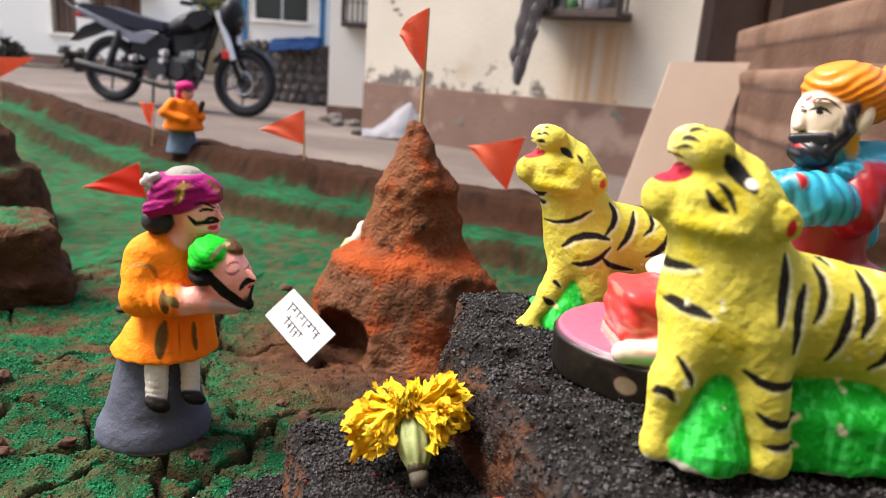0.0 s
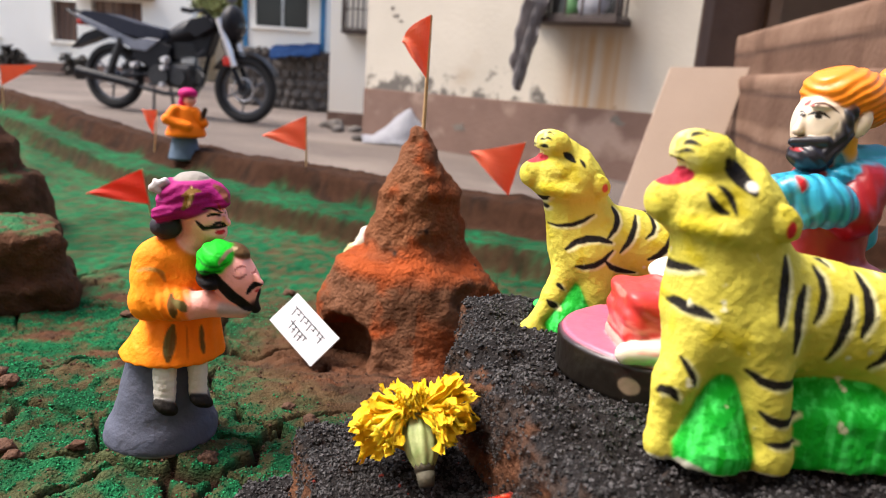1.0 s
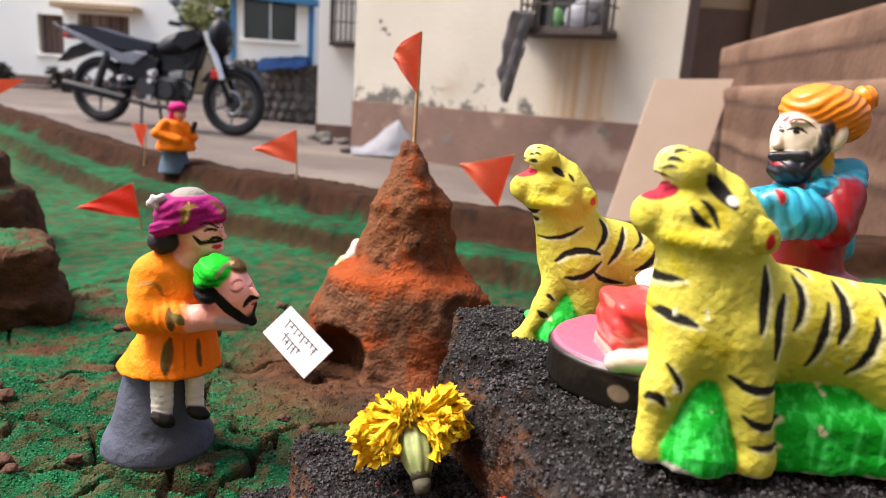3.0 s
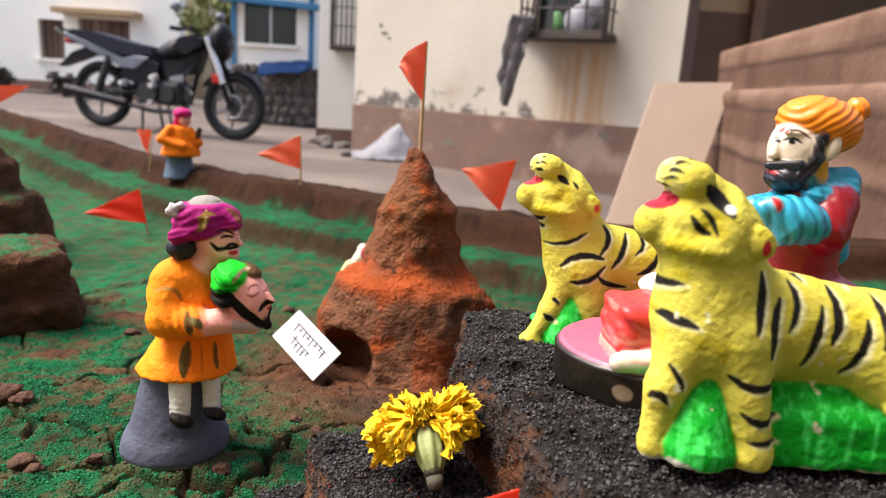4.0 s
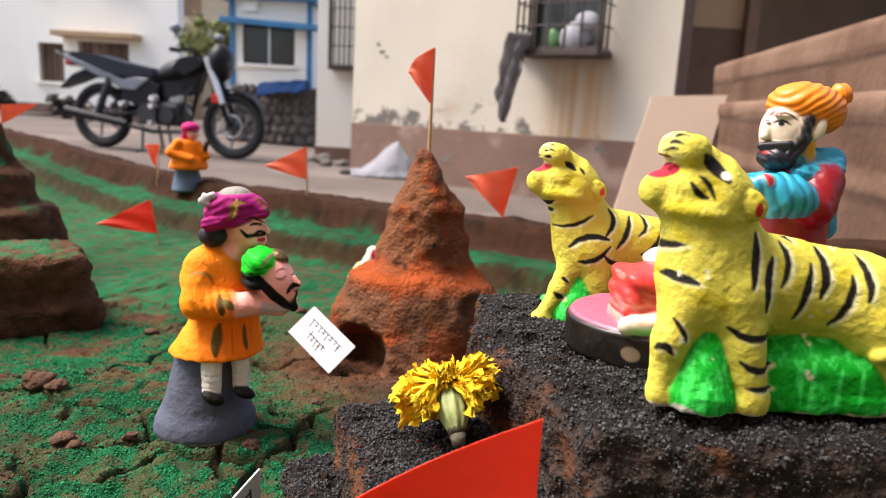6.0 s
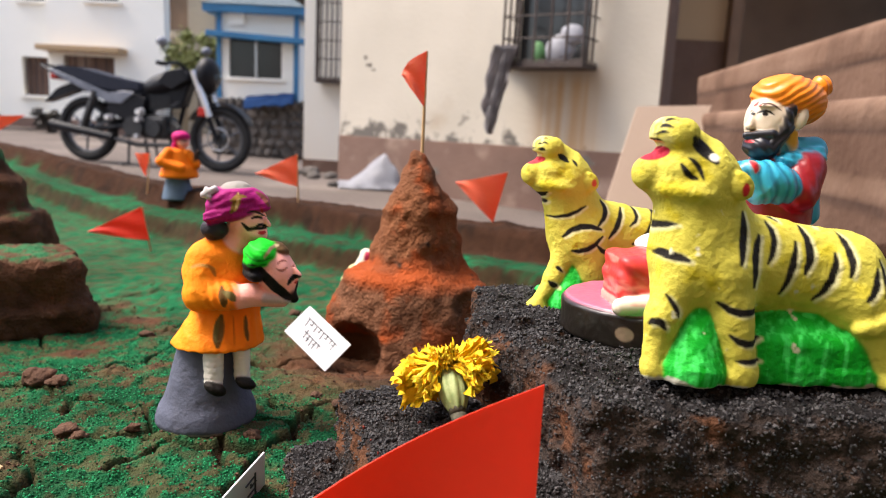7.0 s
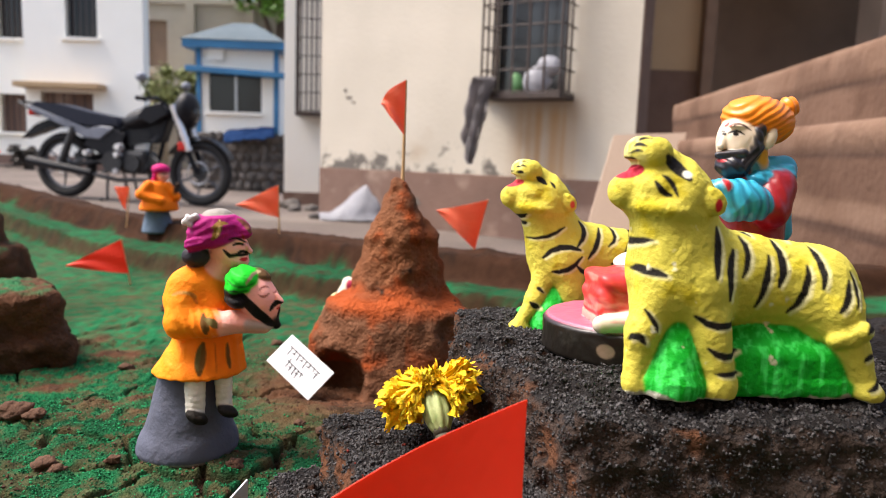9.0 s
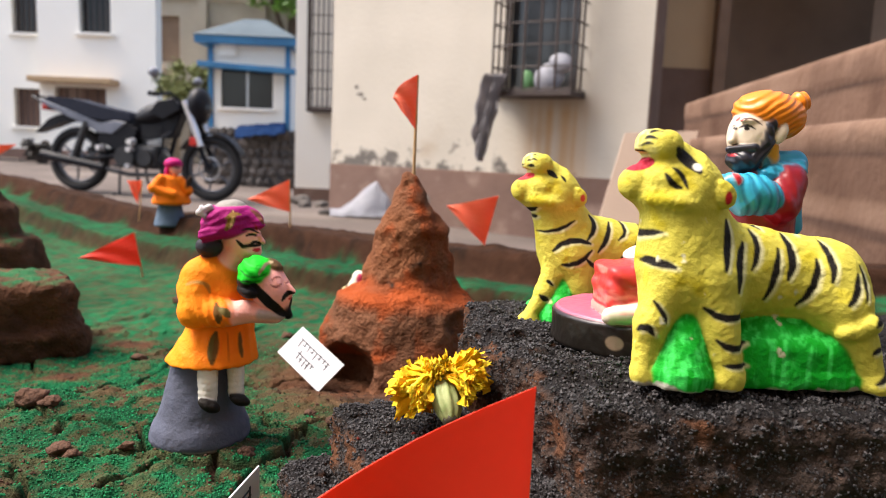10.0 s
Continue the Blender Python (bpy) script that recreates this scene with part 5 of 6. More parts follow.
pennant(0.86, (0.0588, 0.0956), (0.0435, 0.03), (-0.008, 0.0795), (0.0405, ground_at(0.0405, 0.86)), M_FLAGPAPER, "orange paper pennant beyond the mud hill", 0.0, 0.012)
pennant(0.85, (-0.415, 0.0284), (-0.4042, -0.0148), (-0.4858, -0.008), (-0.4036, ground_at(-0.4036, 0.85)), M_REDPAPER, "red-orange paper pennant low over the green ground")
pennant(1.15, (-0.5312, 0.0802), (-0.5372, 0.039), (-0.5552, 0.0788), (-0.5385, ground_at(-0.5385, 1.15)), M_FLAGPAPER, "small orange paper flag at the platform's edge", 0.0, 0.003)
zf = ground_at(-1.1, 1.6)
paper_flag(pose(-1.10, 1.6, zf), 0.12 - zf, [(0.0, 0.122 - zf), (0.0, 0.076 - zf), (0.085, 0.127 - zf)], M_FLAGPAPER, "orange paper pennant far along the platform")
big = paper_flag(pose(0.0105, 0.126, 0.0), 0.083, [(0.0008, 0.0855), (0.0008, 0.03), (-0.075, 0.036)], M_REDPAPER, "red paper flag standing before the mud steps", stick_from=-0.005, fold=0.009, bow=0.0028)


def name_card(name, corners, thick, strokes, label):
    """A thin card through four corners (anticlockwise), with pen strokes given in its own 0..1 coordinates."""
    c = [Vector(p) for p in corners]
    ux, uy = (c[1] - c[0] + c[2] - c[3]) / 2, (c[3] - c[0] + c[2] - c[1]) / 2
    mid = sum(c, Vector()) / 4
    w, h = ux.length, uy.length
    ax = ux.normalized()
    az = ax.cross(uy).normalized()
    ay = az.cross(ax)
    ob = part(name, boxed((-w / 2, -h / 2, -thick), (w / 2, h / 2, 0), 0.0002), M_CARD)
    ob.matrix_world = Matrix.Translation(mid) @ Matrix((ax, ay, az)).transposed().to_4x4()
    for pts, r in strokes:
        bm = bmesh.new()
        pipe(bm, [((u - 0.5) * w, (v - 0.5) * h, 0.0001) for u, v in pts], r, 6)
        part("pen_stroke", bm, M_INK, ob)
    return tagged(ob, label, "card")


def bars(top, left, right, count, seed):
    """A line of handwriting that cannot be read, as plain bars: one long bar and short ones across it."""
    r = random.Random(seed)
    out = [([(left, top), (right, top - 0.02)], 0.00045)]
    for k in range(count):
        u = left + (right - left) * (k + 0.5) / count + r.uniform(-0.012, 0.012)
        a, b = r.choice(((0.0, -0.2), (0.0, -0.24), (0.1, -0.18), (0.02, -0.13)))
        out.append(([(u, top + a), (u + 0.02, top + b)], 0.00045))
        if k % 2:
            out.append(([(u - 0.03, top - 0.11), (u + 0.03, top - 0.1)], 0.0004))
    return out


SCRAWL = bars(0.74, 0.14, 0.84, 8, 3) + bars(0.4, 0.26, 0.66, 5, 5)
name_card("name_card", [(-0.1331, 0.451, -0.0045), (-0.0995, 0.4221, -0.0266), (-0.0812, 0.4337, -0.0064), (-0.1187, 0.4587, 0.0119)], 0.001, SCRAWL, "white name card with faint black handwriting leaning on the mud hill")
name_card("name_card", [(-0.0942, 0.1835, 0.0119), (-0.0980, 0.1995, -0.0241), (-0.0880, 0.2195, -0.0135), (-0.0842, 0.2035, 0.0225)], 0.0008, SCRAWL[:6], "white name card standing on its corner by the mud steps")

# ---------------------------------------------------------------- marigold
flower_c, stem_tip = Vector((-0.0135, 0.2035, 0.0602)), Vector((-0.0078, 0.1885, 0.0428))
flower = empty("marigold_flower", Matrix.Translation(flower_c))
tagged(flower, "withered yellow marigold lying on the mud step", "flower")
axis = (flower_c - stem_tip).normalized()
FRONT = (Vector((0, -1, 0)) - axis * axis.dot(Vector((0, -1, 0)))).normalized()
SIDE = FRONT.cross(axis).normalized()
if SIDE.x < 0:
    SIDE = -SIDE
rf = random.Random(12)
for k in range(150):
    a = -math.pi + 2 * math.pi * ((k * 0.618034) % 1.0)
    front = math.cos(a)
    length = rf.uniform(0.0135, 0.0205)
    if front < -0.2:
        elev = rf.uniform(-0.2, 0.95)
    elif front < 0.42:
        elev = rf.uniform(-1.0, 0.6)
    elif front < 0.8:
        elev, length = rf.uniform(-0.75, -0.1), length * 0.9
    else:
        elev, length = rf.uniform(0.1, 0.9), rf.uniform(0.005, 0.008)
    if a < -0.2 and front > -0.6:
        length *= 1.12
    width = rf.uniform(0.0022, 0.0042) * (0.6 if front > 0.6 else 1.0)
    out = FRONT * math.cos(a) + SIDE * math.sin(a)
    side = axis.cross(out).normalized()
    up = axis
    ph, bend, twist, folds = rf.uniform(0, 6), rf.uniform(-0.5, 0.1), rf.uniform(-0.9, 0.9), rf.uniform(7, 12)
    start = out * rf.uniform(0.001, 0.0034) + up * rf.uniform(-0.0012, 0.003)
    bm = bmesh.new()
    rows = []
    for i in range(19):
        t = i / 18
        row = []
        e = elev + bend * t
        d = out * math.cos(e) + up * math.sin(e)
        n = up * math.cos(e) - out * math.sin(e)
        w = width * (0.22 + 0.78 * min(1.0, t * 1.35) ** 0.8)
        for j in range(13):
            u = j / 12 - 0.5
            ragged = 1 - (0.16 * abs(math.sin(u * 9 + ph)) + 0.3 * (2 * u) ** 4 * 0.5) * max(0, t - 0.7) / 0.3
            tw = twist * t
            crease = 0.0007 * math.sin(u * folds * 2 + ph) * (0.35 + t) + 0.0006 * math.sin(t * 15 + ph * 2 + u * 5) * t
            curl = 0.0022 * (4 * u * u) * math.sin(ph * 1.7) * t
            x = 2 * u * w
            p = start + d * (length * t * ragged) + side * (x * math.cos(tw) + 0.0012 * math.sin(4 * t + ph)) + n * (x * math.sin(tw) + crease + curl)
            p.z = max(p.z, 0.0415 - flower_c.z + 0.0004 * math.sin(17 * u + ph))
            row.append(bm.verts.new(p))
        rows.append(row)
    for r0, r1 in zip(rows, rows[1:]):
        for j in range(12):
            bm.faces.new((r0[j], r0[j + 1], r1[j + 1], r1[j]))
    part("petal", bm, M_PETAL, flower, smooth=True)
FQ = axis.to_track_quat("Z", "Y")
bm = bmesh.new()
rows = []
for i in range(19):
    t = i / 18
    rad = 0.0056 * math.sin(0.62 + t * 2.0) ** 0.85
    rows.append([bm.verts.new(FQ @ Vector(((rad * (1 + 0.07 * math.cos(9 * b) + 0.015 * math.sin(23 * b + 9 * t))) * math.cos(b), (rad * (1 + 0.07 * math.cos(9 * b))) * math.sin(b), -0.0005 - 0.0165 * t))) for b in [2 * math.pi * j / 54 for j in range(54)]])
for r0, r1 in zip(rows, rows[1:]):
    for j in range(54):
        bm.faces.new((r0[j], r0[(j + 1) % 54], r1[(j + 1) % 54], r1[j]))
bm.faces.new(rows[-1])
part("calyx", bm, M_CALYX, flower, "ribbed pale green calyx", smooth=True)
bm = bmesh.new()
for (za, ra), (zb, rb) in (((-0.0145, 0.0036), (-0.0185, 0.0031)), ((-0.0185, 0.0031), (-0.0228, 0.0024))):
    rod(bm, FQ @ Vector((0, 0, za)), FQ @ Vector((0.0002, 0, zb)), ra, rb, 14)
part("stem", bm, M_STEM, flower, "cut grey-brown stem", smooth=True)

# red flower crumbs on the steps and a dry twig on the ground
rc = np.random.RandomState(8)
cx, cy = rc.uniform(-0.045, 0.02, 26), rc.uniform(0.17, 0.235, 26)
grains("red_crumbs", np.stack([cx, cy, np.full(26, 0.0392)], 1), 0.0008, M_REDCRUMB, "dry red flower crumbs scattered on the mud step", 19)
bm = bmesh.new()
tz = ground_at(-0.215, 0.225)
pipe(bm, [(-0.235, 0.222, tz + 0.002), (-0.222, 0.224, tz + 0.0025), (-0.21, 0.221, tz + 0.002), (-0.196, 0.214, tz + 0.0015)], 0.0007, 6)
tagged(part("twig", bm, M_STICK), "thin dry twig lying on the green ground", "twig")

# ---------------------------------------------------------------- clay figures
def pleats(shape, way, pitch, depth):
    """Rows of soft folds pressed into a shape, across the way given."""
    def d(p):
        v = shape(p)
        near = np.flatnonzero(np.abs(v) < 2.5)
        q = p[near]
        v[near] -= depth * np.sin((q @ np.array(way, np.float32) + 1.6 * vnoise(q / 8, 17)) * pitch)
        return v
    return d


def tiger(stripes, marks, slim=0.0):
    """A standing clay tiger that lifts its head and roars, on a green base; millimetres, facing -x, its near flank at -y."""
    fl, hx = 0.82, -0.6 * slim
    pr = [(limb((-10, 2, 41), (26, 2, 37), 17, 15, fl), 0, YELLOW),
          (ell((-19 + 4 * slim, 0, 38), (16 - 3 * slim, 14, 18)), 6, YELLOW),
          (limb((-20 + 4 * slim, 0, 44), (-21.5 + slim, 0, 58), 15.5 - 2 * slim, 14.6 - 1.2 * slim, 0.9), 6, YELLOW),
          (ell((-21 + hx, 0, 67), (12.2, 13.6, 10)), 4, YELLOW),
          (ell((-20.5 + hx, 0, 72.5), (8, 12.4, 6.4), (0, 34, 0)), 3, YELLOW),
          (ell((-24.8 + hx, 0, 63.2), (14.2, 14.6, 5.8), (0, 6, 0)), 2.2, YELLOW),
          (limb((-24 + hx, 0, 72.5), (-31.5 + hx, 0, 80), 10.2, 6.8, 0.95), 2.0, YELLOW),
          (ell((-29.5 + hx, 0, 70.5), (8.6, 11.6, 7.4), (0, -20, 0)), 3, YELLOW),
          (ell((-33.2 + hx, 0, 81.2), (6.4, 8.6, 5.6), (0, 20, 0)), 1.0, YELLOW),
          (ell((-30.6 + hx, -6.4, 82), (5.0, 4.0, 4.8)), 0.9, YELLOW),
          (limb((-28 + hx, 0, 65), (-38.2 + hx, 0, 68.2), 8.6, 6.3, 0.95), 2.4, YELLOW),
          (ell((-41.6 + hx, 0, 77.2), (6.4, 12, 2.5), (0, -8, 0)), -0.5, RED),
          (ell((-13.4 + hx, -11.4, 66.4), (3.8, 2.4, 5.0), (0, -32, 0)), 0.8, YELLOW),
          (ell((-12.5 + hx, 12.5, 66), (3.6, 2.8, 5.2), (0, -32, 0)), 1.2, YELLOW),
          (limb((-13, -8, 36), (-7.4, -12.5, 8), 8.6, 5.2), 5, YELLOW),
          (ell((-7.2, -14, 5.5), (5.8, 4.8, 5.4)), 2.5, YELLOW)]
    if slim:
        pr += [(limb((-20, -5, 33), (-27, -8, 18), 6.4, 5.0), 4, YELLOW),
               (limb((-27, -8, 18), (-34.2, -9.6, 7), 4.8, 3.6), 2.5, YELLOW),
               (ell((-35, -10.5, 4.2), (5.8, 4.4, 4.0)), 1.5, YELLOW)]
    else:
        pr += [(limb((-26, -5, 35), (-32.2, -8.5, 22), 8.6, 5.8), 5, YELLOW),
               (limb((-32.2, -8.5, 22), (-34.0, -9.5, 8), 5.6, 4.2), 2.5, YELLOW),
               (ell((-33.8, -10.5, 5), (4.6, 4.2, 4.2)), 1.5, YELLOW)]
    pr += [
          (ell((30, 0, 34), (13, 14, 16)), 6, YELLOW),
          (limb((33, -8, 30), (41.5, -12, 9), 8.4, 4.2), 4, YELLOW),
          (ell((43, -13.5, 5), (5, 4.6, 3.8)), 2.5, YELLOW),
          (limb((29.5, -14, 22.5), (37.5, -15, 26.5), 2.7, 3.6), 1.2, YELLOW),
          (slab((4.5, 1, 6), (35.5, 14.5, 3.6), 2.5), 0.5, GREEN),
          (slab((15, 1, 9), (24, 14, 11.5), 5), 0.8, GREEN),
          (limb((2, 2, 8), (32, 2, 8), 16.5, 12, 0.95), 1.2, GREEN),
          (limb((-21.5 + 3 * slim, -7.5, 6), (-20.5 + 5 * slim, -5.5, 20), 12.8, 8.6, 1.0), 0.8, GREEN),
          (limb((10, 2, 14), (24, 2, 14), 15, 14, 0.9), 1.2, GREEN),
          (slab((0, 0, -17), (70, 40, 19.4), 0.5), -0.8, GREEN)]
    near = (1, 2, -1)
    coat = [(blotch(7, 0.42, 31, 4, (2, 33, 1)), rgb("cdbf3c"), 0.8), (blotch(5, 0.55, 35, 4, (2, 33, 1)), rgb("a09a2d"), 0.6)]
    for pts, w in stripes:
        if max(b for _, b in pts) > 66:
            continue
        pale = [(a + 1.1, b - 0.5) for a, b in pts]
        coat.append((stroke(pale, 0.95 * w, gate=near), rgb("ddd8a2"), 1.2))
    for pts, w in stripes:
        coat.append((stroke(pts, 0.92 * w, gate=near), BLACK, 0.6))
    for c, r, colr in marks:
        coat.append((ell(c, r, (0, -14 if r[1] > 8 else 0, 0)), colr, 0.5))
    coat.append((lambda p: (p[:, 2] - 3.0 - 3.4 * fbm(p / 5, 3, 12)), rgb("b9b7a8"), 0.6))
    coat.append((blotch(5, 0.56, 91, 4, (2, 60, -1)), rgb("d4d0b0"), 0.5))
    dry = ell((-37 + hx, 0, 82), (8, 9, 7))
    coat.insert(2, (lambda q: np.maximum(dry(q), 5 * (-0.06 - fbm(q / 3.5, 3, 52))), rgb("ddd68a"), 2.4))
    def brushed(q):
        return 2.6 * (0.16 - fbm(q * np.array((0.6, 0.6, 0.07), np.float32), 3, 88))
    coat.insert(0, (brushed, rgb("3fd25a"), 1.2, GREEN))
    coat.insert(0, (lambda q: brushed(-q), rgb("06a01c"), 1.2, GREEN))
    coat.insert(0, (blotch(9, 0.3, 87, 4, (2, 33, 1)), rgb("c4b428"), 1.2))
    return sculpt(pr, (-52, -25, -3), (52, 25, 92), 0.5, coat, [(0.7, 7), (0.3, 3.0), (0.16, 1.4)], 0.3)


FLANK = [([(-10.6, 57.9), (-10.4, 50.6), (-11.6, 42.2)], 1.6), ([(-4.6, 50.8), (-6.0, 44.8), (-6.1, 35.1)], 1.5), ([(-0.5, 54.7), (0.8, 49.3), (-1.5, 42.3)], 1.2), ([(7.8, 49.0), (6.6, 40.9), (4.1, 32.4)], 1.3), ([(10.9, 53.6), (12.4, 46.6), (10.9, 39.4)], 1.5), ([(20.6, 46.3), (19.3, 37.9), (15.3, 30.6)], 1.3), ([(23.7, 51.9), (25.2, 46.3), (24.9, 39.5)], 1.3), ([(33.3, 42.0), (32.0, 36.6), (29.4, 32.4)], 1.3), ([(34.7, 44.8), (36.1, 39.4), (35.0, 33.6)], 0.9), ([(-38.5, 49.4), (-35.8, 52.2), (-31.4, 53.2)], 1.2), ([(-35.7, 43.3), (-32.7, 43.5), (-27.4, 42.3)], 1.6), ([(-17.2, 29.5), (-10.4, 26.8), (-3.0, 27.8)], 1.4), ([(-12.9, 19.2), (-7.4, 16.9), (-2.0, 18.1)], 1.3), ([(-10.1, 11.2), (-6.0, 11.2), (-1.8, 11.0)], 1.1), ([(-32.9, 30.6), (-30.2, 26.8), (-28.9, 23.9)], 1.0), ([(-37.2, 20.9), (-35.3, 22.2), (-32.9, 19.9)], 1.4), ([(37.5, 26.5), (39.1, 28.0), (40.7, 29.5)], 1.3), ([(38.8, 16.6), (40.4, 17.9), (43.1, 17.9)], 1.1), ([(40.4, 7.0), (43.2, 8.5), (45.9, 10.8)], 1.0), ([(-0.2, 57.5), (2.3, 56.2), (3.6, 54.9)], 0.7), ([(12.0, 57.5), (14.8, 55.1), (16.7, 53.6)], 0.7),
         ([(-28.2, 80.2), (-25.4, 77.4), (-21.8, 73.4)], 2.3), ([(-32.0, 72.2), (-30.0, 69.4), (-27.2, 68.0)], 1.15), ([(-29.6, 74.2), (-27.0, 72.0), (-25.4, 68.0)], 0.9), ([(-39, 81), (-37.5, 82), (-36.2, 81.8)], 0.6), ([(-38, 83.4), (-36.6, 84), (-35, 83.6)], 0.7), ([(-36.4, 85.2), (-35, 86), (-33, 86)], 0.6), ([(-32, 87), (-30.5, 87.2), (-29, 86.4)], 0.6), ([(-39.6, 79.2), (-38.6, 79.4), (-37.6, 79.2)], 0.5)]
EYES = [((-22.4, -14, 75.3), (2.1, 4, 1.9), rgb("e6e2d4")), ((-12.2, -15, 65.4), (1.3, 4.4, 2.3), RED), ((-38.8, -2, 75.2), (4.9, 9, 2.3), rgb("a82238"))]
tb = tiger(FLANK, EYES)
clay_thing("tiger_figurine", tb, M_CLAY, pose(0.0875, 0.1775, 0.0715), "yellow clay tiger with black stripes on a green base", "figurine", "clay tigers")
FLANK2 = [([(-31.3, 48.4), (-23.1, 50.2), (-15.4, 54.8)], 1.0), ([(-25.0, 39.4), (-17.4, 45.0), (-6.7, 43.8)], 1.5), ([(-20.7, 33.2), (-13.9, 34.5), (-6.2, 40.6)], 1.4), ([(-9.1, 36.4), (-2.7, 32.0), (6.1, 30.4)], 1.4), ([(-6.2, 57.1), (-4.2, 51.9), (-8.6, 45.3)], 1.5), ([(4.6, 53.7), (2.1, 46.1), (-2.3, 39.5)], 1.4), ([(10.6, 55.6), (12.5, 49.8), (8.6, 45.6)], 1.1), ([(22.4, 54.0), (17.9, 42.2), (10.6, 37.0)], 1.8), ([(-27.0, 24.4), (-26.1, 23.9), (-24.1, 22.4)], 1.0), ([(-30.4, 17.4), (-28.5, 15.9), (-26.5, 15.0)], 1.6), ([(-38.0, 59.3), (-35.6, 58.8), (-33.7, 60.3)], 1.5), ([(-35.2, 55.0), (-33.7, 55.6), (-32.8, 56.0)], 1.2), ([(-29.5, 78.4), (-27.4, 77.2), (-25.2, 75.6)], 1.5), ([(-23, 76.4), (-22, 75), (-21.2, 73.6)], 0.8), ([(-42, 79.6), (-41, 80.6), (-40, 81)], 0.8), ([(-38.6, 80.4), (-37.4, 80.8), (-36.4, 80.4)], 0.9), ([(-39, 83), (-38.2, 83.4), (-37.4, 83.2)], 0.5), ([(-37, 83.6), (-36, 84), (-35, 83.4)], 0.5), ([(-36, 85.6), (-35, 86), (-34, 85.4)], 0.4)]
EYES2 = [((-12.4, -15, 66.0), (1.4, 4, 1.9), rgb("d0503c")), ((-39.4, -3, 75.2), (4.8, 9, 1.7), rgb("b83440"))]
ta = tiger(FLANK2, EYES2, 1.0)
clay_thing("tiger_figurine", ta, M_CLAY, pose(0.060, 0.281, 0.066, 0, 0, 6) @ Matrix.Scale(0.96, 4), "yellow clay tiger with bold black stripes beside the throne base", "figurine", "clay tigers")

# seated turbaned figure on its oval base (millimetres, from the base's middle)
BLUE, REDROBE, CREAM, TURBAN, BEARD, PINK = rgb("2f9fbd"), rgb("8c0f18"), rgb("ddcdb8"), rgb("f08a18"), rgb("1d1d26"), rgb("bd5f78")
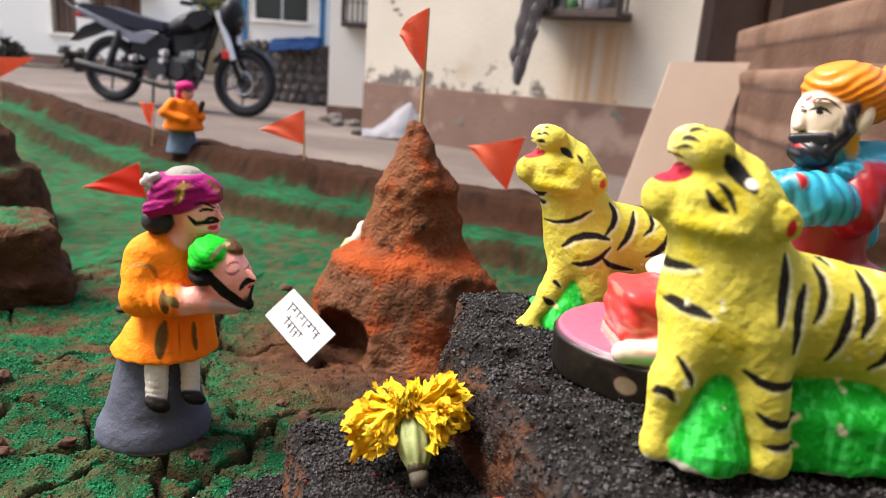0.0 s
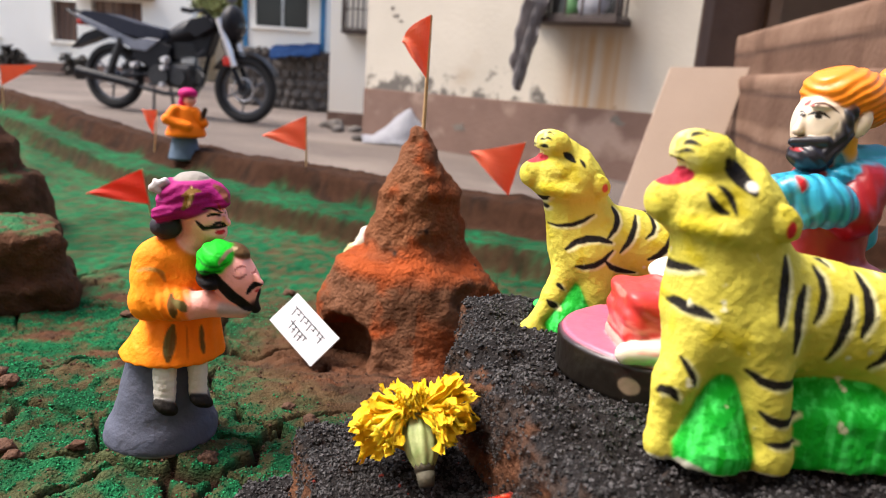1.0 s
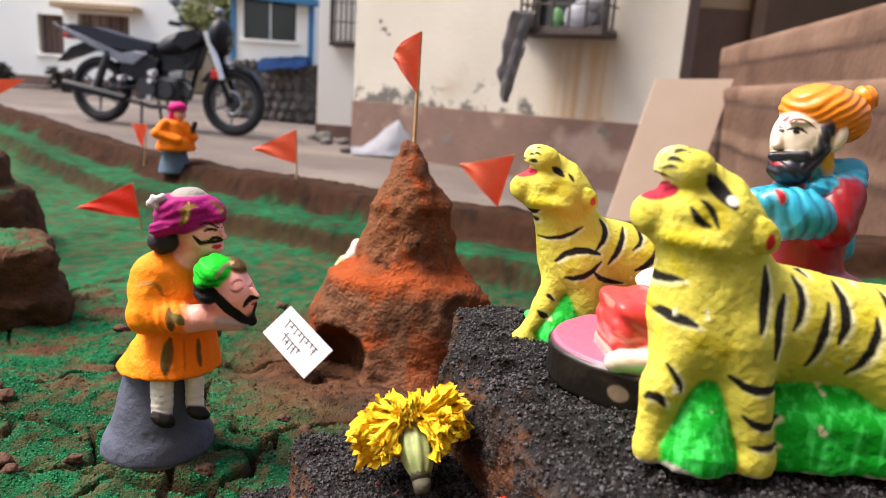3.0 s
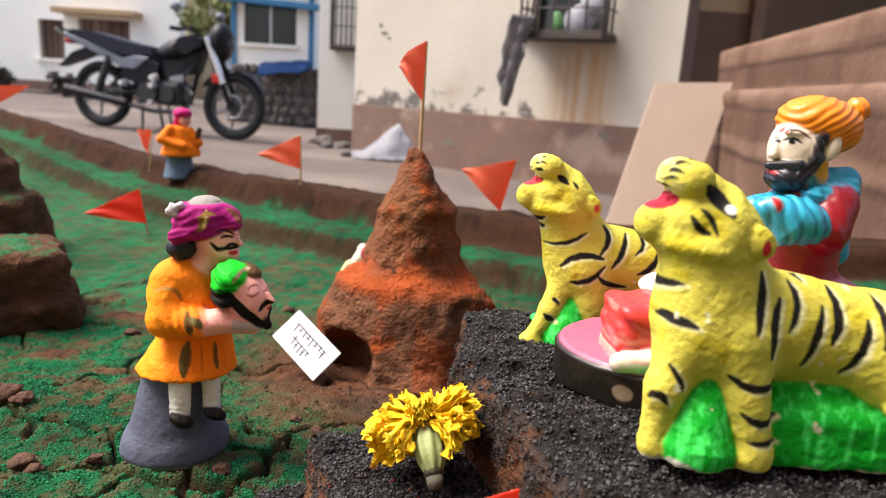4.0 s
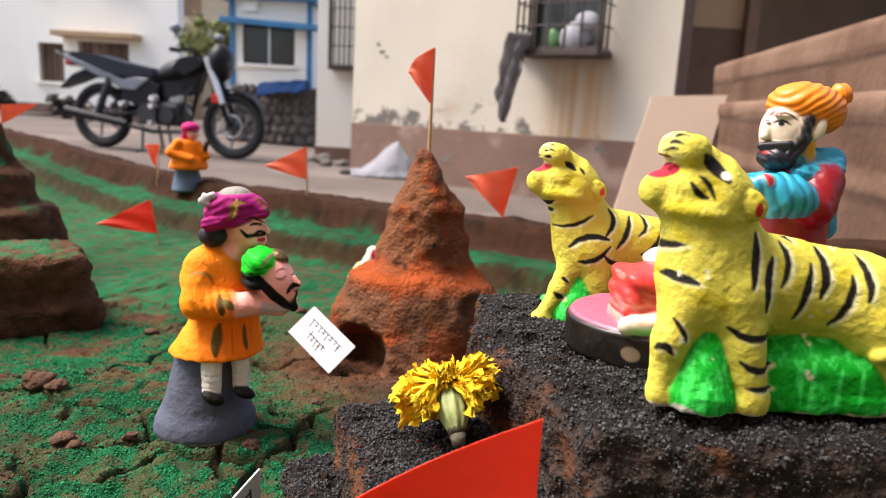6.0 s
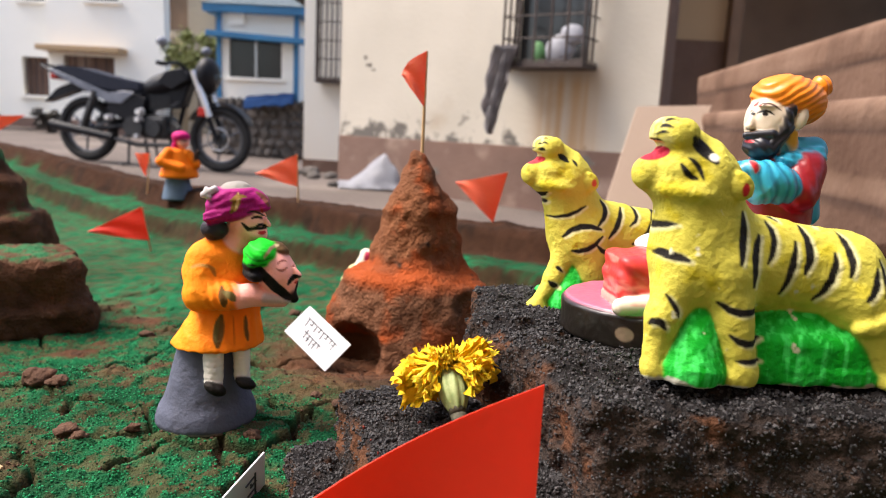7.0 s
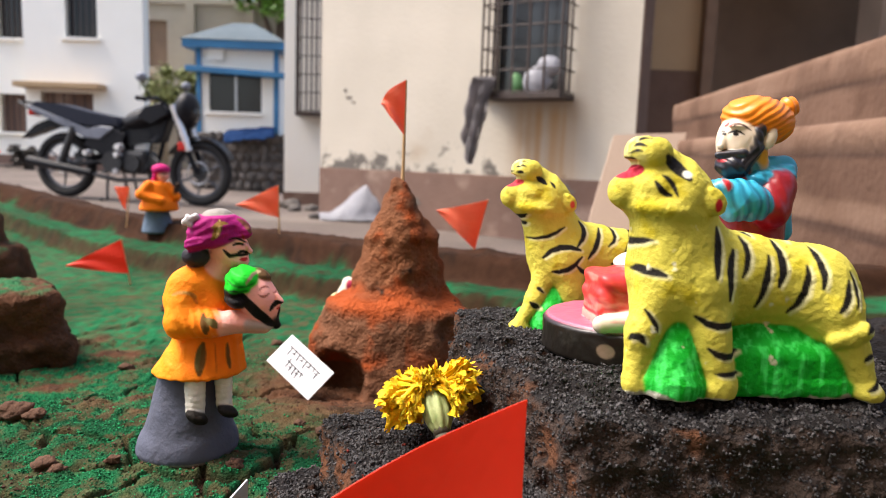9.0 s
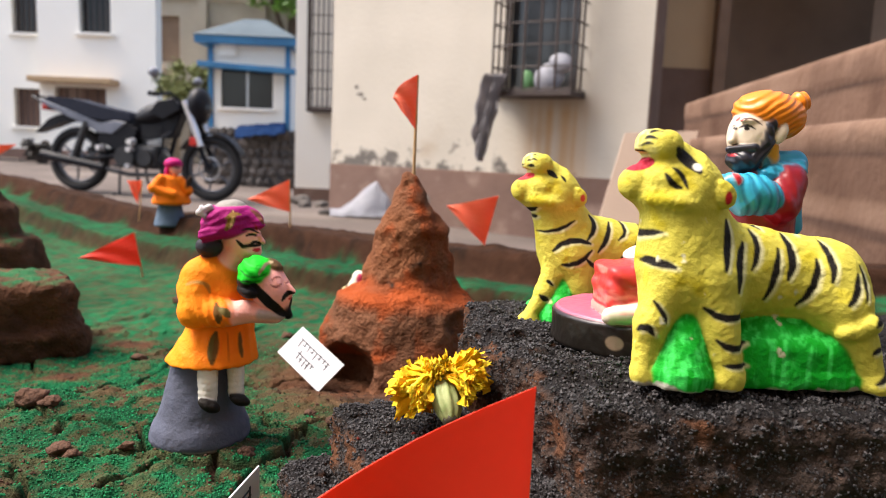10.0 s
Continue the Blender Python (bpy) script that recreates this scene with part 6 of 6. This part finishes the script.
seat = [(drum((5, 0), 53, 38, 0, 13.5, 1.5), 0, BLACK),
        (drum((5, 0), 51.5, 36.5, 11, 14.5, 0.8), 0.3, PINK),
        (pleats(slab((-13, -13, 26.5), (20, 13, 9.2), 5.0, 6), (0.5, 0, 1), 0.8, 0.5), 0.5, rgb("cf3a38")),
        (limb((-31, -28, 16.6), (-8, -29, 20), 3.4, 5.0), 0.5, rgb("d8cbb8")),
        (slab((-14, -14, 16.5), (18, 14, 2.5), 2, 6), 0.3, rgb("d6a092")),
        (ell((6, 4, 28), (22, 18, 14)), 3, WHITE),
        (limb((-13, -2, 30), (8, 0, 31), 6, 8), 1, BLUE),
        (ell((-8, 2, 36), (12, 10, 5)), 2, WHITE),
        (tub((40, 14, 12), (40, 14, 74), 17, 13, 0.85, 4), 4, REDROBE),
        (ell((46, 12, 28), (25, 20, 15)), 4, PINK),
        (limb((40, 11, 76.5), (52, 13, 76.5), 5.2, 5.8), 2, BLUE),
        (limb((51, 14, 74), (55, 16, 50), 4.4, 5.0), 2, BLUE),
        (pleats(limb((47, 7, 69), (43, 3, 60), 8, 8.4), (0.9, 0, 0.4), 1.1, 0.15), 2, REDROBE),
        (pleats(limb((37, 4.5, 71.5), (51, 8, 74.5), 3.4, 4.2), (0.3, 0, 1), 1.9, 0.3), 1.2, BLUE),
        (pleats(ell((30, -1, 63.6), (12, 9, 8.4), (0, 14, 0)), (1, 0, 0.3), 1.3, 0.3), 1.5, BLUE),
        (pleats(limb((25, -4, 62.5), (18.5, -5, 67.5), 7.6, 4.6), (1, 0, 0.3), 1.3, 0.22), 2, BLUE),
        (limb((30, 12, 67), (18, 4, 66), 5.5, 5), 2, BLUE),
        (ell((19.8, -7, 69.2), (2.4, 2.8, 2.8)), 1.4, rgb("c9968a")),
        (limb((37, 14, 71), (37, 14, 80), 6.5, 6.5), 2, rgb("d49a6a")),
        (ell((32.6, 13, 87), (9.2, 9.6, 12.2), (0, -3, 0)), 1, CREAM),
        (limb((24.6, 9.2, 90.2), (23.2, 8.4, 85.2), 0.9, 1.7), 1.2, CREAM),
        (ell((28.5, 5.6, 93.2), (4, 1.6, 0.8)), 1.2, CREAM),
        (pleats(ell((28.8, 9.0, 77), (6.8, 7.0, 5.0), (0, 8, 0)), (0.7, 0, 0.7), 2.2, 0.2), 1.0, BEARD),
        (pleats(limb((31, 6, 77), (36.5, 6, 85), 3.6, 3.2), (0.8, 0, -0.6), 2.4, 0.3), 1.0, BEARD),
        (limb((22.2, 8, 81.4), (31, 4.2, 82.4), 1.5, 1.9), 0.4, BEARD),
        (pleats(limb((35.4, 5.6, 85), (37.6, 5.8, 92.6), 2.9, 2.6), (0.9, 0, 0.4), 2.4, 0.3), 0.8, BEARD),
        (ell((42, 5.0, 88.6), (2.4, 1.8, 4.4), (0, 18, 0)), 0.4, CREAM),
        (limb((40.4, 7, 83), (40.6, 8.5, 77), 2, 2.8), 1, rgb("d49a2a")),
        (pleats(ell((40.4, 15, 97.2), (14.8, 12.0, 9.4), (0, 6, 0)), (-0.42, -0.2, 0.88), 2.6, 0.24), 0.5, TURBAN),
        (pleats(ell((47, 16, 94.6), (8.4, 10, 7.8), (0, -10, 0)), (-0.75, -0.2, 0.6), 2.6, 0.25), 1.0, TURBAN),
        (pleats(ell((53.2, 16, 102.2), (4.6, 4.4, 4.8), (0, 15, 0)), (0.9, 0, 0.3), 2.4, 0.25), 0.5, TURBAN)]
# Grooves of turban and sleeve tinted darker: fold shade put into the paint.
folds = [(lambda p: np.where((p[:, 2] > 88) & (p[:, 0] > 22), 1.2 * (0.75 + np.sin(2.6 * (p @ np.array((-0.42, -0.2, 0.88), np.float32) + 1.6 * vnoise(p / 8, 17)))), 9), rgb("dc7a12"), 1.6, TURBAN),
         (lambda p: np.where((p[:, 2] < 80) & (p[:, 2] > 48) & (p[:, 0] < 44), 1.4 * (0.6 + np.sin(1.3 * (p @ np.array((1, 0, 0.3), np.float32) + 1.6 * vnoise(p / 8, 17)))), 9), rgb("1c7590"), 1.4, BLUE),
         0]
folds[2] = (lambda p: np.where((p[:, 0] < -3) & (p[:, 2] > 17) & (p[:, 1] < 2) & (np.abs(p[:, 2] - 26) < 8), 4 * (0.1 - fbm(p / np.array((9, 9, 3), np.float32), 3, 63)), 9), rgb("ee8478"), 1.4)
BROWLINE = rgb("4a3026")
face = [(ell((28, 4.5, 90.2), (2.1, 3, 0.95)), rgb("efe6da"), 0.35), (ell((27.6, 4.5, 90.2), (0.95, 3.4, 0.95)), BLACK, 0.3), (stroke([(25.4, 90.3), (27.8, 91.4), (30.6, 90.0)], 0.5, gate=(1, 9, -1)), BLACK, 0.35),
        (ell((24, 7, 90.2), (0.9, 3, 0.8)), BLACK, 0.35), (stroke([(22.6, 90.6), (23.6, 91.3), (24.6, 90.8)], 0.4, gate=(1, 11, -1)), BLACK, 0.35),
        (stroke([(26, 93.2), (29, 94.2), (33.2, 91.8)], 0.5, gate=(1, 9, -1)), BROWLINE, 0.4), (stroke([(22.4, 92.4), (23.4, 93.2), (24.4, 92.6)], 0.4, gate=(1, 11, -1)), BROWLINE, 0.4),
        (stroke([(24.2, 95), (25, 93.4), (26.2, 95)], 0.35, gate=(1, 11, -1)), RED, 0.4), (ell((23.4, 7, 79.2), (1.2, 4, 0.6)), RED, 0.4), (stroke([(22.4, 83), (24, 83.2), (25.4, 83.8)], 0.35, gate=(1, 10, -1)), BROWLINE, 0.4),
        (stroke([(18.6, 71.4), (20.2, 69.4), (20.0, 67.6)], 1.1, gate=(1, -4, -1)), RED, 0.5), (ell((-30, -31.5, 6.5), (4, 5, 3.2)), rgb("7d6a58"), 0.6)]
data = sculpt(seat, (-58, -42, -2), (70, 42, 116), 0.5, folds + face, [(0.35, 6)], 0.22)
clay_thing("seated_figurine", data, M_SATIN, pose(0.080, 0.226, 0.0725), "glossy seated clay figurine with orange turban on a round base", "figurine")

# standing figure in an orange coat
coatman = [(tub((-3.5, 2, 7), (-1.5, 3, 47), 23.2, 14.5, 0.95, 4), 0, GREY),
           (tub((-3.5, 2, 7), (-3, 2.5, 18), 23.8, 21.8, 0.95, 4), 4, GREY),
           (pleats(limb((0.2, -16.5, 33), (0.4, -13.5, 48), 4.2, 4.9), (0.1, 0, 1), 2.3, 0.12), 0.8, WHITE),
           (pleats(limb((13.2, -13.5, 34), (12.8, -11, 47), 3.6, 4.2), (0.1, 0, 1), 2.3, 0.12), 0.8, WHITE),
           (ell((0.8, -20, 31.2), (5.6, 4.4, 2.9), (0, 30, 0)), 0.6, BLACK),
           (ell((14.6, -17, 31.8), (5.0, 4.0, 2.6), (0, 26, 0)), 0.6, BLACK),
           (pleats(tub((2.4, -1.5, 48), (6.4, -1, 66), 21.4, 14.6, 0.86, 1.4), (1, 0.25, 0), 1.25, 0.38), 0.6, ORANGE),
           (tub((2.4, -1.5, 47.8), (3.2, -1.5, 54), 21.6, 18.8, 0.86, 1.4), 1.5, ORANGE),
           (tub((6.4, -1, 62), (4.5, 0, 84), 15.0, 16.5, 0.86, 4), 3, ORANGE),
           (ell((3, 0, 82), (16.4, 14, 17.4)), 5, ORANGE),
           (limb((-3, -5, 89), (-5.4, -11.5, 74), 8.6, 7.4), 3, ORANGE),
           (pleats(limb((-5.4, -11.5, 74), (8, -18, 74), 7.2, 6.2), (1, 0, 0.4), 1.5, 0.3), 2.5, ORANGE),
           (limb((10, -18, 74), (18, -18.5, 75), 5.6, 5.2), 0.8, SKIN),
           (limb((16, -19.5, 75), (31, -20, 72.6), 5.2, 3.4), 1.0, SKIN),
           (limb((23, -22, 74.2), (33, -21.5, 73), 2.6, 2.2), 0.8, rgb("b9aeb0")),
           (limb((9, -2, 93), (14, -2, 101), 6.6, 7.2), 2, SKIN),
           (ell((16, -2, 106.3), (9.4, 9.6, 9.2)), 1.5, SKIN),
           (ell((19, -5, 101.6), (6.2, 6.4, 4.0)), 1.5, SKIN),
           (limb((24.2, -7.4, 108.6), (25.2, -7.8, 106.2), 0.9, 1.5), 1.2, SKIN),
           (ell((21.4, -9.4, 111), (3.2, 1.6, 0.8)), 0.8, SKIN),
           (pleats(tub((10.2, 0, 107.6), (10.6, 0, 122.4), 13.6, 12.6, 0.92, 5), (-0.32, 0, 1), 1.5, 0.28), 0.8, MAGENTA),
           (pleats(limb((-1, -8.6, 109.6), (23.4, -7.6, 114.6), 3.0, 2.8), (-0.22, 0, 1), 2.2, 0.25), 1.0, MAGENTA),
           (ell((20, -1, 117), (6.6, 9, 4.2), (0, 22, 0)), 1.6, MAGENTA),
           (ell((11.2, 1.5, 121.2), (7.6, 7.2, 4.4)), 0.6, rgb("8f8a84")),
           (limb((-3.4, -5.4, 119.6), (1.2, -5.8, 122.4), 1.6, 1.5), 0.4, rgb("cfc9cc")),
           (limb((-2.4, -5.4, 122.4), (-1.4, -6, 118.4), 1.1, 1.3), 0.4, rgb("cfc9cc")),
           (ell((1.2, -3.4, 103.4), (6.4, 6.4, 5.0)), 0.6, rgb("2c2b33")),
           (ell((28.6, -17, 85), (9.2, 9.6, 13.2), (0, -27, 0)), 0.8, SKIN),
           (pleats(ell((21.4, -17, 93.8), (8.2, 10.0, 7.2), (0, -24, 0)), (0.7, 0, 0.7), 1.5, 0.25), 0.6, rgb("12c824")),
           (ell((17.2, -17, 90.4), (4.0, 9.2, 5.4), (0, 14, 0)), 0.8, rgb("12c824")),
           (ell((18.2, -18.6, 85), (5.2, 8.4, 3.6), (0, 14, 0)), 0.5, rgb("1b191d")),
           (limb((36.4, -22.5, 88), (38.0, -23, 84.8), 0.9, 1.5), 1.2, SKIN),
           (ell((29.6, -15.5, 96), (5.2, 6.8, 3.0), (0, 28, 0)), 0.6, rgb("5d4426")),
           (limb((32.6, -19.5, 78.6), (36.4, -20, 73), 4.2, 2.4), 0.8, rgb("151315"))]


def on_coat(d):
    return lambda p: np.where((p[:, 2] > 48) & (p[:, 2] < 92) & (p[:, 0] < 9), d(p), 9)


HAIR = rgb("151315")
# Coat's left part yellower: the lit side put into the orange.
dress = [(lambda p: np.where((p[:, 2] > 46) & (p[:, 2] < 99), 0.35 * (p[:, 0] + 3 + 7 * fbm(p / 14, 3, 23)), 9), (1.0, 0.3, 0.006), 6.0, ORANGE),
         (on_coat(blotch(5, 0.4, 15, 4)), (1.0, 0.27, 0.006), 1.4), (on_coat(blotch(4, 0.58, 19, 4)), (1.0, 0.42, 0.05), 1.0),
         (stroke([(4, 64), (2.6, 57), (2.2, 51)], 2.3, gate=(1, -6, -1)), BROWNCHIP, 0.6), (stroke([(3.0, 63), (1.4, 58), (1.6, 53)], 1.2, gate=(1, -6, -1)), rgb("6d6032"), 0.6),
         (stroke([(14.6, 63), (15, 57), (15.8, 52)], 1.0, gate=(1, -4, -1)), BROWNCHIP, 0.6), (stroke([(9, 64), (9.4, 57), (9.6, 51)], 0.35, gate=(1, -4, -1)), rgb("c85a08"), 0.6),
         (stroke([(4.2, 79), (4.8, 75), (5.2, 71)], 1.9, gate=(1, -10, -1)), BROWNCHIP, 0.5), (stroke([(5, 77.4), (8, 76), (9.6, 74)], 1.6, gate=(1, -10, -1)), rgb("6d6032"), 0.5),
         (stroke([(-9, 87), (-4, 88.4), (1, 86.4)], 0.7, gate=(1, -6, -1)), rgb("c9934a"), 0.8), (stroke([(-1.4, 88), (0.4, 86), (1.2, 83.6)], 0.9, gate=(1, -6, -1)), rgb("a8651c"), 0.8),
         (stroke([(11.6, 120.6), (11, 117), (8.6, 112.4)], 1.7, gate=(1, -5, -1)), rgb("7a5a1a"), 0.5), (stroke([(11.8, 121), (11.4, 117), (10, 113)], 0.7, gate=(1, -5, -1)), rgb("d8b478"), 0.4), (stroke([(8.4, 117.6), (12, 119.6), (15, 119.6)], 0.9, gate=(1, -5, -1)), rgb("8d6a2e"), 0.5), (stroke([(20, 121), (23.6, 118.4), (25.6, 115)], 1.1, gate=(1, -3, -1)), rgb("6d3a2a"), 0.6),
         (stroke([(13.4, 107.4), (16, 104.4), (20, 105.0), (24.6, 104.2)], 0.95, gate=(1, -4, -1)), HAIR, 0.35), (stroke([(19, 105.4), (22, 106.4), (25.4, 104.4)], 0.8, gate=(1, -4, -1)), HAIR, 0.35),
         (stroke([(17.6, 109.4), (20, 110), (22.4, 109.2)], 0.75, gate=(1, -5, -1)), HAIR, 0.35), (stroke([(15.8, 112.0), (19.5, 112.6), (23.6, 110.4)], 0.5, gate=(1, -5, -1)), HAIR, 0.35), (stroke([(24.2, 109.6), (25.2, 110)], 0.5, gate=(1, -4, -1)), HAIR, 0.35),
         (ell((22.6, -10, 102.6), (2.2, 4, 0.9)), RED, 0.4), (stroke([(21.6, 114.6), (22.6, 112)], 0.45, gate=(1, -5, -1)), rgb("8d1c1c"), 0.4),
         (stroke([(12.8, 88), (17, 88.6), (22, 87.4)], 2.6, gate=(1, -12, -1)), HAIR, 0.45), (stroke([(20, 88.4), (27, 80.6), (35.6, 73)], 2.5, gate=(1, -12, -1)), HAIR, 0.45), (stroke([(38.8, 84.2), (35.6, 84.0), (33.2, 81.2)], 1.2, gate=(1, -12, -1)), HAIR, 0.4), (stroke([(38, 81), (37.6, 77), (36.4, 73)], 1.3, gate=(1, -12, -1)), HAIR, 0.4),
         (ell((37.6, -26, 81.4), (1.8, 5, 1.1)), RED, 0.4), (stroke([(28, 88.4), (30.4, 87.6), (32.8, 89.0)], 0.4, gate=(1, -14, -1)), rgb("a0574e"), 0.4), (stroke([(28.2, 90.6), (30, 92), (32.6, 91.4)], 0.4, gate=(1, -14, -1)), rgb("a0574e"), 0.4), (stroke([(34.4, 89.2), (35.6, 88.8), (36.6, 89.4)], 0.35, gate=(1, -14, -1)), rgb("a0574e"), 0.4),
         # Cap folds: their shade and highlight put into the colour as green strokes.
         (stroke([(13.6, 96), (19, 92.6), (26, 94)], 0.5, gate=(1, -12, -1)), rgb("0c7a14"), 0.5), (stroke([(13.4, 91), (18, 89.6), (23, 91)], 0.5, gate=(1, -12, -1)), rgb("0c7a14"), 0.5), (stroke([(16, 99), (21, 97), (27, 97.6)], 0.45, gate=(1, -12, -1)), rgb("3ae046"), 0.5), (stroke([(22.6, 94), (25.4, 97.4), (29, 98.4)], 0.8, gate=(1, -12, -1)), rgb("b09a78"), 0.5),
         (lambda p: np.where(p[:, 2] < 40, p[:, 2] - 8.4 - 1.2 * fbm(p / 6, 3, 2), 9), rgb("8d8a88"), 0.6)]
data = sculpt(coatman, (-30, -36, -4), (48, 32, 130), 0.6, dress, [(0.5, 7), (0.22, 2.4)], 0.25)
MAN_LABEL = "painted clay figurine in orange coat and magenta turban"
clay_thing("standing_figurine", data, M_CLAY, pose(-0.1305, 0.281, -0.0085, 0, 0, 18) @ Matrix.Scale(1.028, 4), MAN_LABEL + " on the ground", "figurine", "clay soldiers")
farset = [(tub((0, 2, -2), (0, 3, 40), 27, 18, 0.9, 4), 0, rgb("5d6f86")),
          (tub((2, -2, 36), (3, -1, 58), 33, 27, 0.75, 6), 1, ORANGE),
          (tub((2, -1, 52), (1, 0, 86), 27, 16, 0.75, 7), 4, ORANGE),
          (limb((-14, -7, 80), (-27, -10, 64), 8, 8), 2.5, ORANGE),
          (limb((-27, -10, 64), (4, -20, 54), 8, 8), 2.5, ORANGE),
          (limb((16, -6, 78), (29, -10, 60), 8, 8), 2.5, ORANGE),
          (limb((26, -12, 66), (32, -12, 82), 5, 4), 1, rgb("3a2a20")),
          (ell((9, -2, 97), (10.5, 10, 11)), 1.5, SKIN),
          (ell((6, 0, 106), (15, 13, 10)), 1.2, rgb("c01c72")),
          (limb((0, 0, 98), (-3, 2, 90), 7, 6), 2, rgb("c01c72"))]
data = sculpt(farset, (-42, -36, -4), (44, 34, 122), 1.3, [(stroke([(6, 101), (12, 99.5), (17, 101)], 1.2, gate=(1, -4, -1)), BLACK, 0.6)], [(0.6, 7)], 0.4)
clay_thing("standing_figurine", data, M_CLAY, pose(-0.46, 1.09, 0.012, 0, 0, 24) @ Matrix.Scale(0.95, 4), "clay figurine in orange coat on the platform edge", "figurine", "clay soldiers")

small = [(limb((0, 0, 0), (0, 0, 18), 16, 11), 0, rgb("cfd0a8")), (limb((2, 0, 22), (6, -2, 36), 9, 7), 4, rgb("e2d9c4")), (ell((9, -2, 42), (7, 6, 8)), 2, rgb("e6dccb")), (limb((-10, 0, 18), (-4, -4, 30), 5, 4), 3, rgb("d8d09a"))]
data = sculpt(small, (-22, -22, -3), (24, 22, 56), 0.9, [(ell((10, -7, 42), (3, 4, 6)), rgb("d8456a"), 0.8)], [(0.6, 6)], 0.4)
clay_thing("small_figurine", data, M_CLAY, pose(-0.1, 0.6, ground_at(-0.1, 0.6) + 0.012), "small pale clay figurine with a pink mark behind the mud hill", "figurine")
